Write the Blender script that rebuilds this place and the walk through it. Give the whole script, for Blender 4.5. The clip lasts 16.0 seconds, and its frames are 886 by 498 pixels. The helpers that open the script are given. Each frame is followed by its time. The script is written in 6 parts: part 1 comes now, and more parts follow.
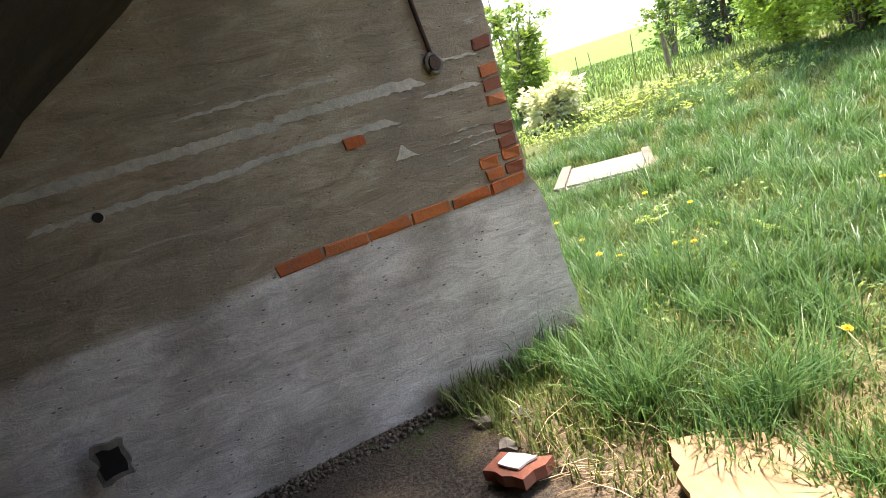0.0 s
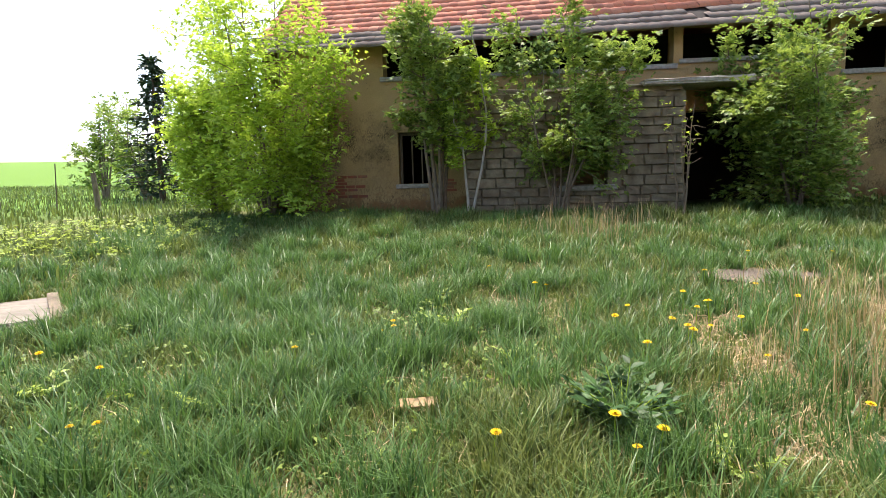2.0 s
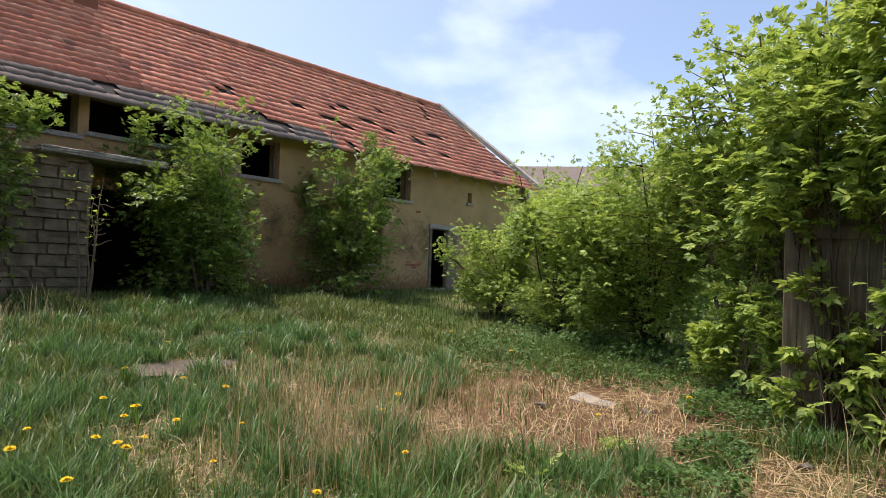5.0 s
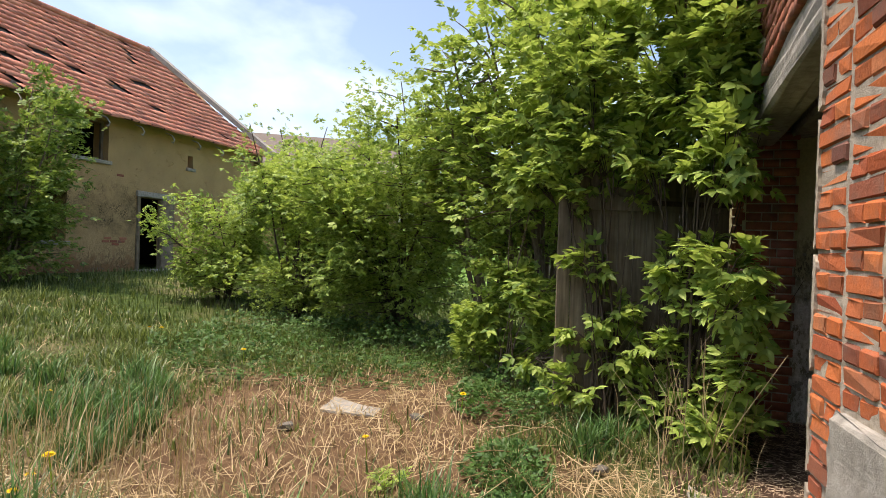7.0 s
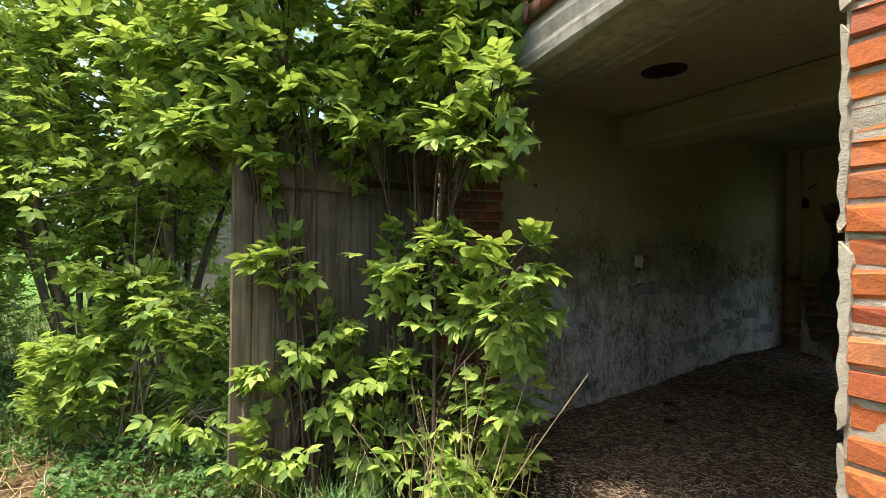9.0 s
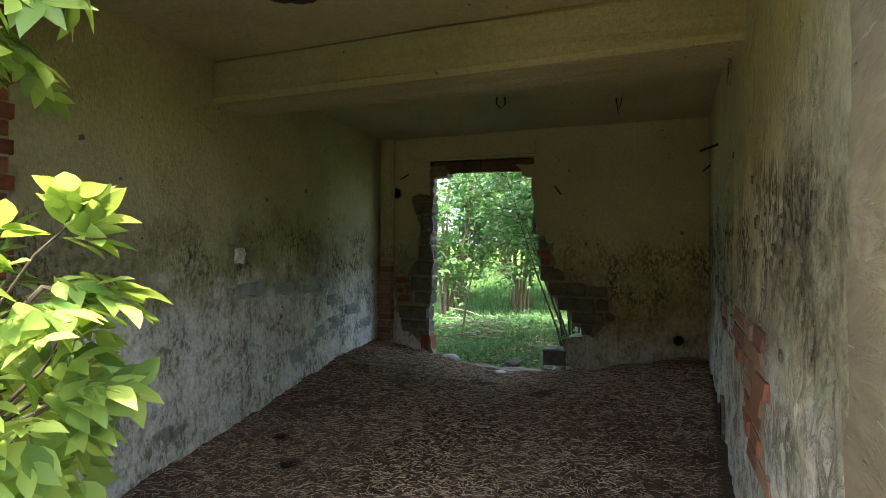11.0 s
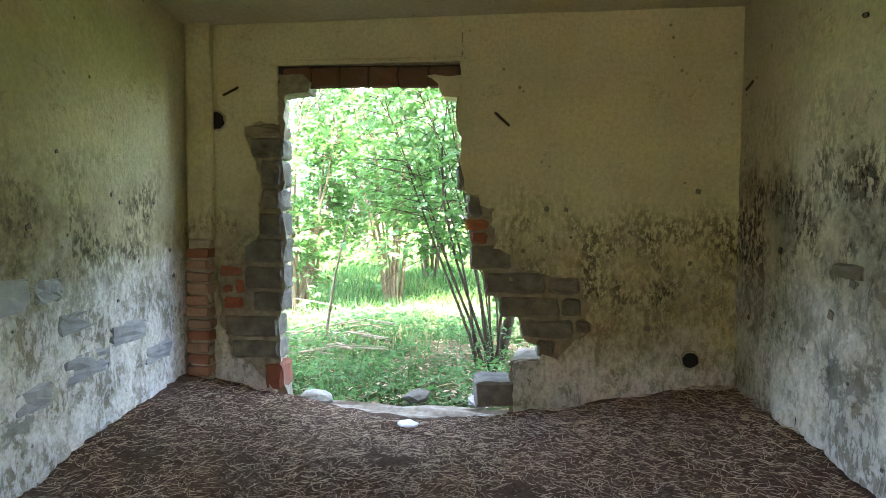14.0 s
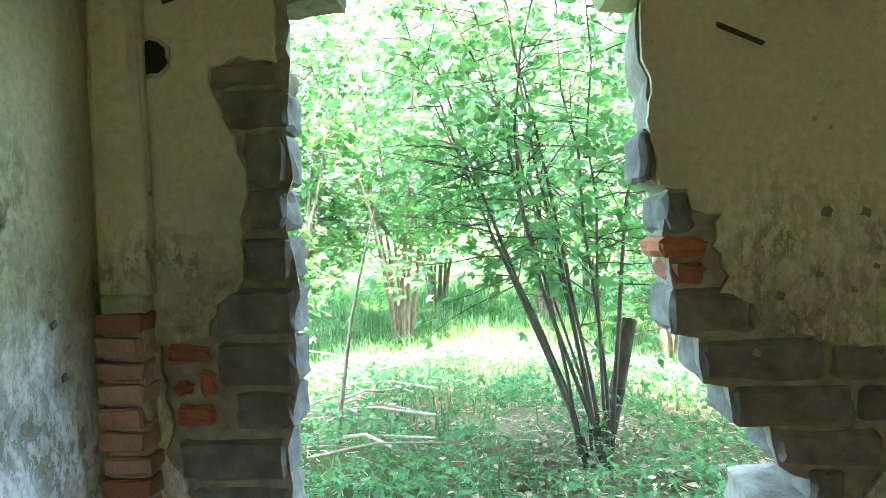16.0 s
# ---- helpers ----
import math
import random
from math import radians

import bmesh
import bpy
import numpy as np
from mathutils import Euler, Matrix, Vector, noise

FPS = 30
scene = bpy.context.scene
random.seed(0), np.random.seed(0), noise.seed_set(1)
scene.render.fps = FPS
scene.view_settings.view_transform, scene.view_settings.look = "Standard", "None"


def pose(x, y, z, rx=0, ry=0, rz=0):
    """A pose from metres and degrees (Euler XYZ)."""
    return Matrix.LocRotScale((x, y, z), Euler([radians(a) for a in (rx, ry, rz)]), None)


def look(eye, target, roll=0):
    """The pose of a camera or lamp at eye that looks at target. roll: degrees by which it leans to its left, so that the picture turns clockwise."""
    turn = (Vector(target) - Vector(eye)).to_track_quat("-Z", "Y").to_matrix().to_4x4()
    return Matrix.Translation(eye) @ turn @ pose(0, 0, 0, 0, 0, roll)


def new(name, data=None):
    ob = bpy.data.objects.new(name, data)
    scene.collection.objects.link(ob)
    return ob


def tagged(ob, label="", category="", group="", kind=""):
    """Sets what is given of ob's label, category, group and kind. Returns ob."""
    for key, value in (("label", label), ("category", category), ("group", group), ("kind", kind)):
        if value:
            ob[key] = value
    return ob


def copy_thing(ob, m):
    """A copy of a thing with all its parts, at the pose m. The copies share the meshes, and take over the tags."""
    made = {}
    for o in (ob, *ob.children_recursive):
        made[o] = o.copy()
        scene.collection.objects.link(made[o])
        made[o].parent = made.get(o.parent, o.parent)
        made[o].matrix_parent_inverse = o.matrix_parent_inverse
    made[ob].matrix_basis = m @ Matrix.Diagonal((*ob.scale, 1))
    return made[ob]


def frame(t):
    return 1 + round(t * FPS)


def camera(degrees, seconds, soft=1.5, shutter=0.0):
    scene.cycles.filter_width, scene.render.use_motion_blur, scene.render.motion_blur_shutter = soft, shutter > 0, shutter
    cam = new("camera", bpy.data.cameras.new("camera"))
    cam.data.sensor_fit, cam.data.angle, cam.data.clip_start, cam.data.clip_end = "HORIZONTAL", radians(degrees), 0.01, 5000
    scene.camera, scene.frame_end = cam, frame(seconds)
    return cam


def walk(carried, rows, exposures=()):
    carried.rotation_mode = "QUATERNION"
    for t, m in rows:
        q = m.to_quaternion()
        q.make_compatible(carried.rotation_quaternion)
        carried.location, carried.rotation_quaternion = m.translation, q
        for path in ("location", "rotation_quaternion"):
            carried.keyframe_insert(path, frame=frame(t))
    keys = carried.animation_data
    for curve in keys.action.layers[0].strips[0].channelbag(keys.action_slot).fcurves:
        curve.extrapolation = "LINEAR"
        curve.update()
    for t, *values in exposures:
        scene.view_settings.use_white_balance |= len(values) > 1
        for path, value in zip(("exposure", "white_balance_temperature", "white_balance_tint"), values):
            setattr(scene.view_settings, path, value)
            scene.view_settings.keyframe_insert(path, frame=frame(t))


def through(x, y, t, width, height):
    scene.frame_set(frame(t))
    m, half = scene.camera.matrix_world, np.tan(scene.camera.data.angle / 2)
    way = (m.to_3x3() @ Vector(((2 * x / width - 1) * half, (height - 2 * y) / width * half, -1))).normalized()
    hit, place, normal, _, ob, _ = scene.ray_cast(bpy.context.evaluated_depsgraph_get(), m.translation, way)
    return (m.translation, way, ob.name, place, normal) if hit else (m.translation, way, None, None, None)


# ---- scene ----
WALK = [
    (0.0, pose(5.671, -4.036, 1.557, 76.16, 16.89, 238.04)),
    (0.5, pose(5.743, -4.153, 1.562, 77.25, 14.79, 227.63)),
    (1.0, pose(5.891, -4.324, 1.375, 77.42, 11.68, 213.93)),
    (1.5, pose(6.005, -4.399, 1.441, 79.00, 6.46, 199.11)),
    (2.0, pose(6.009, -4.585, 1.478, 82.31, 1.64, 186.21)),
    (2.5, pose(6.153, -4.916, 1.503, 84.47, -0.21, 177.04)),
    (3.0, pose(6.147, -5.063, 1.505, 87.01, -1.39, 165.87)),
    (3.5, pose(6.201, -5.029, 1.498, 89.19, -2.06, 155.56)),
    (4.0, pose(6.227, -4.993, 1.493, 90.51, -2.45, 146.42)),
    (4.5, pose(6.210, -5.007, 1.483, 91.15, -2.45, 138.05)),
    (5.7, pose(5.720, -5.600, 1.490, 90.60, -2.40, 121.50)),
    (7.0, pose(4.854, -6.009, 1.482, 89.73, -1.97, 104.56)),
    (7.5, pose(4.518, -6.231, 1.447, 90.31, -2.00, 96.50)),
    (8.0, pose(4.121, -6.464, 1.470, 89.93, -0.96, 86.00)),
    (8.5, pose(3.604, -6.568, 1.475, 89.42, -0.98, 75.64)),
    (9.0, pose(3.186, -6.614, 1.454, 90.57, -0.84, 64.69)),
    (9.5, pose(2.806, -6.481, 1.471, 90.15, -1.03, 54.13)),
    (10.0, pose(2.500, -6.358, 1.464, 90.43, -0.65, 41.77)),
    (11.2, pose(2.020, -5.750, 1.500, 89.60, -0.50, 20.50)),
    (12.5, pose(1.480, -4.947, 1.532, 88.15, -0.38, 6.97)),
    (13.0, pose(1.257, -4.491, 1.520, 87.15, -0.89, 4.91)),
    (13.5, pose(1.087, -4.059, 1.498, 87.27, -0.64, 5.86)),
    (14.0, pose(0.941, -3.600, 1.469, 87.10, -0.43, 7.13)),
    (14.5, pose(0.699, -3.166, 1.498, 86.31, 0.06, 8.43)),
    (15.0, pose(0.375, -2.764, 1.521, 86.56, 1.16, 7.70)),
    (15.5, pose(0.181, -2.297, 1.531, 87.24, 1.55, 6.90)),
    (16.0, pose(0.055, -1.860, 1.517, 88.05, 1.50, 3.65)),
]
cam = camera(75.5, 16.0, soft=0.65)
walk(cam, WALK, [(0.0, 2.5, 6950, 21), (1.0, 2.55, 6900, 20), (2.0, 1.75, 6900, 21), (3.0, 0.85, 6700, 22), (4.5, 0.85, 6750, 22), (7.0, 1.05, 7100, 20), (8.0, 1.1, 7200, 17), (9.0, 1.7, 7000, 10), (10.2, 2.2, 6900, 9),
                 (12.3, 4.95, 6850, 27), (14.0, 5.2, 6600, 22), (15.0, 5.2, 6250, 16), (16.0, 5.2, 6000, 8)])

# world and sun: a bright hazy spring day
SUN_EL, SUN_AZ = radians(70), radians(160)
world = bpy.data.worlds.new("sky")
scene.world = world
world.use_nodes = True
wn, wl = world.node_tree.nodes, world.node_tree.links
sky = wn.new("ShaderNodeTexSky")
sky.sky_type, sky.sun_disc = "NISHITA", False
sky.sun_elevation, sky.sun_rotation = SUN_EL, SUN_AZ
sky.air_density, sky.dust_density, sky.ozone_density = 0.8, 3.0, 1.0
# thin high cloud: streaks of white veil over the blue
tc = wn.new("ShaderNodeTexCoord")
mp = wn.new("ShaderNodeMapping")
mp.inputs["Scale"].default_value = (1.2, 3.0, 5.0)
mp.inputs["Rotation"].default_value = (0.2, 0.3, 0.5)
cn = wn.new("ShaderNodeTexNoise")
cn.inputs["Scale"].default_value, cn.inputs["Detail"].default_value, cn.inputs["Roughness"].default_value = 1.3, 6, 0.5
cr = wn.new("ShaderNodeValToRGB")
cr.color_ramp.elements[0].position, cr.color_ramp.elements[1].position = 0.5, 0.95
cm = wn.new("ShaderNodeMixRGB")
cm.inputs["Color2"].default_value = (4.9, 5.8, 6.4, 1)
wl.new(tc.outputs["Generated"], mp.inputs["Vector"])
wl.new(mp.outputs["Vector"], cn.inputs["Vector"])
wl.new(cn.outputs["Fac"], cr.inputs["Fac"])
wl.new(cr.outputs["Color"], cm.inputs["Fac"])
hz_mix = wn.new("ShaderNodeMixRGB")
hz_mix.blend_type = "MULTIPLY"
hz_mix.inputs["Fac"].default_value, hz_mix.inputs["Color2"].default_value = 1.0, (0.93, 1.03, 1.0, 1)
wl.new(sky.outputs["Color"], hz_mix.inputs["Color1"])
wl.new(hz_mix.outputs["Color"], cm.inputs["Color1"])
wl.new(cm.outputs["Color"], wn["Background"].inputs["Color"])
wn["Background"].inputs["Strength"].default_value = 0.15
sun = new("sun", bpy.data.lights.new("sun", "SUN"))
sun.data.energy, sun.data.angle, sun.data.color = 2.7, radians(7.0), (1.0, 0.94, 0.85)
sun_dir = Vector((math.sin(SUN_AZ) * math.cos(SUN_EL), math.cos(SUN_AZ) * math.cos(SUN_EL), math.sin(SUN_EL)))
sun.matrix_world = look(tuple(sun_dir * 40), (0, 0, 0))


# ---- materials ----
class Nodes:
    """A small builder for node materials."""

    def __init__(self, name):
        self.mat = bpy.data.materials.new(name)
        self.mat.use_nodes = True
        self.n, self.l = self.mat.node_tree.nodes, self.mat.node_tree.links
        self.bsdf = self.n["Principled BSDF"]
        self.geo = self.n.new("ShaderNodeNewGeometry")
        self.pos = self.geo.outputs["Position"]

    def put(self, socket, value):
        if hasattr(value, "is_linked"):
            self.l.new(value, socket)
        else:
            socket.default_value = (*value, 1) if isinstance(value, tuple) and len(value) == 3 and socket.type == "RGBA" else value

    def noise(self, scale, detail=5, rough=0.55, stretch=None, coords=None, distort=0.0):
        v = coords or self.pos
        if stretch:
            m = self.n.new("ShaderNodeMapping")
            m.inputs["Scale"].default_value = stretch
            self.l.new(v, m.inputs["Vector"])
            v = m.outputs["Vector"]
        t = self.n.new("ShaderNodeTexNoise")
        t.inputs["Scale"].default_value, t.inputs["Detail"].default_value = scale, detail
        t.inputs["Roughness"].default_value, t.inputs["Distortion"].default_value = rough, distort
        self.l.new(v, t.inputs["Vector"])
        return t.outputs["Fac"]

    def voronoi(self, scale, feature="F1", stretch=None):
        v = self.pos
        if stretch:
            m = self.n.new("ShaderNodeMapping")
            m.inputs["Scale"].default_value = stretch
            self.l.new(v, m.inputs["Vector"])
            v = m.outputs["Vector"]
        t = self.n.new("ShaderNodeTexVoronoi")
        t.feature = feature
        t.inputs["Scale"].default_value = scale
        self.l.new(v, t.inputs["Vector"])
        return t.outputs["Distance"]

    def ramp(self, fac, *stops):
        r = self.n.new("ShaderNodeValToRGB")
        e = r.color_ramp.elements
        while len(e) < len(stops):
            e.new(0.5)
        for k, (p, c) in zip(e, stops):
            k.position, k.color = p, ((*c, 1) if isinstance(c, tuple) else (c, c, c, 1))
        self.l.new(fac, r.inputs["Fac"])
        return r.outputs["Color"]

    def mix(self, fac, a, b, mode="MIX"):
        m = self.n.new("ShaderNodeMixRGB")
        m.blend_type = mode
        for s, v in zip(m.inputs, (fac, a, b)):
            self.put(s, v)
        return m.outputs["Color"]

    def math(self, op, a, b=0.0, c=0.0):
        m = self.n.new("ShaderNodeMath")
        m.operation = op
        for s, v in zip(m.inputs, (a, b, c)):
            self.put(s, v)
        return m.outputs["Value"]

    def axis(self, which):
        s = self.n.new("ShaderNodeSeparateXYZ")
        self.l.new(self.pos, s.inputs["Vector"])
        return s.outputs[which]

    def finish(self, colour, rough=0.9, bump=None, strength=0.4, distance=0.01, specular=0.25):
        self.put(self.bsdf.inputs["Base Color"], colour)
        self.put(self.bsdf.inputs["Roughness"], rough)
        self.bsdf.inputs["Specular IOR Level"].default_value = specular
        if bump is not None:
            b = self.n.new("ShaderNodeBump")
            b.inputs["Strength"].default_value, b.inputs["Distance"].default_value = strength, distance
            self.l.new(bump, b.inputs["Height"])
            self.l.new(b.outputs["Normal"], self.bsdf.inputs["Normal"])
        return self.mat


def leafy(name, dark, light, through=0.35, rough=0.5):
    """Leaves and blades: colour varied leaf by leaf, some light passing through."""
    k = Nodes(name)
    rnd = k.geo.outputs["Random Per Island"]
    patch = k.noise(0.9, 3)
    f = k.math("ADD", k.math("MULTIPLY", rnd, 0.65), k.math("MULTIPLY", patch, 0.35))
    col = k.ramp(f, (0.2, dark), (0.75, light))
    k.finish(col, rough, specular=0.28)
    tr = k.n.new("ShaderNodeBsdfTranslucent")
    k.put(tr.inputs["Color"], k.mix(0.5, col, (light[0] * 1.3, light[1] * 1.3, light[2] * 0.8)))
    ms = k.n.new("ShaderNodeMixShader")
    ms.inputs[0].default_value = through
    k.l.new(k.bsdf.outputs[0], ms.inputs[1])
    k.l.new(tr.outputs[0], ms.inputs[2])
    k.l.new(ms.outputs[0], k.n["Material Output"].inputs["Surface"])
    return k.mat


def bark(name, a, b):
    k = Nodes(name)
    f = k.noise(30, 6, 0.6, stretch=(1, 1, 0.25))
    return k.finish(k.ramp(f, (0.3, a), (0.7, b)), 0.9, f, 0.6, 0.01)


def bricky(name, tones, dirt=0.25):
    k = Nodes(name)
    oi = k.n.new("ShaderNodeObjectInfo")
    pick = k.math("FRACT", k.math("ADD", oi.outputs["Random"], k.geo.outputs["Random Per Island"]))
    base = k.ramp(pick, *[(i / max(1, len(tones) - 1), t) for i, t in enumerate(tones)])
    grain = k.noise(60, 6, 0.65)
    soot = k.noise(7, 5, 0.6)
    col = k.mix(k.ramp(grain, (0.35, 0.0), (0.75, 0.35)), base, (0.1, 0.04, 0.025))
    col = k.mix(k.ramp(soot, (0.5, 0.0), (0.72, dirt * 2)), col, (0.16, 0.11, 0.085))
    return k.finish(col, 0.93, grain, 0.7, 0.006)


def stony(name, a, b, c, scale=9, strength=0.7, dist=0.012):
    k = Nodes(name)
    f, g, h = k.noise(scale, 7, 0.62), k.noise(scale * 9, 4, 0.7), k.noise(1.3, 4, 0.6)
    col = k.ramp(f, (0.28, a), (0.5, b), (0.75, c))
    col = k.mix(k.ramp(h, (0.4, 0.0), (0.65, 0.5)), col, tuple(v * 0.55 for v in b))
    return k.finish(col, 0.94, k.math("ADD", f, k.math("MULTIPLY", g, 0.5)), strength, dist)


def plaster(name, upper, lower, band, soot=(0.03, 0.027, 0.02), rows=((1.25, 0.22),), ragged=0.25, peel=0.55):
    """Old limewash: one tint above, another below a ragged line at height band, mould and soot stains, pits and flaked patches."""
    k = Nodes(name)
    z = k.axis("Z")
    big, mid, fine = k.noise(1.1, 5, 0.6), k.noise(4.5, 6, 0.62), k.noise(38, 5, 0.65)
    zz = k.math("ADD", z, k.math("MULTIPLY", k.math("SUBTRACT", mid, 0.5), 1.2 * ragged * 2))
    low = k.ramp(k.math("MULTIPLY_ADD", zz, 0.9, 0.5 - band * 0.9), (0.38, 1.0), (0.62, 0.0))
    up = k.mix(k.ramp(big, (0.3, 0.0), (0.7, 0.8)), upper, tuple(v * 0.62 for v in upper))
    dn = k.mix(k.ramp(mid, (0.35, 0.0), (0.7, 0.8)), lower, (lower[0] * 0.55, lower[1] * 0.56, lower[2] * 0.56))
    col = k.mix(low, up, dn)
    flake = k.noise(34, 8, 0.7, stretch=(1, 1, 0.55), distort=0.1)
    for height, width in rows:
        d = k.math("ABSOLUTE", k.math("SUBTRACT", zz, height))
        near = k.ramp(d, (width * 0.5, 1.0), (min(0.95, width * 2.1), 0.0))
        spots = k.ramp(flake, (0.45, 0.0), (0.53, 1.0))
        smear = k.ramp(big, (0.42, 0.0), (0.6, 1.0))
        col = k.mix(k.math("MULTIPLY", near, k.math("MAXIMUM", k.math("MULTIPLY", spots, k.ramp(k.noise(2.6, 5, 0.65), (0.42, 0.08), (0.6, 0.95))), k.math("MULTIPLY", smear, k.ramp(k.noise(21, 8, 0.7), (0.36, 0.2), (0.64, 0.9))))), col, soot)
    grey = k.ramp(k.noise(3.2, 8, 0.7, stretch=(1, 1, 1.2), distort=0.05), (peel, 0.0), (peel + 0.03, 1.0))
    col = k.mix(k.math("MULTIPLY", grey, k.math("MULTIPLY", low, 0.8)), col, (0.22, 0.22, 0.21))
    chips = k.math("MULTIPLY", k.ramp(k.noise(27, 8, 0.72, stretch=(1, 1, 0.5), distort=0.1), (0.50, 0.0), (0.54, 1.0)), k.ramp(k.math("MULTIPLY", zz, 0.5), (0.5, 1.0), (0.78, 0.0)))
    chips = k.math("MULTIPLY", chips, k.ramp(mid, (0.4, 0.2), (0.6, 1.0)))
    col = k.mix(k.math("MULTIPLY", chips, 0.85), col, tuple(v * 0.3 for v in upper))
    pits = k.ramp(k.voronoi(11), (0.06, 1.0), (0.12, 0.0))
    pitmask = k.math("MULTIPLY", pits, k.ramp(k.noise(2.3, 3), (0.5, 0.0), (0.6, 1.0)))
    col = k.mix(k.math("MULTIPLY", pitmask, 0.8), col, (0.05, 0.04, 0.03))
    col = k.mix(k.ramp(fine, (0.35, 0.45), (0.6, 0.0)), col, tuple(v * 0.5 for v in upper))
    h = k.math("ADD", k.math("MULTIPLY", fine, 0.3), k.math("MULTIPLY", flake, 0.7))
    h = k.math("SUBTRACT", h, k.math("MULTIPLY", k.math("ADD", k.math("ADD", grey, chips), pitmask), 0.7))
    return k.finish(col, 0.95, h, 0.75, 0.02, specular=0.15)


def flat_grain(name, a, b, scale=20, rough=0.85, stretch=None, strength=0.4, specular=0.25):
    k = Nodes(name)
    f = k.noise(scale, 6, 0.6, stretch=stretch)
    g = k.noise(scale * 0.13, 4, 0.6)
    col = k.mix(k.ramp(g, (0.35, 0.0), (0.7, 0.6)), k.ramp(f, (0.3, a), (0.7, b)), tuple(v * 0.6 for v in a))
    return k.finish(col, rough, f, strength, 0.006, specular)


M_LEAF = leafy("elder_leaf", (0.08, 0.165, 0.035), (0.40, 0.51, 0.125), 0.4)
M_LEAF2 = leafy("dark_leaf", (0.05, 0.12, 0.026), (0.28, 0.38, 0.085), 0.36)
M_LEAF3 = leafy("spring_leaf", (0.14, 0.26, 0.03), (0.42, 0.56, 0.08), 0.48)
M_LEAF4 = leafy("woodland_leaf", (0.04, 0.115, 0.04), (0.125, 0.26, 0.095), 0.4)
M_NETTLE = leafy("nettle_leaf", (0.03, 0.085, 0.02), (0.10, 0.19, 0.05), 0.25)
M_WEED = leafy("dark_weed_leaf", (0.018, 0.06, 0.014), (0.06, 0.14, 0.035), 0.25)
M_NEEDLE = leafy("spruce_needle", (0.015, 0.035, 0.018), (0.045, 0.08, 0.04), 0.1)
M_GRASS = leafy("grass_blade", (0.022, 0.055, 0.011), (0.185, 0.235, 0.07), 0.26, 0.42)
M_TUFT = leafy("lush_grass_blade", (0.014, 0.06, 0.014), (0.12, 0.23, 0.07), 0.28, 0.36)
M_STRAW = leafy("dry_grass_blade", (0.22, 0.15, 0.075), (0.58, 0.46, 0.28), 0.2, 0.7)
M_CREAM = leafy("cream_blossom", (0.35, 0.4, 0.2), (0.7, 0.68, 0.45), 0.3)
M_YELLOW = flat_grain("dandelion_yellow", (0.75, 0.5, 0.01), (0.85, 0.62, 0.02), 80)
M_BARK = bark("grey_brown_bark", (0.10, 0.075, 0.05), (0.24, 0.19, 0.14))
M_BARK2 = bark("dark_bark", (0.045, 0.035, 0.025), (0.12, 0.09, 0.065))
M_BARK3 = bark("pale_bark", (0.26, 0.24, 0.2), (0.45, 0.41, 0.34))
M_BRICK = bricky("orange_brick", [(0.48, 0.12, 0.035), (0.55, 0.165, 0.05), (0.40, 0.095, 0.035), (0.57, 0.2, 0.08), (0.16, 0.06, 0.045), (0.50, 0.135, 0.04), (0.34, 0.085, 0.04)], 0.3)
M_BRICK2 = bricky("old_red_brick", [(0.3, 0.1, 0.06), (0.38, 0.13, 0.075), (0.24, 0.09, 0.06), (0.42, 0.17, 0.1)], 0.4)
M_MORTAR = stony("lime_mortar", (0.26, 0.22, 0.165), (0.40, 0.35, 0.28), (0.52, 0.46, 0.38), 22)
M_CORE = stony("dark_old_mortar", (0.16, 0.13, 0.095), (0.27, 0.235, 0.18), (0.40, 0.36, 0.29), 16)
M_CONC = stony("rough_concrete", (0.2, 0.19, 0.17), (0.34, 0.32, 0.28), (0.46, 0.44, 0.4), 14)
M_STONE = stony("grey_stone", (0.085, 0.077, 0.064), (0.165, 0.152, 0.13), (0.28, 0.26, 0.22), 9)
M_BLOCK = stony("buff_stone_block", (0.11, 0.088, 0.06), (0.21, 0.172, 0.118), (0.31, 0.265, 0.19), 5)


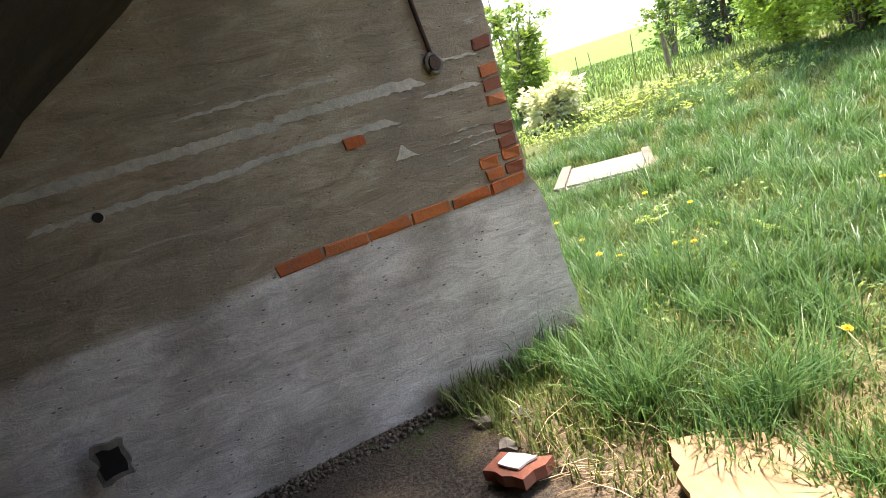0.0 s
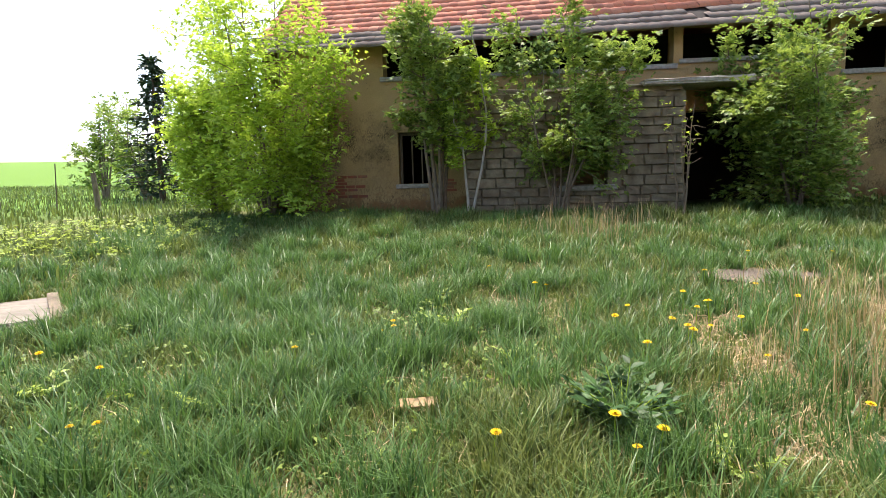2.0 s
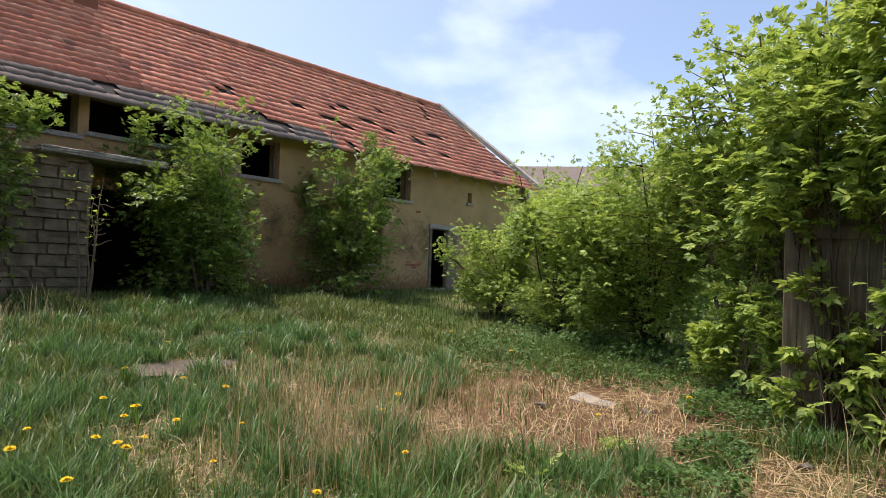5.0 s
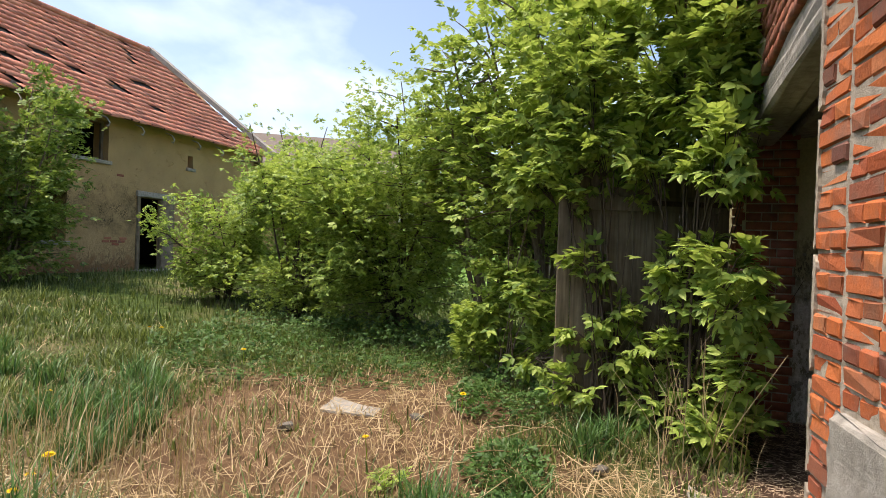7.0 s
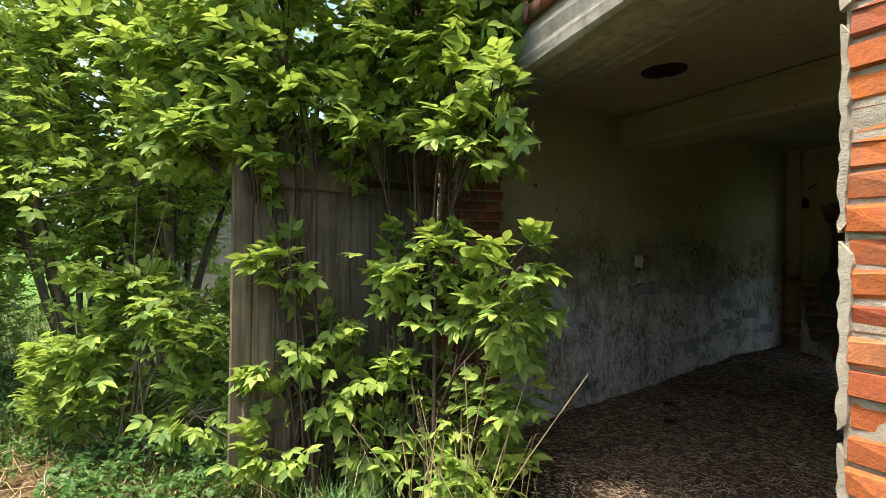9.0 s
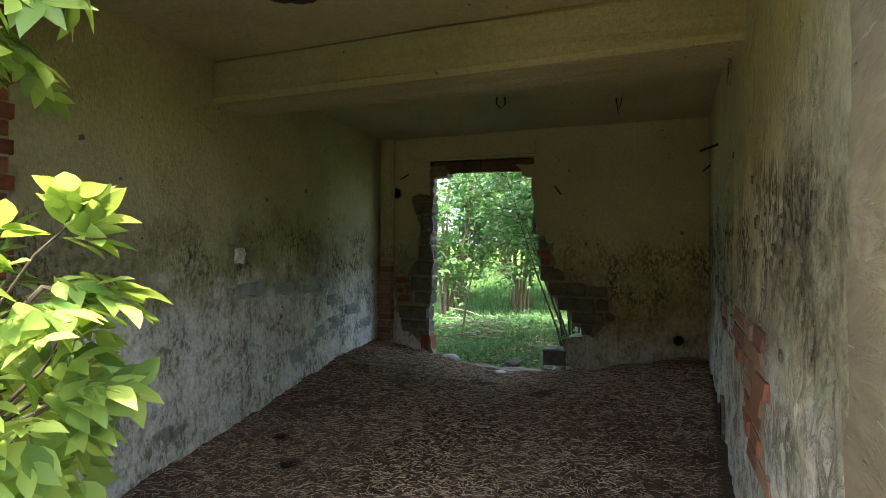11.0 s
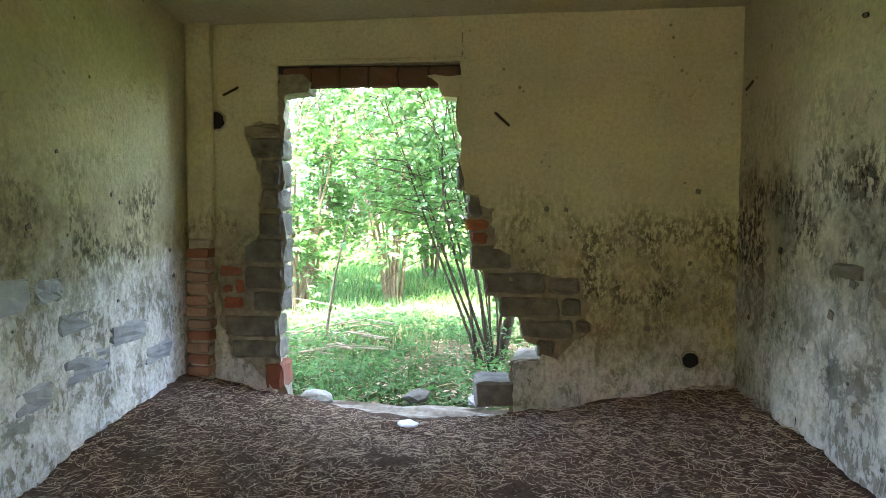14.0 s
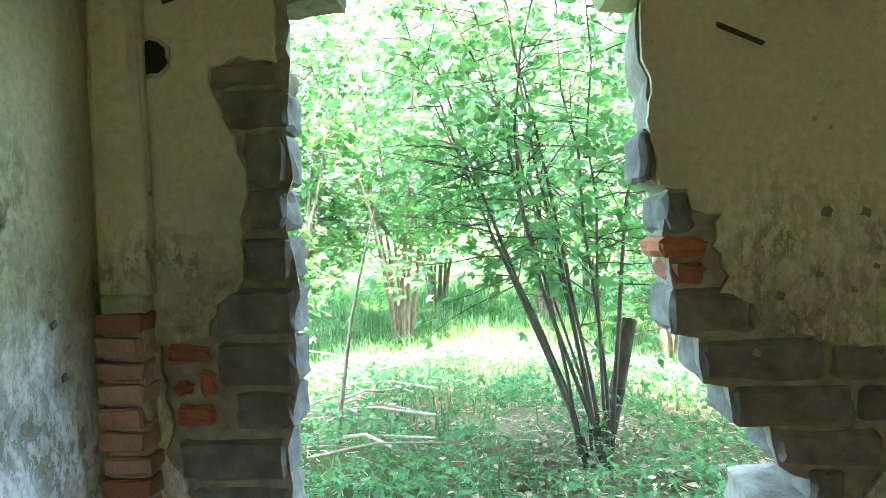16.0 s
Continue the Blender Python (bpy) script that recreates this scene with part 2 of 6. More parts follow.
def trowelled():
    """Cement plaster with trowel streaks: brown-grey above, paler and pitted on the plinth."""
    k = Nodes("grey_plaster")
    z = k.axis("Z")
    streak = k.noise(8, 7, 0.7, stretch=(0.5, 0.5, 1.7), distort=0.6)
    blot, fine = k.noise(1.6, 5, 0.6), k.noise(55, 5, 0.7)
    scratch = k.ramp(k.noise(14, 3, 0.6, stretch=(0.22, 0.22, 2.6), distort=1.0), (0.66, 0.0), (0.69, 1.0))
    up = k.ramp(streak, (0.3, (0.2, 0.155, 0.105)), (0.52, (0.34, 0.275, 0.195)), (0.72, (0.48, 0.405, 0.3)))
    dn = k.ramp(streak, (0.3, (0.42, 0.375, 0.33)), (0.52, (0.64, 0.585, 0.525)), (0.72, (0.80, 0.745, 0.68)))
    zz = k.math("ADD", z, k.math("MULTIPLY", k.math("SUBTRACT", blot, 0.5), 0.1))
    low = k.ramp(k.math("MULTIPLY_ADD", zz, 2.0, 0.5 - 1.02 * 2.0), (0.45, 1.0), (0.55, 0.0))
    col = k.mix(low, up, dn)
    col = k.mix(k.ramp(blot, (0.42, 0.0), (0.66, 0.75)), col, (0.2, 0.165, 0.125))
    col = k.mix(k.math("MULTIPLY", scratch, 0.45), col, (0.5, 0.48, 0.43))
    pits = k.ramp(k.voronoi(17, stretch=(0.7, 0.7, 1.6)), (0.06, 1.0), (0.14, 0.0))
    col = k.mix(k.math("MULTIPLY", pits, k.math("MULTIPLY", low, 0.9)), col, (0.1, 0.095, 0.09))
    h = k.math("SUBTRACT", k.math("ADD", streak, k.math("MULTIPLY", fine, 0.3)), k.math("MULTIPLY", pits, 0.6))
    return k.finish(col, 0.92, h, 0.8, 0.022)


M_PIERPL = trowelled()
M_SCAR = stony("scraped_plaster", (0.36, 0.32, 0.26), (0.52, 0.475, 0.40), (0.64, 0.595, 0.52), 20)
M_PATCH = stony("blue_grey_stone", (0.25, 0.26, 0.27), (0.38, 0.39, 0.40), (0.5, 0.51, 0.51), 12)
M_ROOM = plaster("ochre_limewash", (0.60, 0.55, 0.34), (0.84, 0.825, 0.80), 1.2, soot=(0.045, 0.037, 0.026), rows=((1.42, 0.2),), ragged=0.3, peel=0.6)
M_ROOM_R = plaster("sooty_limewash", (0.68, 0.62, 0.45), (0.86, 0.845, 0.81), 1.1, rows=((1.42, 0.36), (1.52, 0.14)), ragged=0.22, peel=0.58, soot=(0.022, 0.019, 0.014))
M_ROOM_B = plaster("back_wall_limewash", (0.66, 0.60, 0.41), (0.76, 0.74, 0.69), 0.68, rows=((1.15, 0.32),), ragged=0.25, peel=0.62)
M_CEIL = plaster("ceiling_limewash", (0.52, 0.47, 0.32), (0.52, 0.47, 0.32), -5, rows=(), peel=0.9)
M_HOUSE = plaster("house_render", (0.5, 0.345, 0.17), (0.28, 0.15, 0.07), 0.8, rows=((2.2, 0.4),), ragged=0.6, peel=0.6)
M_BRICK3 = bricky("limewashed_brick", [(0.27, 0.115, 0.07), (0.36, 0.15, 0.09), (0.22, 0.11, 0.08), (0.42, 0.28, 0.21), (0.33, 0.14, 0.085)], 0.45)
# Near-black: shade of the bay and lintel soffit; real soot on ceiling rims.
M_SHADE_SOOT = stony("shade_and_soot", (0.024, 0.02, 0.017), (0.042, 0.035, 0.028), (0.075, 0.062, 0.047), 5)
M_LINTEL = bricky("dark_lintel_brick", [(0.14, 0.07, 0.045), (0.18, 0.09, 0.06), (0.12, 0.07, 0.05)], 0.4)
# Near-black that stands in for the shade inside rooms, loft and holes.
M_VOID_SHADE = flat_grain("void_shade", (0.012, 0.011, 0.01), (0.02, 0.018, 0.016), 5)
M_TILE = bricky("red_roof_tile", [(0.60, 0.22, 0.14), (0.68, 0.27, 0.17), (0.48, 0.18, 0.125), (0.72, 0.33, 0.22), (0.60, 0.24, 0.16), (0.36, 0.16, 0.12)], 0.15)
M_TILE2 = bricky("grey_roof_tile", [(0.15, 0.13, 0.115), (0.21, 0.185, 0.16), (0.12, 0.105, 0.095)], 0.3)
M_WOOD = flat_grain("grey_board", (0.10, 0.08, 0.055), (0.27, 0.22, 0.155), 30, 0.9, (1, 1, 0.06), 0.7)
M_PLY = flat_grain("pale_wood", (0.26, 0.17, 0.09), (0.4, 0.275, 0.155), 25, 0.8, (0.3, 1, 1), 0.4)
M_PANEL = flat_grain("weathered_panel", (0.15, 0.13, 0.1), (0.27, 0.245, 0.2), 14, 0.8, (0.4, 1, 1))
M_IRON = flat_grain("rusty_iron", (0.03, 0.022, 0.018), (0.1, 0.055, 0.035), 60, 0.8)
M_FOIL = flat_grain("white_foil", (0.7, 0.7, 0.7), (0.85, 0.86, 0.88), 40, 0.4)
M_ASPH = stony("old_asphalt", (0.06, 0.05, 0.04), (0.11, 0.09, 0.07), (0.17, 0.14, 0.10), 24)
M_TWIG = flat_grain("dry_twig", (0.25, 0.2, 0.13), (0.5, 0.42, 0.3), 40)
M_LITTER = leafy("straw_litter", (0.10, 0.06, 0.04), (0.66, 0.5, 0.35), 0.05, 0.8)


def ground_material():
    k = Nodes("yard_ground")
    x, y = k.axis("X"), k.axis("Y")
    n1, n2, n3 = k.noise(0.55, 6, 0.6), k.noise(5, 6, 0.65), k.noise(55, 4, 0.7)
    green = k.ramp(n2, (0.3, (0.025, 0.045, 0.012)), (0.7, (0.08, 0.12, 0.03)))
    straw = k.ramp(n3, (0.3, (0.13, 0.095, 0.055)), (0.7, (0.34, 0.26, 0.16)))
    earth = k.ramp(n2, (0.3, (0.075, 0.045, 0.026)), (0.7, (0.2, 0.125, 0.07)))

    def blob(cx, cy, r, soft):
        dx, dy = k.math("SUBTRACT", x, cx), k.math("SUBTRACT", y, cy)
        d = k.math("SQRT", k.math("ADD", k.math("MULTIPLY", dx, dx), k.math("MULTIPLY", dy, dy)))
        d = k.math("ADD", d, k.math("MULTIPLY", k.math("SUBTRACT", n2, 0.5), 2.0))
        return k.ramp(k.math("MULTIPLY", d, 1 / (r * 2)), (0.5 - soft, 1.0), (0.5 + soft, 0.0))
    col = k.mix(k.ramp(n1, (0.45, 0.0), (0.7, 0.5)), green, straw)
    col = k.mix(k.math("MULTIPLY", blob(3.0, -8.6, 3.0, 0.3), 0.7), col, straw)
    col = k.mix(blob(0.4, -7.9, 2.0, 0.1), col, earth)
    col = k.mix(blob(2.4, -6.3, 1.0, 0.15), col, earth)
    col = k.mix(blob(6.5, -4.6, 1.6, 0.1), col, straw)
    col = k.mix(blob(7.6, -3.6, 1.7, 0.1), col, k.ramp(n3, (0.3, (0.03, 0.025, 0.02)), (0.7, (0.12, 0.10, 0.08))))
    col = k.mix(blob(0.3, 3.0, 1.6, 0.2), col, straw)
    dx, dy = k.math("SUBTRACT", x, 5.0), k.math("SUBTRACT", y, -9.0)
    far = k.math("SQRT", k.math("ADD", k.math("MULTIPLY", dx, dx), k.math("MULTIPLY", dy, dy)))
    col = k.mix(k.ramp(k.math("MULTIPLY", far, 0.02), (0.26, 0.0), (0.5, 1.0)), col, k.ramp(n2, (0.3, (0.07, 0.15, 0.028)), (0.7, (0.13, 0.23, 0.045))))
    return k.finish(col, 0.97, k.math("ADD", n3, n2), 0.8, 0.03, 0.1)


M_GROUND = ground_material()


def floor_material():
    k = Nodes("litter_floor")
    n1, n2 = k.noise(3, 6, 0.65), k.noise(45, 5, 0.75, stretch=(1, 2.2, 1))
    col = k.ramp(n2, (0.3, (0.05, 0.031, 0.023)), (0.55, (0.17, 0.11, 0.078)), (0.8, (0.40, 0.29, 0.205)))
    col = k.mix(k.ramp(n1, (0.4, 0.0), (0.65, 0.7)), col, (0.06, 0.038, 0.028))
    return k.finish(col, 0.97, n2, 1.0, 0.03, 0.1)


M_FLOOR = floor_material()


# ---- building blocks ----
RNG = np.random.default_rng(7)


def raw_mesh(name, verts, faces, mat):
    """A mesh from arrays: verts (n, 3); faces a list of arrays, each (m, k)."""
    me = bpy.data.meshes.new(name)
    verts = np.asarray(verts, dtype=np.float32)
    me.vertices.add(len(verts))
    me.vertices.foreach_set("co", verts.ravel())
    idx = np.concatenate([np.asarray(f).ravel() for f in faces]).astype(np.int32)
    sizes = np.concatenate([np.full(len(f), np.asarray(f).shape[1]) for f in faces]).astype(np.int32)
    me.loops.add(len(idx))
    me.loops.foreach_set("vertex_index", idx)
    me.polygons.add(len(sizes))
    me.polygons.foreach_set("loop_start", np.concatenate([[0], np.cumsum(sizes)[:-1]]).astype(np.int32))
    me.polygons.foreach_set("loop_total", sizes)
    me.update(calc_edges=True)
    me.validate()
    me.materials.append(mat)
    return me


def bm_mesh(name, bm, mat):
    bmesh.ops.recalc_face_normals(bm, faces=bm.faces)
    me = bpy.data.meshes.new(name)
    bm.to_mesh(me)
    bm.free()
    me.materials.append(mat)
    return me


def part(name, bm, mat, parent=None, label="", m=None):
    """Links a bmesh or a mesh as one object, under a thing where one is given."""
    ob = new(name, bm if isinstance(bm, bpy.types.Mesh) else bm_mesh(name, bm, mat))
    if parent:
        ob.parent = parent
    if m is not None:
        ob.matrix_basis = m
    return tagged(ob, label)


def thing(name, label, category, at=(0, 0, 0), rz=0, group="", kind=""):
    ob = new(name)
    ob.matrix_basis = pose(*at, 0, 0, rz)
    return tagged(ob, label, category, group, kind)


def jitter(bm, amount, seed=0):
    r = random.Random(seed)
    for v in bm.verts:
        v.co += Vector((r.uniform(-1, 1), r.uniform(-1, 1), r.uniform(-1, 1))) * amount


def box(x0, x1, y0, y1, z0, z1, bevel=0.0, rough=0.0, seed=0, cuts=0):
    bm = bmesh.new()
    bmesh.ops.create_cube(bm, size=1, matrix=Matrix.LocRotScale(((x0 + x1) / 2, (y0 + y1) / 2, (z0 + z1) / 2), None, (x1 - x0, y1 - y0, z1 - z0)))
    if cuts:
        bmesh.ops.subdivide_edges(bm, edges=bm.edges, cuts=cuts, use_grid_fill=True)
    if bevel:
        bmesh.ops.bevel(bm, geom=list(bm.edges) if not cuts else [e for e in bm.edges if e.calc_face_angle(0) > 0.5], offset=bevel, segments=1, affect="EDGES")
    if rough:
        jitter(bm, rough, seed)
    return bm


def slab(outline, depth, axis="y", at=0.0, bevel=0.0):
    """A closed outline of (across, up) extruded along an axis."""
    bm = bmesh.new()
    place = (lambda a, b: (a, at, b)) if axis == "y" else (lambda a, b: (at, a, b)) if axis == "x" else (lambda a, b: (a, b, at))
    f = bm.faces.new([bm.verts.new(place(a, b)) for a, b in outline])
    out = bmesh.ops.extrude_face_region(bm, geom=[f])
    d = Vector((0, depth, 0) if axis == "y" else (depth, 0, 0) if axis == "x" else (0, 0, depth))
    bmesh.ops.translate(bm, verts=[v for v in out["geom"] if isinstance(v, bmesh.types.BMVert)], vec=d)
    bmesh.ops.triangulate(bm, faces=[f for f in bm.faces if len(f.verts) > 4])
    return bm


def ragged(points, step=0.05, amount=0.012, seed=0):
    """An outline broken into short uneven edges."""
    r, out = random.Random(seed), []
    for (a, b), (c, d) in zip(points, points[1:] + points[:1]):
        n = max(1, int(math.hypot(c - a, d - b) / step))
        for i in range(n):
            t = i / n
            w = amount if i else 0.0
            out.append((a + (c - a) * t + r.uniform(-w, w), b + (d - b) * t + r.uniform(-w, w)))
    return out


def tube(points, radii, sides=6):
    """Arrays of a tapered tube along points."""
    P = np.asarray(points, float)
    T = np.gradient(P, axis=0)
    T /= np.linalg.norm(T, axis=1)[:, None] + 1e-9
    ref = np.where(np.abs(T[:, 2:3]) > 0.9, np.array([[1.0, 0, 0]]), np.array([[0, 0, 1.0]]))
    U = np.cross(T, ref)
    U /= np.linalg.norm(U, axis=1)[:, None] + 1e-9
    W = np.cross(T, U)
    a = np.arange(sides) * 2 * np.pi / sides
    V = P[:, None] + np.asarray(radii)[:, None, None] * (np.cos(a)[None, :, None] * U[:, None] + np.sin(a)[None, :, None] * W[:, None])
    n = len(P)
    i, j = np.meshgrid(np.arange(n - 1), np.arange(sides), indexing="ij")
    q = np.stack([i * sides + j, i * sides + (j + 1) % sides, (i + 1) * sides + (j + 1) % sides, (i + 1) * sides + j], -1).reshape(-1, 4)
    return V.reshape(-1, 3), q


def tubes_mesh(name, tubes, mat):
    vs, fs, o = [], [], 0
    for v, f in tubes:
        vs.append(v)
        fs.append(f + o)
        o += len(v)
    return raw_mesh(name, np.concatenate(vs), [np.concatenate(fs)], mat)


def spread(verts, faces, mats):
    """Many copies of one small shape: mats is (n, 3, 4)."""
    v = np.asarray(verts, float)
    V = np.einsum("nij,kj->nki", mats[:, :, :3], v) + mats[:, None, :, 3]
    n, k = len(mats), len(v)
    return V.reshape(-1, 3), [(np.asarray(f)[None] + (np.arange(n) * k)[:, None, None]).reshape(-1, np.asarray(f).shape[1]) for f in faces]


LEAF_V = [(0, 0, 0), (0.25, 0.42, 0.05), (0, 0.45, -0.02), (-0.25, 0.42, 0.05), (0, 1, -0.1)]
LEAF_F = [[(0, 1, 2), (0, 2, 3), (1, 4, 2), (2, 4, 3)]]
FINE_V = [(0, 0, 0), (0.19, 0.2, 0.035), (0.26, 0.46, 0.05), (0.17, 0.74, 0.0), (0, 1.05, -0.12), (-0.17, 0.74, 0.0), (-0.26, 0.46, 0.05), (-0.19, 0.2, 0.035), (0, 0.48, -0.02)]
FINE_F = [[(i, i + 1, 8) for i in range(7)] + [(7, 0, 8)]]


def frames(direction, normal, size, at):
    """(n, 3, 4) frames: y along direction, z near normal, scaled."""
    y = direction / (np.linalg.norm(direction, axis=1)[:, None] + 1e-9)
    x = np.cross(y, normal)
    x /= np.linalg.norm(x, axis=1)[:, None] + 1e-9
    z = np.cross(x, y)
    return np.concatenate([np.stack([x, y, z], 2) * size[:, None, None], at[:, :, None]], 2)


def leaf_sprays(at, out, size, leaflets=5, rng=RNG, droop=0.1):
    """Compound leaves: leaflets round a short rachis at each point, facing outwards and up."""
    n = len(at)
    out = out + rng.normal(0, 0.35, (n, 3))
    out[:, 2] += -droop + rng.normal(0, 0.15, n)
    out /= np.linalg.norm(out, axis=1)[:, None] + 1e-9
    up = np.tile([0, 0, 1.0], (n, 1)) + rng.normal(0, 0.35, (n, 3))
    side = np.cross(out, up)
    side /= np.linalg.norm(side, axis=1)[:, None] + 1e-9
    nrm = np.cross(side, out)
    mats = []
    for i in range(leaflets):
        if i == 0:
            d, p = out, at + out * (size * 0.9)[:, None]
        else:
            s, row = (1 if i % 2 else -1), (i + 1) // 2
            d = out * 0.55 + side * s * 0.85 + nrm * -0.1
            p = at + out * (size * (0.85 - 0.42 * (row - 1)))[:, None]
        mats.append(frames(d + rng.normal(0, 0.1, (n, 3)), nrm + rng.normal(0, 0.2, (n, 3)), size * rng.uniform(0.75, 1.1, n), p))
    return np.concatenate(mats)


def leaf_mesh(name, mats, mat, fine=False):
    v, f = spread(FINE_V if fine else LEAF_V, FINE_F if fine else LEAF_F, mats)
    return raw_mesh(name, v, f, mat)


def ground_z(x, y):
    """Height of the yard: it rises a little to the farmhouse and on to the fields."""
    x, y = np.asarray(x, float), np.asarray(y, float)
    t = np.clip((-8.5 - y) / 10, 0, 1)
    z = 0.5 * t * t * (3 - 2 * t)
    r = np.hypot(x - 4, y + 8)
    z = z + np.clip((r - 22) / 60, 0, 1) * 1.1 + np.clip((r - 70) / 300, 0, 1) * 11
    b = np.clip((y - 0.3) / 1.5, 0, 1)
    z = np.where(y > 0.3, 0.06 + 0.08 * b + np.clip((y - 4) / 10, 0, 1) * 0.9, z)
    return z + 0.02 * np.sin(x * 1.7 + y) * np.cos(y * 1.3 - x * 0.6)


def shrub(name, base, height, spreadr, stems, sprays, leaf, mat, wood, seed, label, category="shrub", leaflets=5, lean=(0, 0), low=0.2, thick=0.025, group="", twigs=5, flat=1.0, droop=0.08, fine=False):
    """A shrub or small tree: several tapered stems that fork into twigs, and sprays of leaves in uneven clumps along them."""
    rng = np.random.default_rng(seed)
    t = thing(name, label, category, base, group=group)
    wood_t, tips, dirs = [], [], []
    for s in range(stems):
        a = rng.uniform(0, 2 * np.pi)
        rr = spreadr * np.sqrt(rng.uniform(0.02, 1)) * 0.8
        h = height * rng.uniform(0.62, 1.0) * (1 - 0.35 * (rr / spreadr) ** 2)
        end = np.array([np.cos(a) * rr + lean[0], np.sin(a) * rr * flat + lean[1], h])
        k = np.linspace(0, 1, 8)[:, None]
        start = np.array([np.cos(a), np.sin(a), 0]) * rng.uniform(0.02, 0.14)
        bow = np.array([np.cos(a + 1), np.sin(a + 1), 0]) * rng.normal(0, 0.12) * height * 0.3
        line = start + (end - start) * np.concatenate([k ** 1.3, k ** 1.3, k], 1) + bow * np.sin(k * np.pi) + np.cumsum(rng.normal(0, 0.012 * height, (8, 3)), 0) * k
        line[0, 2] = -0.05
        wood_t.append(tube(line, np.linspace(thick * rng.uniform(0.7, 1.2), thick * 0.25, 8), 6))
        for b in range(twigs):
            u = rng.uniform(low, 0.98)
            p = np.array([np.interp(u, k[:, 0], line[:, c]) for c in range(3)])
            d = rng.normal(0, 1, 3) * (1, flat, 0.5) + np.array([np.cos(a), np.sin(a) * flat, 0.35]) * 0.9
            d /= np.linalg.norm(d)
            ln = spreadr * rng.uniform(0.25, 0.6) * (1.1 - u * 0.5)
            kk = np.linspace(0, 1, 5)[:, None]
            tw = p + d * ln * kk + np.array([0, 0, -0.12 * ln]) * kk ** 2 + rng.normal(0, 0.02, (5, 3)) * kk
            wood_t.append(tube(tw, np.linspace(thick * 0.35, thick * 0.12, 5), 4))
            for q in np.linspace(0.3, 1, 5):
                tips.append(p + d * ln * q)
                dirs.append(d)
        for u in np.linspace(0.55, 1, 6):
            tips.append([np.interp(u, k[:, 0], line[:, c]) for c in range(3)])
            dirs.append([np.cos(a) * 0.5, np.sin(a) * 0.5, 0.8])
    tips, dirs = np.array(tips), np.array(dirs)
    weight = rng.uniform(0.2, 1, len(tips)) ** 1.5
    pick = rng.choice(len(tips), sprays, p=weight / weight.sum())
    at = tips[pick] + rng.normal(0, 0.055 * spreadr + 0.03, (sprays, 3))
    at[:, 2] = np.maximum(at[:, 2], 0.06)
    mats = leaf_sprays(at, dirs[pick], leaf * rng.uniform(0.7, 1.2, sprays), leaflets, rng, droop)
    part("trunk", tubes_mesh("trunk", wood_t, wood), None, t)
    part("crown", leaf_mesh("crown", mats, mat, fine), None, t)
    return t


# ---- ground ----
def axis_steps(lo, hi, fine, far):
    a = list(np.arange(lo, hi, fine))
    s, p = fine, a[-1]
    while p < far:
        s *= 1.25
        p += s
        a.append(p)
    s, p = fine, a[0]
    while p > -far:
        s *= 1.25
        p -= s
        a.insert(0, p)
    return np.array(a)


def build_ground():
    xs, ys = axis_steps(-14, 18, 0.25, 900), axis_steps(-22, 8, 0.25, 900)
    X, Y = np.meshgrid(xs, ys, indexing="ij")
    Z = ground_z(X, Y)
    rough = np.array([[noise.noise((x * 1.4, y * 1.4, 0)) for y in ys] for x in xs])
    Z += 0.03 * rough * (np.hypot(X - 4, Y + 8) < 30)
    n, m = X.shape
    i, j = np.meshgrid(np.arange(n - 1), np.arange(m - 1), indexing="ij")
    q = np.stack([i * m + j, (i + 1) * m + j, (i + 1) * m + j + 1, i * m + j + 1], -1).reshape(-1, 4)
    me = raw_mesh("ground", np.stack([X, Y, Z], -1).reshape(-1, 3), [q], M_GROUND)
    me.polygons.foreach_set("use_smooth", np.ones(len(me.polygons), bool))
    return tagged(new("ground", me), "overgrown farmyard ground with grass, straw and bare earth", "ground", kind="structure")


build_ground()


def structure(name, bm, mat, label, category="wall", m=None):
    ob = part(name, bm, mat, None, label, m)
    return tagged(ob, category=category, kind="structure")


# ---- the stable room ----
def litter_z(x, y):
    x, y = np.asarray(x, float), np.asarray(y, float)
    s = np.clip((y + 5.3) / 3.6, 0, 1)
    s = s * s * (3 - 2 * s)
    edge = np.clip(np.abs(x - 0.35) / 1.7, 0, 1)
    return 0.012 + s * (0.19 + 0.27 * edge ** 1.6 * np.clip((y + 3.2) / 2.2, 0.35, 1)) - 0.05 * np.exp(-((x - 0.25) / 0.45) ** 2 - ((y + 0.3) / 0.4) ** 2)


def build_floor():
    xs, ys = np.linspace(-1.35, 2.5, 110), np.linspace(-5.5, 0.02, 150)
    X, Y = np.meshgrid(xs, ys, indexing="ij")
    bump = np.array([[noise.fractal((x * 2.2, y * 2.2, 3), 0.7, 2.0, 5) for y in ys] for x in xs])
    Z = litter_z(X, Y) + 0.034 * bump
    n, m = X.shape
    i, j = np.meshgrid(np.arange(n - 1), np.arange(m - 1), indexing="ij")
    q = np.stack([i * m + j, (i + 1) * m + j, (i + 1) * m + j + 1, i * m + j + 1], -1).reshape(-1, 4)
    me = raw_mesh("floor", np.stack([X, Y, Z], -1).reshape(-1, 3), [q], M_FLOOR)
    me.polygons.foreach_set("use_smooth", np.ones(len(me.polygons), bool))
    return tagged(new("floor", me), "deep brown manure and straw litter on the stable floor", "floor", kind="structure")


build_floor()

# back wall with the broken-out doorway
def splayed(bm, depth, towards):
    """A masonry piece whose outer face is broken back from the opening."""
    for v in bm.verts:
        if v.co.y > depth * 0.5 and abs(v.co.x) < 1.2:
            v.co.x += towards
    return bm


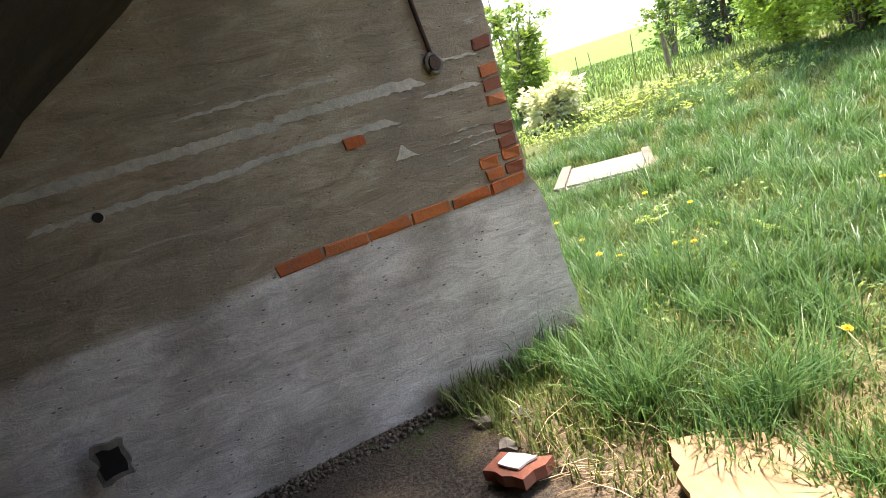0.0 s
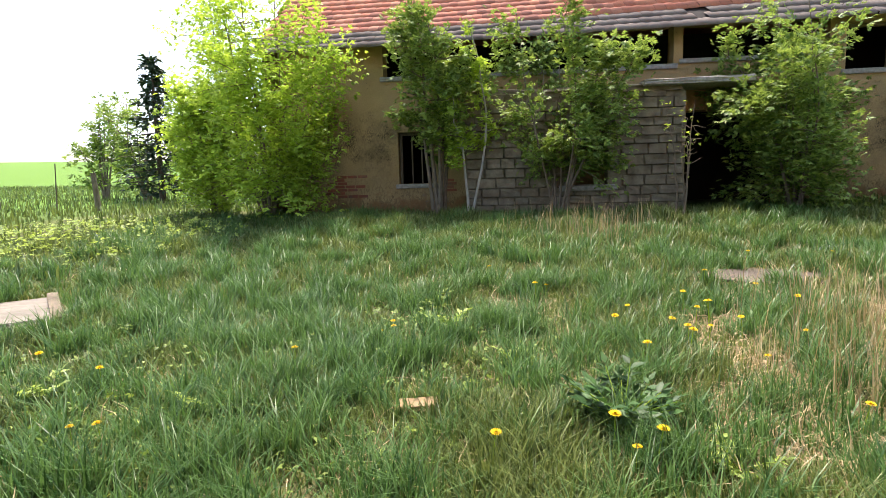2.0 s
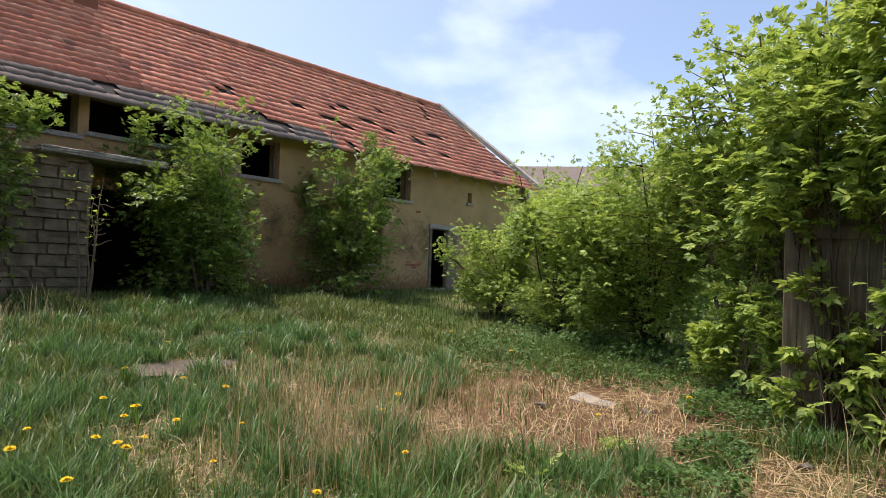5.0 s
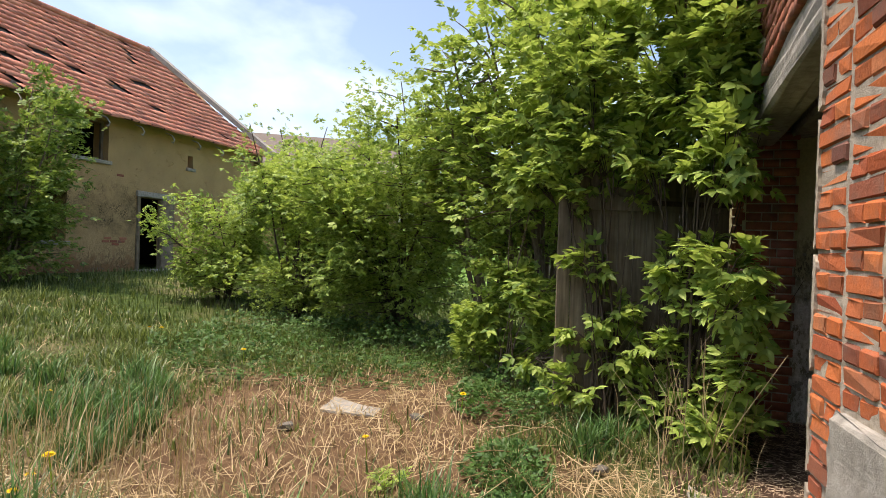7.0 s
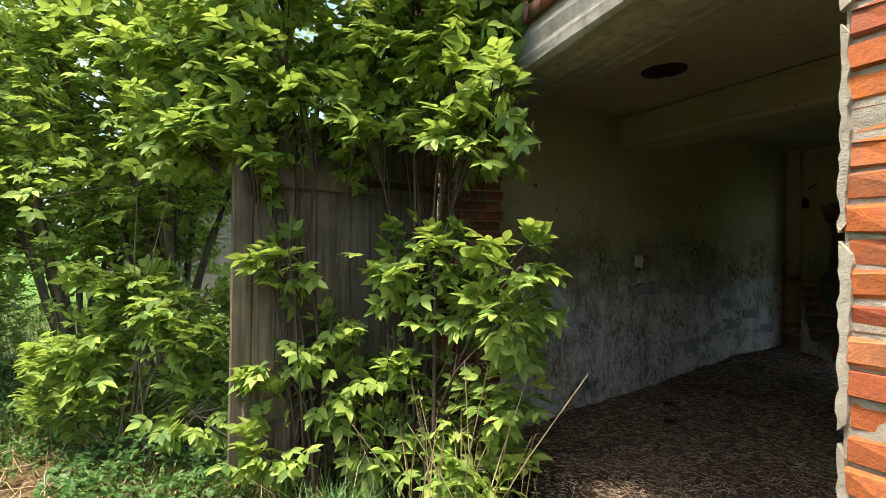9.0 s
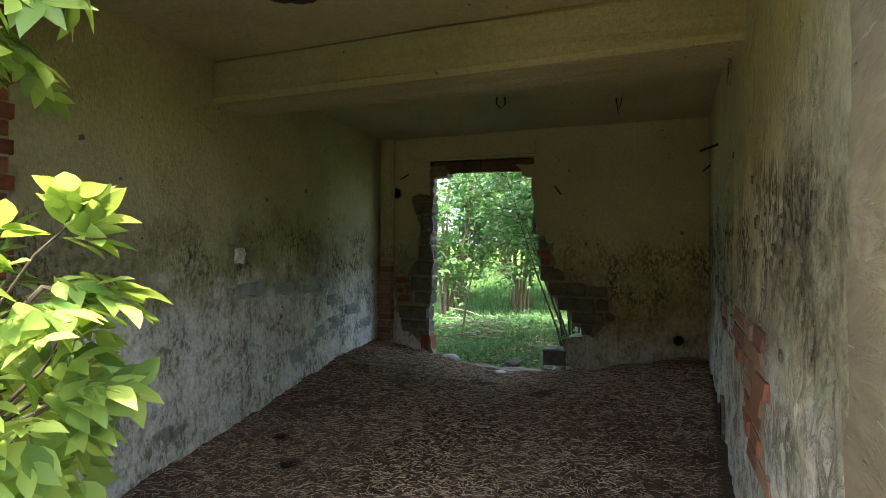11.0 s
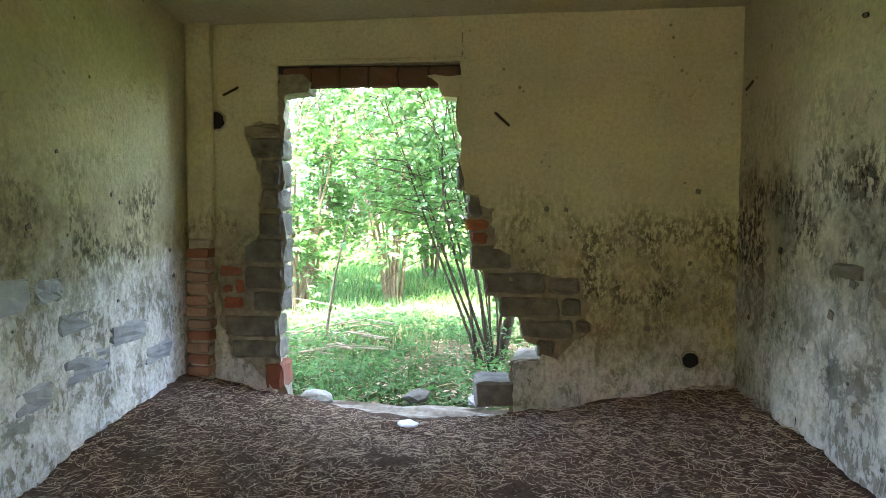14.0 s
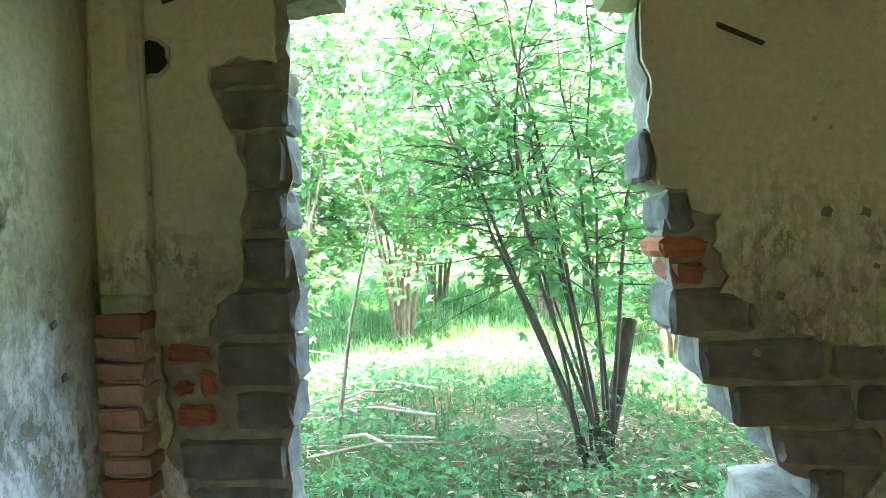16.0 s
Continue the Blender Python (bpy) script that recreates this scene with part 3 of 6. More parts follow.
left_edge = [(-0.562, -0.15), (-0.548, 0.245), (-0.581, 0.436), (-0.605, 0.612), (-0.612, 0.787), (-0.562, 1.02), (-0.57, 1.135), (-0.557, 1.363), (-0.592, 1.533), (-0.567, 1.757), (-0.584, 1.869), (-0.564, 2.035), (-0.556, 2.3), (-0.6, 2.3), (-0.6, 2.47)]
right_edge = [(0.6, 2.47), (0.6, 2.26), (0.572, 2.233), (0.572, 2.038), (0.6, 1.984), (0.595, 1.669), (0.66, 1.627), (0.64, 1.482), (0.674, 1.3), (0.665, 1.16), (0.751, 1.146), (0.764, 0.998), (0.842, 0.985), (0.855, 0.89), (0.97, 0.865), (0.996, 0.73), (1.105, 0.68), (1.115, 0.6), (0.925, 0.579), (0.93, -0.15)]
wall_back = structure("wall_back", splayed(slab(ragged([(-1.75, -0.15)] + left_edge + [(-0.6, 2.95), (-1.75, 2.95)], 0.05, 0.012, 3), 0.34, "y", 0.022), 0.36, -0.11), M_CORE, "ochre limewashed back wall, stained and broken open at the doorway")
part("masonry", splayed(slab(ragged(right_edge + [(2.85, -0.15), (2.85, 2.95), (0.6, 2.95)], 0.05, 0.012, 4), 0.34, "y", 0.022), 0.36, 0.05), M_CORE, wall_back)
part("masonry", slab([(-0.6, 2.47), (0.6, 2.45), (0.6, 2.95), (-0.6, 2.95)], 0.34, "y", 0.022), M_CORE, wall_back)
# the plaster coat, flaked off round the doorway
left_flake = [(-0.60, 2.25), (-0.60, 2.08), (-0.72, 2.11), (-0.826, 2.074), (-0.834, 2.019), (-0.775, 1.871), (-0.73, 1.762), (-0.712, 1.649), (-0.742, 1.565), (-0.736, 1.365), (-0.828, 1.28), (-0.862, 1.179), (-1.035, 1.15), (-1.02, 1.018), (-1.005, 0.841), (-1.03, 0.781), (-0.962, 0.664), (-0.948, 0.559), (-0.8, 0.489), (-0.71, 0.402), (-0.62, 0.317), (-0.6, -0.15)]
right_flake = [(0.6, 2.26), (0.578, 2.22), (0.578, 2.04), (0.606, 1.98), (0.602, 1.8), (0.63, 1.642), (0.714, 1.626), (0.727, 1.56), (0.817, 1.545), (0.804, 1.466), (0.79, 1.44), (0.842, 1.346), (0.81, 1.293), (0.919, 1.252), (0.95, 1.19), (1.146, 1.13), (1.18, 1.12), (1.36, 1.11), (1.37, 1.0), (1.42, 0.949), (1.36, 0.87), (1.445, 0.82), (1.373, 0.75), (1.323, 0.728), (1.22, 0.6), (1.124, 0.632), (1.1, 0.585), (0.945, 0.572), (0.945, -0.15)]
part("plaster_coat", slab(ragged([(-1.75, -0.15), (-1.75, 2.95), (-0.6, 2.95)] + left_flake, 0.035, 0.011, 31), 0.021), M_ROOM_B, wall_back)
part("plaster_coat", slab(ragged([(0.6, 2.95)] + right_flake + [(2.85, -0.15), (2.85, 2.95)], 0.035, 0.011, 32), 0.021), M_ROOM_B, wall_back)
part("plaster_coat", slab([(-0.6, 2.49), (0.6, 2.47), (0.6, 2.95), (-0.6, 2.95)], 0.021), M_ROOM_B, wall_back)

# brick lintel set back in its shallow frame, its soffit broken upwards
# The bed's soffit is painted near-black as the shade under the lintel.
part("lintel_bed", slab([(0.06, 2.32), (0.34, 2.47), (0.34, 2.49), (0.06, 2.475)], 1.5, "x", -0.75), M_SHADE_SOOT, wall_back)
part("bracket", slab(ragged([(-0.6, 2.275), (-0.4, 2.29), (-0.39, 2.36), (-0.44, 2.41), (-0.6, 2.41)], 0.04, 0.008, 6), 0.14, "y", 0.026), M_CORE, wall_back)
part("bracket", slab(ragged([(0.6, 2.245), (0.48, 2.25), (0.45, 2.33), (0.38, 2.38), (0.6, 2.38)], 0.04, 0.008, 7), 0.14, "y", 0.026), M_ROOM_B, wall_back)
part("frame_edge", box(-0.64, 0.63, -0.012, 0.024, 2.462, 2.488, 0.006, 0.003, 8, 4), M_ROOM_B, wall_back)

structure("door_sill", box(-0.6, 0.95, -0.03, 0.3, 0.02, 0.165, 0.02, 0.02, 9, 7), M_CORE, "worn pale concrete threshold of the broken doorway", "threshold")

def relief_wall(length, z0, z1, depth, facing, seed, band):
    """A wall whose plastered face is uneven: lumps, flaked hollows and runs, strongest in the damp lower part."""
    xs, zs = np.arange(-0.3, length + 0.001, 0.022), np.arange(z0, z1 + 0.001, 0.022)
    V = []
    for x in xs:
        for z in zs:
            damp = 1 / (1 + math.exp((z - band) * 6))
            f = noise.fractal((x * 5, z * 3.2, seed), 0.8, 2.1, 4)
            chip = max(0.0, noise.noise((x * 17, z * 6.5, seed + 9)) - 0.05)
            V.append((x, facing * ((0.004 + 0.011 * damp) * f - 0.034 * damp * chip), z))
    n, m = len(xs), len(zs)
    i, j = np.meshgrid(np.arange(n - 1), np.arange(m - 1), indexing="ij")
    q = np.stack([i * m + j, (i + 1) * m + j, (i + 1) * m + j + 1, i * m + j + 1], -1).reshape(-1, 4)
    o = len(V)
    xa, xb, za, zb, yb = xs[0], xs[-1], zs[0], zs[-1], -facing * depth
    ya = -facing * 0.012
    V += [(xa, ya, za), (xb, ya, za), (xb, ya, zb), (xa, ya, zb), (xa, yb, za), (xb, yb, za), (xb, yb, zb), (xa, yb, zb)]
    back = np.array([[0, 1, 5, 4], [1, 2, 6, 5], [2, 3, 7, 6], [3, 0, 4, 7], [4, 5, 6, 7]]) + o
    return V, [q, back]


# side walls: local x along the wall from the back, local z up
A_LEFT = math.degrees(math.atan2(-4.76, 0.59))
wall_left = structure("wall_left", raw_mesh("wall_left", *relief_wall(4.8, -0.15, 2.95, 0.4, 1, 3.0, 1.3), M_ROOM), None, "whitewashed side wall, ochre above and peeling below", "wall", pose(-1.22, 0, 0, 0, 0, A_LEFT))
A_RIGHT = math.degrees(math.atan2(-4.72, 0.10))
wall_right = structure("wall_right", raw_mesh("wall_right", *relief_wall(4.72, -0.15, 2.95, 0.4, -1, 7.0, 1.45), M_ROOM_R), None, "sooty limewashed side wall with exposed brick low down", "wall", pose(2.26, 0, 0, 0, 0, A_RIGHT))
structure("ceiling", box(-1.8, 2.9, -4.95, 0.4, 2.73, 2.95, 0, 0.006, 12, 12), M_CEIL, "stained plaster ceiling of the stable", "ceiling")
structure("ceiling_beam", box(-1.3, 2.6, -2.95, -2.5, 2.45, 2.74, 0.03, 0.004, 13, 6), M_CEIL, "plastered cross beam under the ceiling", "beam")

# pilaster and flue chase in the corner
pil = thing("pilaster", "plastered corner pilaster with its brick core bare at the foot", "pilaster", (-1.12, -0.035, 0.3), kind="structure")
part("plaster_shaft", box(-0.085, 0.085, -0.035, 0.04, 1.02, 2.45, 0.02, 0.004, 14, 5), M_ROOM_B, pil)

# ---- facade of the stable ----
FAC = math.degrees(math.atan2(0.39, -3.02))
beam = structure("lintel_beam", box(-0.25, 3.5, -0.02, 0.22, 2.44, 2.68, 0.015, 0.008, 15, 6), M_CONC, "rough concrete lintel beam over the stable opening", "beam", pose(2.36, -5.13, 0, 0, 0, FAC - 180) @ pose(-3.3, 0, 0))
structure("inner_beam", box(-0.2, 3.3, 0.34, 0.55, 2.52, 2.73, 0.015, 0.006, 16, 6), M_CONC, "second concrete beam behind the lintel", "beam", pose(2.36, -5.13, 0, 0, 0, FAC - 180) @ pose(-3.3, 0, 0))
upper = structure("wall_upper", box(-1.2, 3.5, 0.0, 0.4, 2.68, 4.6), M_MORTAR, "weathered red brick wall above the lintel", "wall", pose(2.36, -5.13, 0, 0, 0, FAC - 180) @ pose(-3.3, 0, 0))
wall_far = structure("wall_facade_far", box(-1.4, 0.02, 0.0, 0.4, -0.1, 2.68, 0, 0.006, 17, 6), M_MORTAR, "brick facade beside the gate, hidden by leaves", "wall", pose(2.36, -5.13, 0, 0, 0, FAC - 180) @ pose(-3.05, 0, 0))
wall_pier = structure("wall_pier", box(2.364, 5.442, -5.167, -4.74, -0.1, 4.2), M_MORTAR, "orange brick pier wall between two stable bays")
part("plinth", box(2.64, 5.465, -5.215, -5.12, -0.1, 0.97, 0.02, 0.01, 18, 7), M_CONC, wall_pier, "rough concrete plinth")
part("reveal_plaster", slab(ragged([(-5.02, 0.12), (-4.72, 0.12), (-4.72, 2.6), (-5.08, 2.6), (-5.03, 2.0), (-5.10, 1.6), (-5.03, 1.2), (-5.09, 0.9), (-5.02, 0.6)], 0.05, 0.02, 19), -0.03, "x", 2.365), M_PIERPL, wall_pier, "grey plaster remnant")

for k, (z0, z1, w0, w1) in enumerate(((0.1, 0.62, 0.03, 0.05), (0.66, 1.02, 0.055, 0.03), (1.05, 1.5, 0.035, 0.055), (1.52, 2.02, 0.03, 0.04), (2.05, 2.62, 0.07, 0.04))):
    part("corner_plaster", slab(ragged([(2.356, z0), (2.36 + w0 * 0.45, z0 + 0.02), (2.36 + w1 * 0.45, z1 - 0.03), (2.357, z1)], 0.025, 0.005, 90 + k), 0.07, "y", -5.181), M_MORTAR, wall_pier, "broken plaster edge")

# the next bay, where the walk begins
A_BAY = math.degrees(math.atan2(1.9, 0.25))
bay_outline = ragged([(-0.15, -0.1), (6.0, -0.1), (6.0, 3.4), (0.03, 3.4), (0.0, 1.95), (0.0, 1.07), (-0.05, 0.95)], 0.07, 0.014, 21)
# scraped pale bands on the plaster
wall_bay = structure("wall_bay", slab(bay_outline, -0.45), M_PIERPL, "grey cement plaster wall with bare brick showing at its broken edge", m=pose(8.3, -6.1, 0, 0, 0, A_BAY))
for s0, s1, z0, z1, sd in ((0.45, 1.3, 1.70, 1.755, 1), (1.22, 2.7, 1.69, 1.74, 8), (0.65, 1.5, 1.55, 1.59, 2), (1.42, 2.4, 1.545, 1.58, 9), (0.12, 0.5, 1.62, 1.645, 3), (0.1, 0.45, 1.78, 1.8, 4), (0.6, 0.74, 1.36, 1.44, 5), (0.1, 0.42, 1.31, 1.32, 6), (0.12, 0.5, 1.36, 1.37, 7), (0.15, 0.45, 1.41, 1.42, 10), (0.9, 1.7, 1.84, 1.86, 11)):
    part("plaster_scar", slab(ragged([(s0, z0), (s1, z0 + 0.01), (s1 - 0.05, z1), (s0 + 0.08, z1)], 0.025, 0.007, sd), -0.012, "y", 0.005), M_SCAR, wall_bay, "scraped pale plaster scar")
# Ceiling, rear wall and vault are painted near-black to carry the bay's shade.
structure("bay_ceiling", box(5.0, 9.2, -5.0, -0.6, 3.3, 3.45), M_SHADE_SOOT, "ceiling of the open bay, painted near-black for its shade", "ceiling")
structure("bay_back", box(2.3, 9.4, -0.9, -0.6, -0.1, 3.2), M_SHADE_SOOT, "rear wall of the open bay")
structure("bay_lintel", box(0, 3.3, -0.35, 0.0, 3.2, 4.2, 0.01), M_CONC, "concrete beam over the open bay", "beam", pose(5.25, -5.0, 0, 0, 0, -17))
structure("bay_vault", slab([(-5.35, 3.05), (-4.42, 2.34), (-3.9, 2.0), (-3.5, 1.63), (-2.9, 1.0), (-2.5, 0.2), (-2.4, 0.2), (-2.4, 3.3), (-5.35, 3.3)], 1.5, "x", 7.05), M_SHADE_SOOT, "sloping vault springing from the bay wall", "vault")


# Unseen loft and roof, added to throw shade on the ground behind.
structure("stable_loft", box(-2.0, 9.3, -4.7, 0.38, 3.3, 4.9), M_BRICK2, "unseen loft storey added to shade the ground behind", "wall")
structure("stable_roof", slab([(-5.6, 4.5), (1.0, 4.5), (1.0, 4.75), (-2.2, 6.6), (-5.6, 4.75)], 11.6, "x", -2.2), M_TILE, "unseen tiled roof added to shade the ground behind", "roof")


# ---- farmhouse ----
HY = -18.5
EAVE_L, EAVE_R, RIDGE_L, RIDGE_R = (12.0, 4.36), (-14.9, 4.62), (12.0, 8.0), (-13.7, 8.65)
ROOF_Y0, ROOF_Y1 = -17.85, -22.8


def roof_point(u, v):
    """u along the roof from its left end, v up the slope."""
    a = Vector((EAVE_L[0] + (EAVE_R[0] - EAVE_L[0]) * u, ROOF_Y0, EAVE_L[1] + (EAVE_R[1] - EAVE_L[1]) * u))
    b = Vector((RIDGE_L[0] + (RIDGE_R[0] - RIDGE_L[0]) * u, ROOF_Y1, RIDGE_L[1] + (RIDGE_R[1] - RIDGE_L[1]) * u))
    p = a.lerp(b, v)
    p.z -= 0.10 * math.sin(v * math.pi) + 0.05 * math.sin(u * 9) * math.sin(v * math.pi)
    return p


house = thing("farmhouse", "derelict ochre farmhouse with a broken red tiled roof", "house", (0, 0, 0))


def wall_with_holes(x0, x1, z0, z1, holes, y, depth):
    """A wall in the plane y with rectangular openings, cut as a grid of blocks."""
    xs = sorted({x0, x1, *[h[0] for h in holes], *[h[1] for h in holes]})
    zs = sorted({z0, z1, *[h[2] for h in holes], *[h[3] for h in holes]})
    bm = bmesh.new()
    solid = lambda i, j: 0 <= i < len(xs) - 1 and 0 <= j < len(zs) - 1 and not any(h[0] <= xs[i] < h[1] and h[2] <= zs[j] < h[3] for h in holes)
    vert = {}

    def v(x, yy, z):
        if (x, yy, z) not in vert:
            vert[(x, yy, z)] = bm.verts.new((x, yy, z))
        return vert[(x, yy, z)]
    for i in range(len(xs) - 1):
        for j in range(len(zs) - 1):
            if not solid(i, j):
                continue
            a, b, c, d = xs[i], xs[i + 1], zs[j], zs[j + 1]
            for yy in (y, y - depth):
                bm.faces.new([v(a, yy, c), v(b, yy, c), v(b, yy, d), v(a, yy, d)])
            for di, dj, p, q in ((-1, 0, (a, c), (a, d)), (1, 0, (b, c), (b, d)), (0, -1, (a, c), (b, c)), (0, 1, (a, d), (b, d))):
                if not solid(i + di, j + dj):
                    bm.faces.new([v(p[0], y, p[1]), v(q[0], y, q[1]), v(q[0], y - depth, q[1]), v(p[0], y - depth, p[1])])
    return bm


HOLES = [(7.75, 8.6, 1.2, 2.45), (-2.55, -1.45, 3.46, 4.45), (-7.6, -6.35, 3.44, 4.5), (-10.0, -8.75, 0.35, 2.6), (-11.55, -10.95, 2.1, 2.8), (-10.92, -10.67, 3.69, 4.08),
         (2.2, 8.9, 3.75, 4.62), (-1.1, 2.0, 3.85, 4.62), (-5.2, -4.4, 1.3, 2.4), (-0.2, 1.9, 0.3, 2.7), (-6.4, -5.75, 1.3, 2.5)]
part("wall", wall_with_holes(-14.9, 11.9, -0.2, 4.75, HOLES, HY, 0.5), M_HOUSE, house)
part("gable", slab([(HY, -0.2), (-27.3, -0.2), (-27.3, 4.7), (-22.8, 7.9), (HY, 4.6)], -0.4, "x", 11.9), M_HOUSE, house)
part("gable", slab([(HY, -0.2), (-27.3, -0.2), (-27.3, 4.7), (-22.8, 8.5), (HY, 4.7)], 0.4, "x", -14.7), M_HOUSE, house)
part("rear_wall", box(-14.7, 11.9, -27.4, -27.0, -0.2, 4.8), M_HOUSE, house)
# Inner wall and floor, added and painted near-black as the shade of the rooms.
part("inner_wall", box(-14.3, 11.5, -21.3, -21.0, -0.2, 4.9), M_VOID_SHADE, house)
part("upper_floor", box(-14.3, 11.5, -26.9, -19.02, 2.95, 3.15), M_VOID_SHADE, house)


def roof_sheet(y_shift, v0, v1):
    bm = bmesh.new()
    rows = [[bm.verts.new(roof_point(u / 24, v0 + (v1 - v0) * k / 6) + Vector((0, 0, -0.09))) for u in range(25)] for k in range(7)]
    for a, b in zip(rows, rows[1:]):
        for i in range(24):
            bm.faces.new([a[i], a[i + 1], b[i + 1], b[i]])
    return bm


def in_holes(u, v):
    for cu, cv, ru, rv in ((0.522, 0.13, 0.012, 0.05), (0.545, 0.09, 0.012, 0.04), (0.64, 0.30, 0.018, 0.035), (0.655, 0.25, 0.012, 0.035), (0.72, 0.42, 0.012, 0.03), (0.745, 0.35, 0.016, 0.03),
                           (0.79, 0.33, 0.02, 0.03), (0.70, 0.52, 0.01, 0.025), (0.82, 0.2, 0.012, 0.03), (0.385, 0.10, 0.01, 0.05), (0.60, 0.36, 0.01, 0.03), (0.86, 0.47, 0.012, 0.025)):
        if ((u - cu) / ru) ** 2 + ((v - cv) / rv) ** 2 < 1:
            return True
    return False


# Sheet under the tiles painted near-black, so gaps read as an unlit loft.
part("roof", roof_sheet(0, 0.02, 1.0), M_VOID_SHADE, house, "sheet under the tiles, painted near-black for the loft's shade")
bm = bmesh.new()
q = [bm.verts.new(p) for p in (roof_point(0, 1), roof_point(1, 1), Vector((EAVE_R[0], -27.5, 4.6)), Vector((EAVE_L[0], -27.5, 4.5)))]
bm.faces.new(q)
part("rear_roof", bm, M_TILE, house)
TILE_V = [(-0.5, 0, 0.0), (0, 0, 0.012), (0.5, 0, 0.0), (-0.5, 1, 0.0), (0, 1, 0.012), (0.5, 1, 0.0), (-0.5, 0, -0.05), (0.5, 0, -0.05)]
TILE_F = [[(0, 1, 4, 3), (1, 2, 5, 4)], [(0, 6, 1), (1, 6, 7), (1, 7, 2)]]
ROWS, COLS = 19, 112
tile_rng = random.Random(5)
tile_sets = {"near": [], "red": [], "grey": []}
for r in range(ROWS):
    for c in range(COLS):
        u, v = (c + 0.5 + 0.5 * (r % 2)) / COLS, r / ROWS
        if u > 0.997 or in_holes(u, v) or tile_rng.random() < (0.02 if 0.5 < u < 0.95 else 0.003):
            continue
        p, pu, pv = roof_point(u, v), roof_point(min(1, u + 0.01), v), roof_point(u, min(1, v + 0.05))
        ax, ay = (pu - p).normalized(), (pv - p).normalized()
        slip = tile_rng.gauss(0, 0.006 if u < 0.5 else 0.02)
        twist = tile_rng.gauss(0, 0.015 if u < 0.5 else 0.04)
        ax = (ax + ay * twist).normalized()
        nz = ax.cross(ay)
        if nz.z < 0:
            nz = -nz
        w = (roof_point(u, v) - roof_point(u + 1 / COLS if u < 0.98 else u - 1 / COLS, v)).length * 0.998
        L = (roof_point(u, 0) - roof_point(u, 1)).length / ROWS * 1.12
        lift = nz * tile_rng.uniform(0.0, 0.014)
        m = np.array([[ax[i] * w, (ay[i] * L - nz[i] * 0.05), nz[i], (p + ay * slip + lift)[i]] for i in range(3)])
        tile_sets["grey" if r < 3 and u < 0.6 else "near" if 0.28 < u < 0.42 and len(tile_sets["near"]) < 280 else "red"].append(m)
tiles = part("tiles", raw_mesh("tiles", *spread(TILE_V, TILE_F, np.array(tile_sets["red"])), M_TILE), None, house, "red clay roof tiles, some slipped")
tagged(tiles, kind="stuff")
tagged(part("eave_tiles", raw_mesh("eave_tiles", *spread(TILE_V, TILE_F, np.array(tile_sets["grey"])), M_TILE2), None, house, "grey weathered eave tiles"), kind="stuff")
# ridge caps
cap_v, cap_q = tube([(0, 0, 0), (0.17, 0, 0.01), (0.34, 0, 0)], [0.11, 0.11, 0.12], 8)
caps = []
for i in range(78):
    p, n = roof_point(i / 78, 1), roof_point((i + 1) / 78, 1)
    d = (n - p)
    caps.append(np.array([[d[k] / d.length, (0, 1, 0)[k], (0, 0, 1)[k], p[k]] for k in range(3)]))
cap_me = raw_mesh("ridge_tile", cap_v, [cap_q], M_TILE)
for m in caps:
    ob = new("ridge_tile", cap_me)
    ob.parent = house
    ob.matrix_basis = Matrix([list(m[0]), list(m[1]), list(m[2]), [0, 0, 0, 1]])
bm = bmesh.new()
a, b = roof_point(1, 0), roof_point(1, 1)
for dz0, dz1 in ((-0.05, 0.16),):
    vs = [bm.verts.new(p + Vector((dx, 0, dz))) for p in (a, b) for dx in (-0.18, 0.14) for dz in (dz0, dz1)]
    bmesh.ops.convex_hull(bm, input=vs)
part("verge_coping", bm, M_CONC, house, "grey cement verge coping")
for x, w in ((4.75, 0.5), (1.1, 0.55)):
    ch = thing("chimney", "short brick chimney stack with a projecting cap", "chimney", (x, -22.4, 7.4))
    part("shaft", box(-w / 2, w / 2, -0.25, 0.25, 0, 1.2, 0.01, 0.006, int(x), 5), M_BRICK2, ch)
    part("cap", box(-w / 2 - 0.06, w / 2 + 0.06, -0.31, 0.31, 1.2, 1.32, 0.01, 0.005, 2, 2), M_CONC, ch)

# openings: frames, sills, linings
for i, (x0, x1, z0, z1) in enumerate(HOLES):
    if i in (3, 9):
        continue
    win = part("window", box(x0 - 0.08, x1 + 0.08, HY - 0.1, HY + 0.07, z0 - 0.1, z0, 0.01, 0.006, i, 2), M_CONC, house, "empty window opening with a stone sill")
    if i in (0, 1, 2):
        for a, b, c, d in ((x0, x0 + 0.07, z0, z1), (x1 - 0.07, x1, z0, z1), (x0 + 0.07, x1 - 0.07, z1 - 0.07, z1)):
            part("window_frame", box(a, b, HY - 0.25, HY - 0.17, c, d, 0.006), M_WOOD, win)
    if i == 0:
        for k in (1, 2):
            part("glazing_bar", box(x0 + 0.07 + (x1 - x0 - 0.14) * k / 3 - 0.015, x0 + 0.07 + (x1 - x0 - 0.14) * k / 3 + 0.015, HY - 0.23, HY - 0.2, z0, z1 - 0.07), M_WOOD, win)
door = part("doorway", box(-10.15, -8.6, HY - 0.12, HY + 0.06, 2.6, 2.76, 0.01, 0.008, 3, 3), M_CONC, house, "stone lintel of a doorless entrance")
part("jamb", box(-10.05, -9.55, HY - 0.1, HY + 0.1, 0.3, 2.6, 0.02, 0.012, 4, 4), M_BLOCK, door, "leaning grey stone jamb")
part("jamb", box(-8.76, -8.62, HY - 0.1, HY + 0.04, 0.3, 2.6, 0.02, 0.012, 5, 4), M_BLOCK, door)
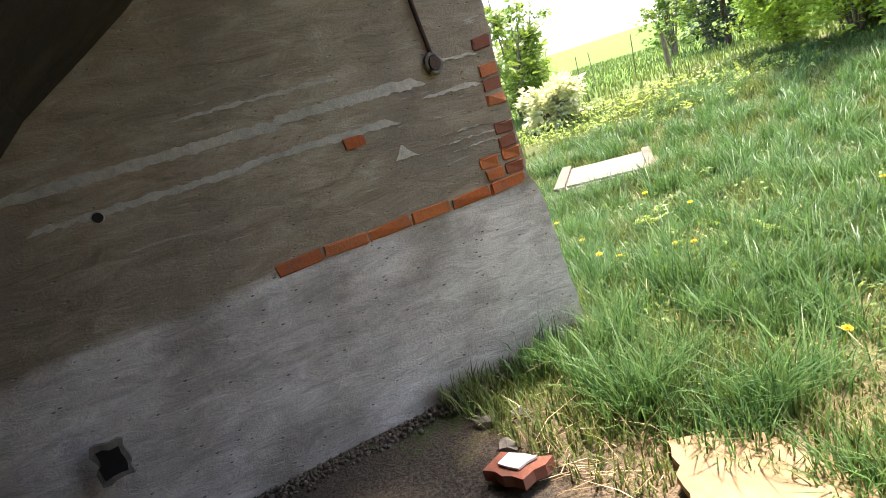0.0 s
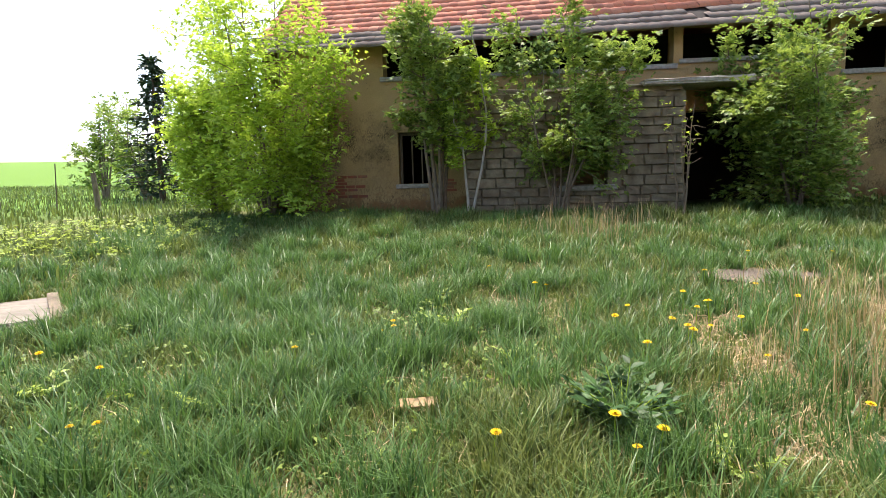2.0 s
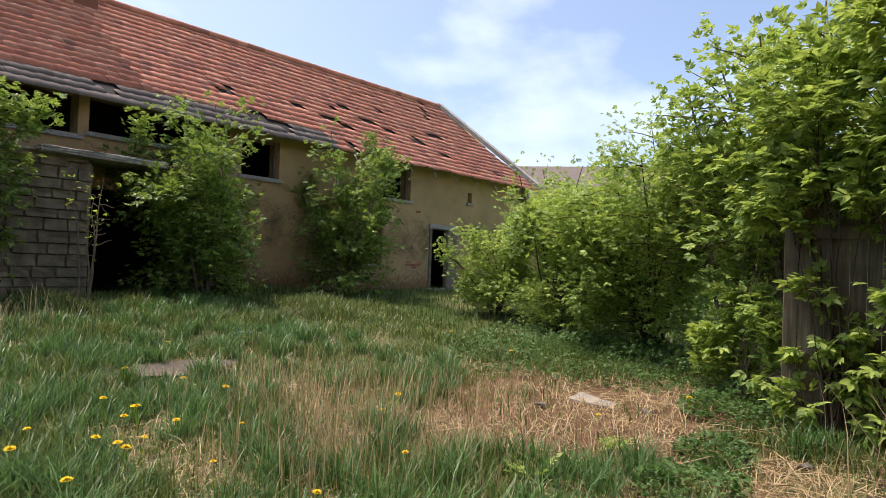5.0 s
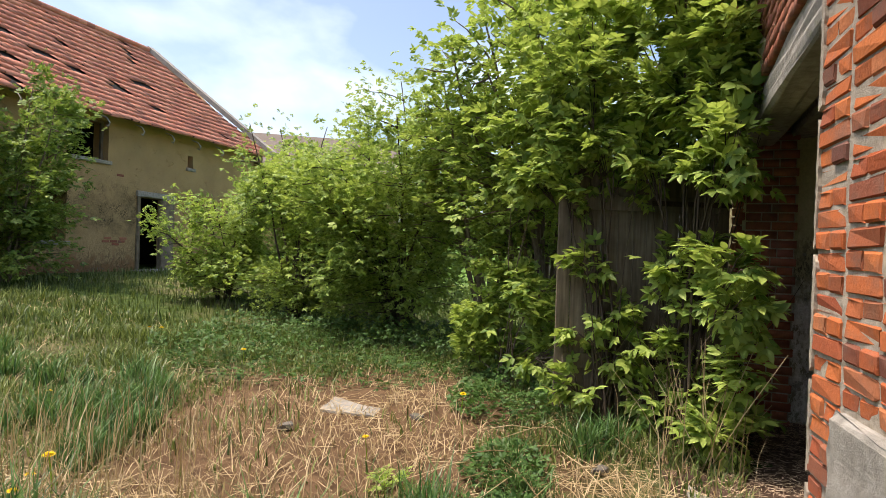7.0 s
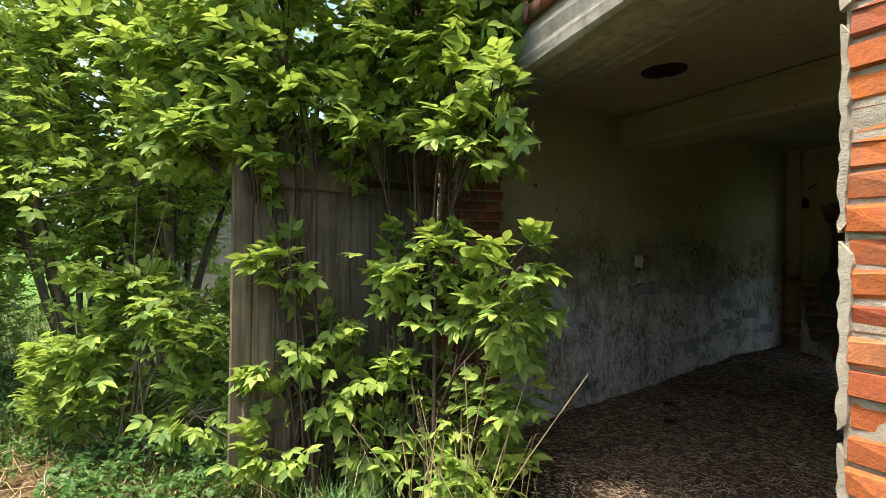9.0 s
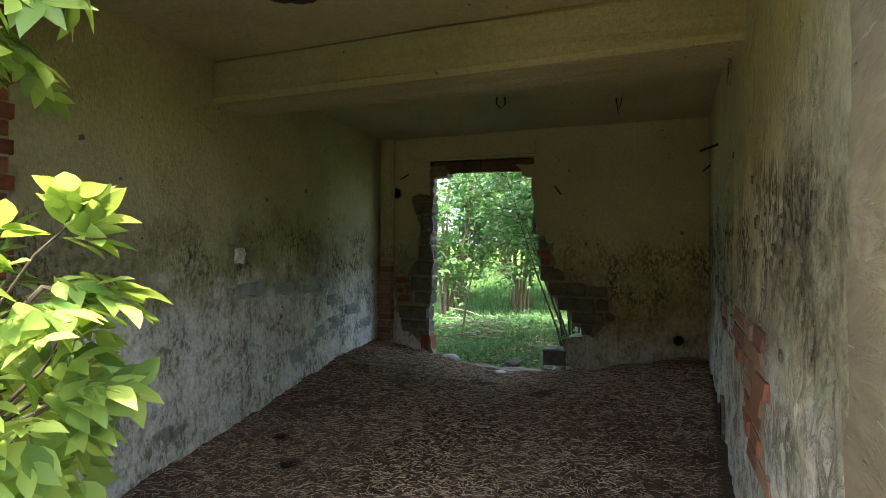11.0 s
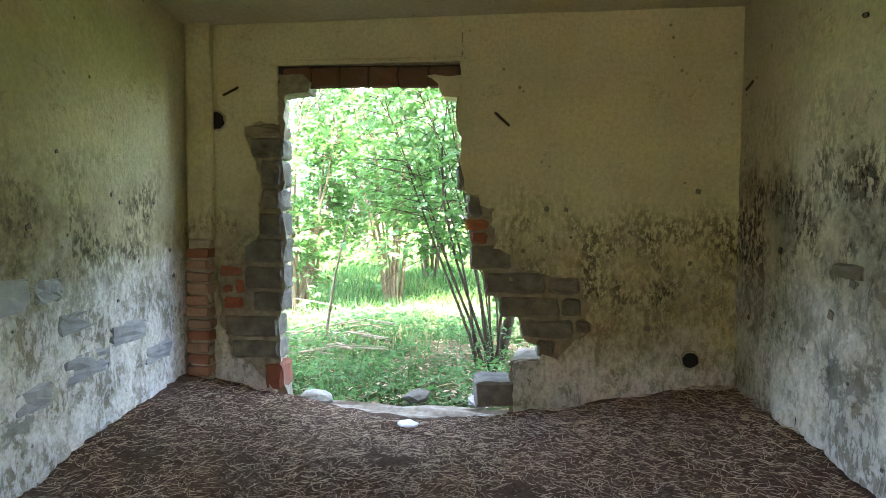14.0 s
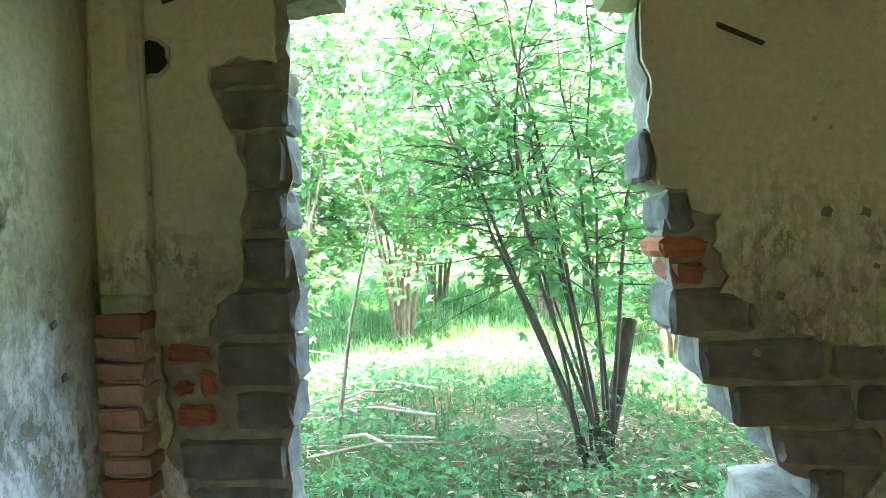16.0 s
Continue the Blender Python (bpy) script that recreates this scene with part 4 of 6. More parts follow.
part("step", box(-10.3, -8.5, HY + 0.02, HY + 0.5, 0.3, 0.52, 0.02, 0.01, 6, 3), M_CONC, door)
for k in range(9):
    x = -4.6 - k * 1.15
    pts = [(x, HY + 0.4, 4.5), (x, HY + 0.62, 4.42), (x - 0.02, HY + 0.7, 4.3), (x - 0.04, HY + 0.64, 4.2), (x - 0.05, HY + 0.57, 4.24)]
    part("gutter_hook", tubes_mesh("gutter_hook", [tube(pts, [0.018] * 5, 5)], M_CONC), None, house, "bent empty gutter bracket")

for x0, x1, z0, z1, sd in ((-8.3, -7.5, 1.2, 1.5, 1), (-8.2, -7.9, 3.0, 3.2, 2), (-12.2, -11.6, 0.6, 1.1, 3), (9.4, 10.6, 0.9, 1.5, 4), (7.2, 7.6, 1.0, 1.4, 5)):
    for k in range(int((z1 - z0) / 0.08)):
        for j in range(int((x1 - x0) / 0.26)):
            if random.Random(sd * 100 + k * 10 + j).random() > 0.25:
                part("brick", box(x0 + j * 0.26 + 0.06 * (k % 2), x0 + j * 0.26 + 0.24 + 0.06 * (k % 2), HY - 0.05, HY + 0.008, z0 + k * 0.08, z0 + k * 0.08 + 0.066, 0.006), M_BRICK2, house)

# stone porch in front of the house
porch = thing("stone_porch", "low lean-to porch of buff stone blocks with a broken roof edge", "porch", (0, 0, 0))
PY = HY + 1.0
part("wall", wall_with_holes(2.2, 6.9, -0.1, 3.05, [(3.8, 4.65, 1.1, 2.45)], PY - 0.015, 0.4), M_BLOCK, porch)
part("side_wall", box(2.22, 2.6, HY, PY - 0.06, -0.1, 3.1), M_BLOCK, porch)
part("side_wall", box(6.5, 6.86, HY, PY - 0.06, -0.1, 3.1), M_BLOCK, porch)
part("sill", box(3.6, 4.85, PY - 0.2, PY + 0.1, 0.98, 1.1, 0.01, 0.008, 7, 3), M_CONC, porch)
part("roof_slab", box(0.9, 3.1, HY, PY + 0.25, 3.14, 3.28, 0.02, 0.02, 8, 4), M_CONC, porch, "broken grey roof slab")
part("roof_rubble", box(2.3, 6.9, HY + 0.05, PY + 0.05, 3.05, 3.2, 0.03, 0.04, 9, 6), M_BLOCK, porch)


# ---- grass and ground cover ----
def strew(name, x, y, z, lengths, width, mat, label, rng):
    """Loose stems lying about, each a thin ridge."""
    n = len(x)
    a, ln = rng.uniform(0, np.pi, n), rng.uniform(*lengths, n)
    c = np.stack([x, y, z + rng.uniform(0, 0.014, n)], 1)
    d = np.stack([np.cos(a), np.sin(a), rng.normal(0, 0.1, n)], 1) * (ln / 2)[:, None]
    w = np.stack([-np.sin(a), np.cos(a), np.zeros(n)], 1) * width
    lift = np.array([0, 0, width * 1.3])
    bow = np.stack([-np.sin(a), np.cos(a), np.zeros(n)], 1) * (ln * rng.normal(0, 0.02, n))[:, None]
    V = np.stack([c - d - w, c - d + lift, c - d + w, c + bow - w, c + bow + lift, c + bow + w, c + d - w, c + d + lift, c + d + w], 1).reshape(-1, 3)
    o = (np.arange(n) * 9)[:, None]
    me = raw_mesh(name, V, [np.concatenate([o + np.array([q]) for q in ([0, 1, 4, 3], [1, 2, 5, 4], [3, 4, 7, 6], [4, 5, 8, 7])])], mat)
    return tagged(new(name, me), label, "straw", kind="stuff")


sr_y = np.random.default_rng(55)

def facade_y(x):
    """The front line of the stables: nothing grows behind it."""
    return np.where(x < 2.36, -5.13 + (2.36 - x) * 0.129, np.where(x < 5.3, -5.3, -5.12))


def dryness(x, y):
    d = 0.72 * np.exp(-((x - 2.9) / 2.6) ** 2 - ((y + 8.7) / 2.1) ** 2)
    d = np.maximum(d, 1.2 * np.exp(-((x - 0.3) / 1.9) ** 2 - ((y + 7.8) / 1.2) ** 2))
    d = np.maximum(d, 1.1 * np.exp(-((x - 2.0) / 2.0) ** 2 - ((y + 6.0) / 0.8) ** 2))
    d = np.maximum(d, 1.0 * np.exp(-((x - 2.9) / 1.5) ** 2 - ((y + 11.7) / 0.5) ** 2))
    d = np.maximum(d, 1.0 * np.exp(-((x - 7.4) / 0.9) ** 2 - ((y + 4.8) / 0.5) ** 2))
    d = np.maximum(d, 0.7 * np.exp(-((x + 2.8) / 1.6) ** 2 - ((y + 14.4) / 0.7) ** 2))
    return d * (0.8 + 0.45 * np.sin(x * 2.3 + 1.7 * np.sin(y * 1.9)) * np.cos(y * 2.7 + np.sin(x * 3.1)))


def covered(x, y):
    """True where a panel, a sheet or the asphalt lies on the ground."""
    c, s_ = math.cos(radians(42)), math.sin(radians(42))
    u, v = (x - 11.4) * c + (y + 9.85) * s_, -(x - 11.4) * s_ + (y + 9.85) * c
    out = (np.abs(u) < 0.66) & (np.abs(v) < 0.8)
    for cx, cy, rx, ry in ((6.47, -5.33, 0.55, 0.25), (6.02, -5.42, 0.4, 0.18), (5.34, -6.72, 0.16, 0.14), (6.58, -7.95, 0.15, 0.09), (2.9, -11.7, 0.75, 0.2), (-0.2, -8.05, 0.4, 0.22), (7.52, -5.05, 0.12, 0.08)):
        out |= ((x - cx) / rx) ** 2 + ((y - cy) / ry) ** 2 < 1
    return out


def blades(name, x, y, height, width, mat, label, rng, lean=0.45, category="grass"):
    """Curved blades: two quads' worth of taper and a bent tip each, one object of stuff."""
    free = ~covered(x, y)
    x, y, height, width = x[free], y[free], height[free], width[free]
    n = len(x)
    z = ground_z(x, y) - 0.01
    a = rng.uniform(0, 2 * np.pi, n)
    d = np.stack([np.cos(a), np.sin(a), np.zeros(n)], 1)
    s = np.stack([-np.sin(a), np.cos(a), np.zeros(n)], 1) * (width / 2)[:, None]
    b = rng.uniform(0.1, 1, n) * lean * height
    p = np.stack([x, y, z], 1)
    up = np.array([0, 0, 1.0])
    m = p + up * (height * 0.55)[:, None] + d * (b * 0.35)[:, None]
    t = p + up * (height * rng.uniform(0.75, 1.0, n))[:, None] + d * b[:, None]
    V = np.stack([p - s, p + s, m + s * 0.75, m - s * 0.75, t], 1).reshape(-1, 3)
    o = (np.arange(n) * 5)[:, None]
    me = raw_mesh(name, V, [o + np.array([[0, 1, 2, 3]]), o + np.array([[3, 2, 4]])], mat)
    return tagged(new(name, me), label, category, kind="stuff")


def scatter(n, rng, x0, x1, y0, y1, focus, reach):
    """Points thinned out with distance from the walked side of the yard."""
    x, y = rng.uniform(x0, x1, n * 3), rng.uniform(y0, y1, n * 3)
    d = np.hypot(x - focus[0], y - focus[1])
    keep = (rng.uniform(0, 1, n * 3) < 1 / (1 + (d / reach) ** 2)) & (y < facade_y(x) - 0.05)
    return x[keep][:n], y[keep][:n]


def clumpy(x, y, scale, seed):
    return np.array([noise.noise((a * scale, b * scale, seed)) for a, b in zip(x, y)])


g = np.random.default_rng(21)
x, y = scatter(240000, g, -3, 15, -18.3, -5, (6.5, -6.8), 5.0)
cl = clumpy(x, y, 1.1, 4.0)
wet = dryness(x, y)
keep = g.uniform(0, 1, len(x)) > np.clip(wet * 1.05, 0, 0.97) - 0.25 * (cl > 0.25)
keep &= (np.hypot((x - 0.4) / 1.9, (y + 8.0) / 1.25) + 0.5 * cl > 1) | (g.uniform(0, 1, len(x)) < 0.12)
x, y, cl = x[keep], y[keep], cl[keep]
dist = np.hypot(x - 6, y + 5)
h = (0.05 + 0.17 * np.clip(cl + 0.3, 0, 1)) * g.uniform(0.6, 1.35, len(x)) * np.where(y < -13.5, 1.5, 1.0)
blades("grass", x, y, h, (0.0075 + 0.0010 * dist) * g.uniform(0.7, 1.3, len(x)), M_GRASS, "fresh green tufted grass in the farmyard", g, 1.0)
# long tufts: denser, darker rosettes of long blades
tx, ty = scatter(1150, g, 0, 14, -17.5, -5.6, (7, -7), 5.5)
ok = (dryness(tx, ty) < 0.55) & (np.hypot((tx - 0.4) / 2.0, (ty + 8.0) / 1.3) > 1)
tx, ty = tx[ok], ty[ok]
bx = np.repeat(tx, 90) + g.normal(0, 0.075, len(tx) * 90)
by = np.repeat(ty, 90) + g.normal(0, 0.075, len(tx) * 90)
size = np.repeat(g.uniform(0.6, 1.25, len(tx)), 90)
blades("grass_tufts", bx, by, 0.3 * size * g.uniform(0.5, 1.1, len(bx)), np.full(len(bx), 0.007) + 0.0007 * np.hypot(bx - 6, by + 5), M_TUFT, "long lush grass tufts", g, 1.15)
# dry stalks
x, y = scatter(80000, g, -3, 13, -17, -5, (3.5, -7.5), 3.5)
keep = g.uniform(0, 1, len(x)) < 0.11 + dryness(x, y) * 0.55
x, y = x[keep], y[keep]
blades("dry_grass", x, y, g.uniform(0.03, 0.16, len(x)), 0.004 + 0.0009 * np.hypot(x - 4, y + 6), M_STRAW, "bleached dry grass and straw lying between the green", g, 2.2)
for cx, cy, n, hh in ((3.3, -8.6, 150, 0.8), (3.75, -8.2, 110, 0.65), (2.4, -9.4, 150, 0.75), (3.0, -9.9, 120, 0.8), (1.5, -8.9, 200, 0.55), (4.3, -14.0, 160, 0.8), (0.45, -5.25, 60, 0.9), (2.8, -8.0, 220, 0.5), (5.2, -14.6, 90, 0.7)):
    x, y = cx + g.normal(0, 0.42, n), cy + g.normal(0, 0.36, n)
    keep = y < facade_y(x) - 0.05
    x, y = x[keep], y[keep]
    blades("dry_stalks", x, y, hh * g.uniform(0.4, 1.1, len(x)), g.uniform(0.004, 0.008, len(x)), M_STRAW, "tall bleached dead grass stalks", g, 0.5)
# far meadow
x, y = g.uniform(12, 48, 26000), g.uniform(-48, -6, 26000)
blades("meadow_grass", x, y, g.uniform(0.12, 0.35, len(x)), g.uniform(0.03, 0.06, len(x)), M_GRASS, "rough meadow grass beyond the yard", g)
x, y = g.uniform(-14, -2, 14000), g.uniform(-18, -7, 14000)
blades("shade_grass", x, y, g.uniform(0.08, 0.22, len(x)), g.uniform(0.012, 0.025, len(x)), M_GRASS, "grass by the hedge and the farmhouse", g)
x, y = g.uniform(-5, 6, 34000), 0.5 + 9 * g.uniform(0, 1, 34000) ** 1.3
keep = g.uniform(0, 1, len(x)) < np.where(y < 2.4, np.where(x > 0.2, 0.08, 0.3), 1)
blades("wood_grass", x[keep], y[keep], g.uniform(0.06, 0.3, keep.sum()), g.uniform(0.008, 0.016, keep.sum()), M_LEAF4, "pale bright grass behind the stable", g, 0.9)


def carpet(name, n, cx, cy, rx, ry, height, leaf, mat, label, rng, leaflets=3):
    """Low herbs: sprays of small leaves at all heights over a patch."""
    a, r = rng.uniform(0, 2 * np.pi, n), np.sqrt(rng.uniform(0, 1, n))
    x, y = cx + np.cos(a) * r * rx, cy + np.sin(a) * r * ry
    bumpy = 0.6 + 0.8 * np.array([noise.noise((p * 2, q * 2, 8)) for p, q in zip(x, y)])
    z = ground_z(x, y) + height * np.clip(bumpy, 0.15, 1.2) * np.sqrt(rng.uniform(0.05, 1, n)) * (1 - 0.6 * r ** 3)
    keep = y < facade_y(x) - 0.03 if cy < 0 else y > 0.4
    at = np.stack([x, y, z], 1)[keep]
    out = np.stack([np.cos(a), np.sin(a), np.full(n, 0.4)], 1)[keep]
    me = leaf_mesh(name, leaf_sprays(at, out, leaf * rng.uniform(0.6, 1.2, len(at)), leaflets, rng, 0.1), mat)
    return tagged(new(name, me), label, "ground cover", kind="stuff")


carpet("nettles", 5200, -2.4, -9.3, 2.2, 2.4, 0.42, 0.05, M_NETTLE, "dense young nettles at the foot of the hedge", g)
carpet("nettles", 1500, -0.7, -6.7, 0.9, 0.55, 0.3, 0.05, M_NETTLE, "young nettles below the gate", g)
carpet("nettles", 700, 2.0, -6.4, 0.5, 0.3, 0.22, 0.045, M_NETTLE, "nettle patch beside the brick pier", g)
carpet("nettles", 500, 1.1, -6.5, 0.35, 0.25, 0.2, 0.045, M_NETTLE, "small nettle patch in dry straw", g)
carpet("herbs", 2600, 8.0, -8.6, 3.0, 2.2, 0.14, 0.04, M_LEAF2, "low bright herbs among the grass", g)
carpet("herbs", 2200, 14.5, -14.5, 3.5, 2.5, 0.4, 0.07, M_LEAF, "bright green patch of herbs by the fence", g)
carpet("wood_herbs", 7500, 0.1, 2.2, 2.1, 1.9, 0.4, 0.05, M_LEAF4, "nettles and seedlings outside the doorway", g)

# dandelions
flower = thing("dandelion", "yellow dandelion in flower on a short stalk", "dandelion", (9.92, -7.57, float(ground_z(9.92, -7.57))), group="dandelions in the yard")
part("stem", tubes_mesh("stem", [tube([(0, 0, -0.02), (0.005, 0, 0.1), (0.012, 0.004, 0.19)], [0.004, 0.0035, 0.003], 5)], M_LEAF3), None, flower)
petals = []
for ring, (cnt, tilt, ln) in enumerate(((16, 0.15, 0.03), (13, 0.5, 0.025), (9, 0.95, 0.019))):
    for i in range(cnt):
        a = 2 * math.pi * (i + 0.4 * ring) / cnt
        d = np.array([[math.cos(a) * math.cos(tilt), math.sin(a) * math.cos(tilt), math.sin(tilt)]])
        petals.append(frames(d, np.array([[0, 0, 1.0]]), np.array([ln]), np.array([[0.012, 0.004, 0.19]]))[0])
part("flower_head", leaf_mesh("flower_head", np.array(petals), M_YELLOW), None, flower)
fr = random.Random(31)
for fx, fy in ((8.4, -7.32), (8.25, -7.36), (8.64, -7.01), (8.78, -6.95), (6.96, -6.5), (7.02, -9.49), (5.6, -10.75), (5.7, -10.62), (4.62, -9.05), (5.48, -7.43), (5.29, -7.32), (5.42, -7.2), (4.15, -9.96), (4.2, -9.85),
               (4.57, -9.2), (4.4, -9.28), (4.23, -8.61), (2.29, -8.89), (6.96, -9.27), (7.05, -9.2), (4.08, -7.8), (-1.5, -11.44), (-1.35, -11.5), (1.15, -7.46), (0.02, -7.05), (2.49, -8.85), (2.6, -8.8), (0.9, -16.4),
               (3.8, -11.2), (3.5, -10.7), (4.35, -9.75), (4.05, -9.5), (4.7, -9.35), (4.9, -9.9), (3.7, -9.2), (4.3, -10.3), (3.3, -10.2), (5.1, -9.4), (2.9, -12.4), (0.3, -13.2), (7.6, -8.6), (9.2, -7.2), (3.2, -7.9), (1.2, -10.2), (8.9, -8.2), (9.6, -8.5), (4.0, -7.3), (3.95, -7.45), (6.1, -7.3), (5.0, -8.7), (-0.9, -9.8), (1.9, -12.3), (6.2, -11.6)):
    s = fr.uniform(0.85, 1.25)
    copy_thing(flower, pose(fx, fy, float(ground_z(fx, fy)) - 0.01, fr.uniform(-8, 8), fr.uniform(-8, 8), fr.uniform(0, 360)) @ Matrix.Diagonal((s, s, s, 1)))


def rosette(name, at, n, size, mat, label, seed, rise=0.5):
    """A leafy weed: toothed-looking leaves arching out of one crown."""
    r = np.random.default_rng(seed)
    t = thing(name, label, "weed", (at[0], at[1], float(ground_z(*at)) - 0.01))
    mats, stalks = [], []
    for i in range(n):
        a, e = r.uniform(0, 2 * np.pi), r.uniform(0.15, 1.2) * rise
        d = np.array([np.cos(a), np.sin(a), e])
        ln = size * r.uniform(0.5, 1)
        tip = d * ln
        stalks.append(tube([(0, 0, 0), d * ln * 0.5 + (0, 0, 0.1 * ln), tip], [0.005, 0.004, 0.003], 4))
        k = 9
        at_ = tip[None] * np.linspace(0.45, 1.0, k)[:, None] + np.array([[0, 0, 0.05 * ln]])
        side = np.array([-np.sin(a), np.cos(a), 0])
        dirs = d[None] * 0.5 + side[None] * np.where(np.arange(k) % 2, 1, -1)[:, None] + r.normal(0, 0.15, (k, 3))
        dirs[-1] = d
        mats.append(frames(dirs, np.tile([0, 0, 1.0], (k, 1)) + r.normal(0, 0.25, (k, 3)), np.full(k, size * 0.3) * r.uniform(0.7, 1.2, k), at_))
    part("stalk", tubes_mesh("stalk", stalks, M_LEAF3), None, t)
    part("leaves", leaf_mesh("leaves", np.concatenate(mats), mat), None, t)
    return t


rosette("thistle_plant", (5.37, -7.75), 80, 0.3, M_WEED, "dense dark green weed clump with jagged leaves", 41, 0.9)
for i, (wx, wy, s) in enumerate(((7.9, -7.9, 0.22), (9.3, -8.1, 0.25), (6.6, -9.9, 0.28), (5.9, -8.9, 0.22), (8.7, -6.6, 0.2), (4.9, -7.3, 0.2), (6.9, -10.4, 0.3), (2.6, -7.3, 0.2), (7.2, -6.0, 0.15), (1.5, -7.2, 0.16))):
    rosette("dock_plant", (wx, wy), 14, s, M_LEAF, "low green dock weed in the grass", 50 + i, 0.6)

# ---- shrubs and trees of the yard ----
E_LABEL = "elder bush in full fresh leaf"
def boughs(name, base, clumps, leaf, mat, wood, seed, label, stems, per=46, bare=0):
    """A shrub whose leaves hang in separate boughs: a stem runs from the base to each clump and forks there."""
    rng = np.random.default_rng(seed)
    t = thing(name, label, "shrub", base)
    woods, ats, outs = [], [], []
    for cx, cy, cz, r in clumps:
        end = np.array([cx - base[0], cy - base[1], cz - base[2]])
        k = np.linspace(0, 1, 7)[:, None]
        foot = np.array([*rng.normal(0, 0.07, 2), -0.05])
        line = foot + (end - foot) * np.concatenate([k ** 1.7, k ** 1.7, k ** 0.9], 1) + np.cumsum(rng.normal(0, 0.022, (7, 3)), 0) * k
        woods.append(tube(line, np.linspace(0.013, 0.004, 7), 6))
        n = int(per * (r / 0.3) ** 1.6)
        for b in range(7):
            d = rng.normal(0, 1, 3) * (1, 1, 0.75)
            d /= np.linalg.norm(d)
            tip = line[-1] + d * r * rng.uniform(0.6, 1.0)
            woods.append(tube([line[-2], line[-1] + d * r * 0.4, tip], [0.006, 0.004, 0.002], 4))
            m = max(2, n // 7)
            q = rng.uniform(0.35, 1.05, (m, 1))
            ats.append(line[-1] + (tip - line[-1]) * q + rng.normal(0, r * 0.2, (m, 3)))
            outs.append(np.tile(d + (0.35, -0.35, 0.1), (m, 1)))
    for b in range(stems + bare):
        end = np.array([rng.normal(0.0, 0.28), rng.normal(0, 0.3), rng.uniform(1.3, 2.7) if b < stems else rng.uniform(0.4, 1.2)])
        k = np.linspace(0, 1, 7)[:, None]
        woods.append(tube(np.array([*rng.normal(0, 0.08, 2), -0.05]) * (1 - k) + end * k + np.cumsum(rng.normal(0, 0.03, (7, 3)), 0) * k, np.linspace(0.008, 0.002, 7), 5))
    at, out = np.concatenate(ats), np.concatenate(outs)
    at[:, 2] = np.maximum(at[:, 2], 0.05)
    part("trunk", tubes_mesh("trunk", woods, wood), None, t)
    part("crown", leaf_mesh("crown", leaf_sprays(at, out, leaf * rng.uniform(0.65, 1.15, len(at)), 5, rng, 0.12), mat, True), None, t)
    return t


boughs("elder_bush", (0.0, -5.3, 0), [(-0.2, -5.62, 2.72, 0.4), (0.0, -5.3, 2.65, 0.4), (0.25, -5.1, 2.8, 0.36), (0.22, -5.1, 2.3, 0.3), (-0.05, -5.4, 3.05, 0.42), (0.36, -5.05, 2.5, 0.28), (-0.2, -5.6, 3.4, 0.45), (0.05, -5.3, 3.6, 0.45), (0.3, -5.25, 3.2, 0.4), (0.0, -5.5, 2.2, 0.3), (0.42, -5.1, 2.15, 0.2),
                                      (0.05, -5.3, 1.55, 0.2), (0.18, -5.1, 1.42, 0.21), (0.3, -5.05, 1.33, 0.2), (0.48, -5.0, 1.2, 0.2), (-0.01, -5.41, 1.3, 0.18), (0.58, -5.0, 1.05, 0.15), (0.12, -5.2, 1.15, 0.17),
                                      (-0.01, -5.4, 0.62, 0.22), (0.13, -5.15, 0.42, 0.24), (0.38, -5.05, 0.6, 0.2), (0.48, -5.05, 0.33, 0.22), (-0.04, -5.46, 0.26, 0.22), (0.25, -5.1, 0.22, 0.22), (0.05, -5.35, 0.85, 0.16), (0.62, -5.05, 0.2, 0.16), (0.5, -5.2, 2.75, 0.28), (0.55, -5.2, 3.05, 0.3), (0.66, -5.15, 2.4, 0.2), (0.66, -5.12, 1.42, 0.17), (0.78, -5.1, 1.22, 0.16)],
       0.098, M_LEAF, M_BARK2, 61, "elder growing up the open gate in separate leafy boughs", 7, 115, 10)
boughs("elder_bush", (-0.25, -5.85, 0), [(-0.4, -6.1, 2.6, 0.4), (-0.2, -5.85, 2.25, 0.32), (-0.5, -6.35, 2.25, 0.34), (-0.35, -6.1, 3.0, 0.42), (-0.65, -6.5, 2.75, 0.4), (-0.4, -6.15, 3.4, 0.45), (-0.75, -6.6, 2.3, 0.3), (-0.35, -6.2, 1.95, 0.22),
                                         (-0.22, -5.94, 1.24, 0.18), (-0.18, -5.81, 0.95, 0.2), (-0.25, -6.09, 0.85, 0.16), (-0.18, -5.8, 0.65, 0.16), (-0.22, -6.09, 0.36, 0.16)],
       0.098, M_LEAF, M_BARK2, 62, "elder leaning on the wooden gate", 3, 115, 4)
boughs("elder_bush", (-1.15, -6.85, 0), [(-1.6, -7.3, 0.63, 0.32), (-1.4, -7.0, 0.85, 0.34), (-1.2, -6.66, 1.02, 0.34), (-1.1, -6.55, 0.55, 0.34), (-1.4, -7.0, 0.35, 0.34), (-0.95, -6.5, 1.2, 0.3), (-0.85, -6.45, 0.8, 0.3), (-1.3, -6.8, 1.25, 0.3), (-0.75, -6.4, 0.4, 0.27), (-1.65, -7.35, 0.25, 0.27)],
       0.098, M_LEAF, M_BARK, 63, "low elder bush in front of the gate", 3, 105)
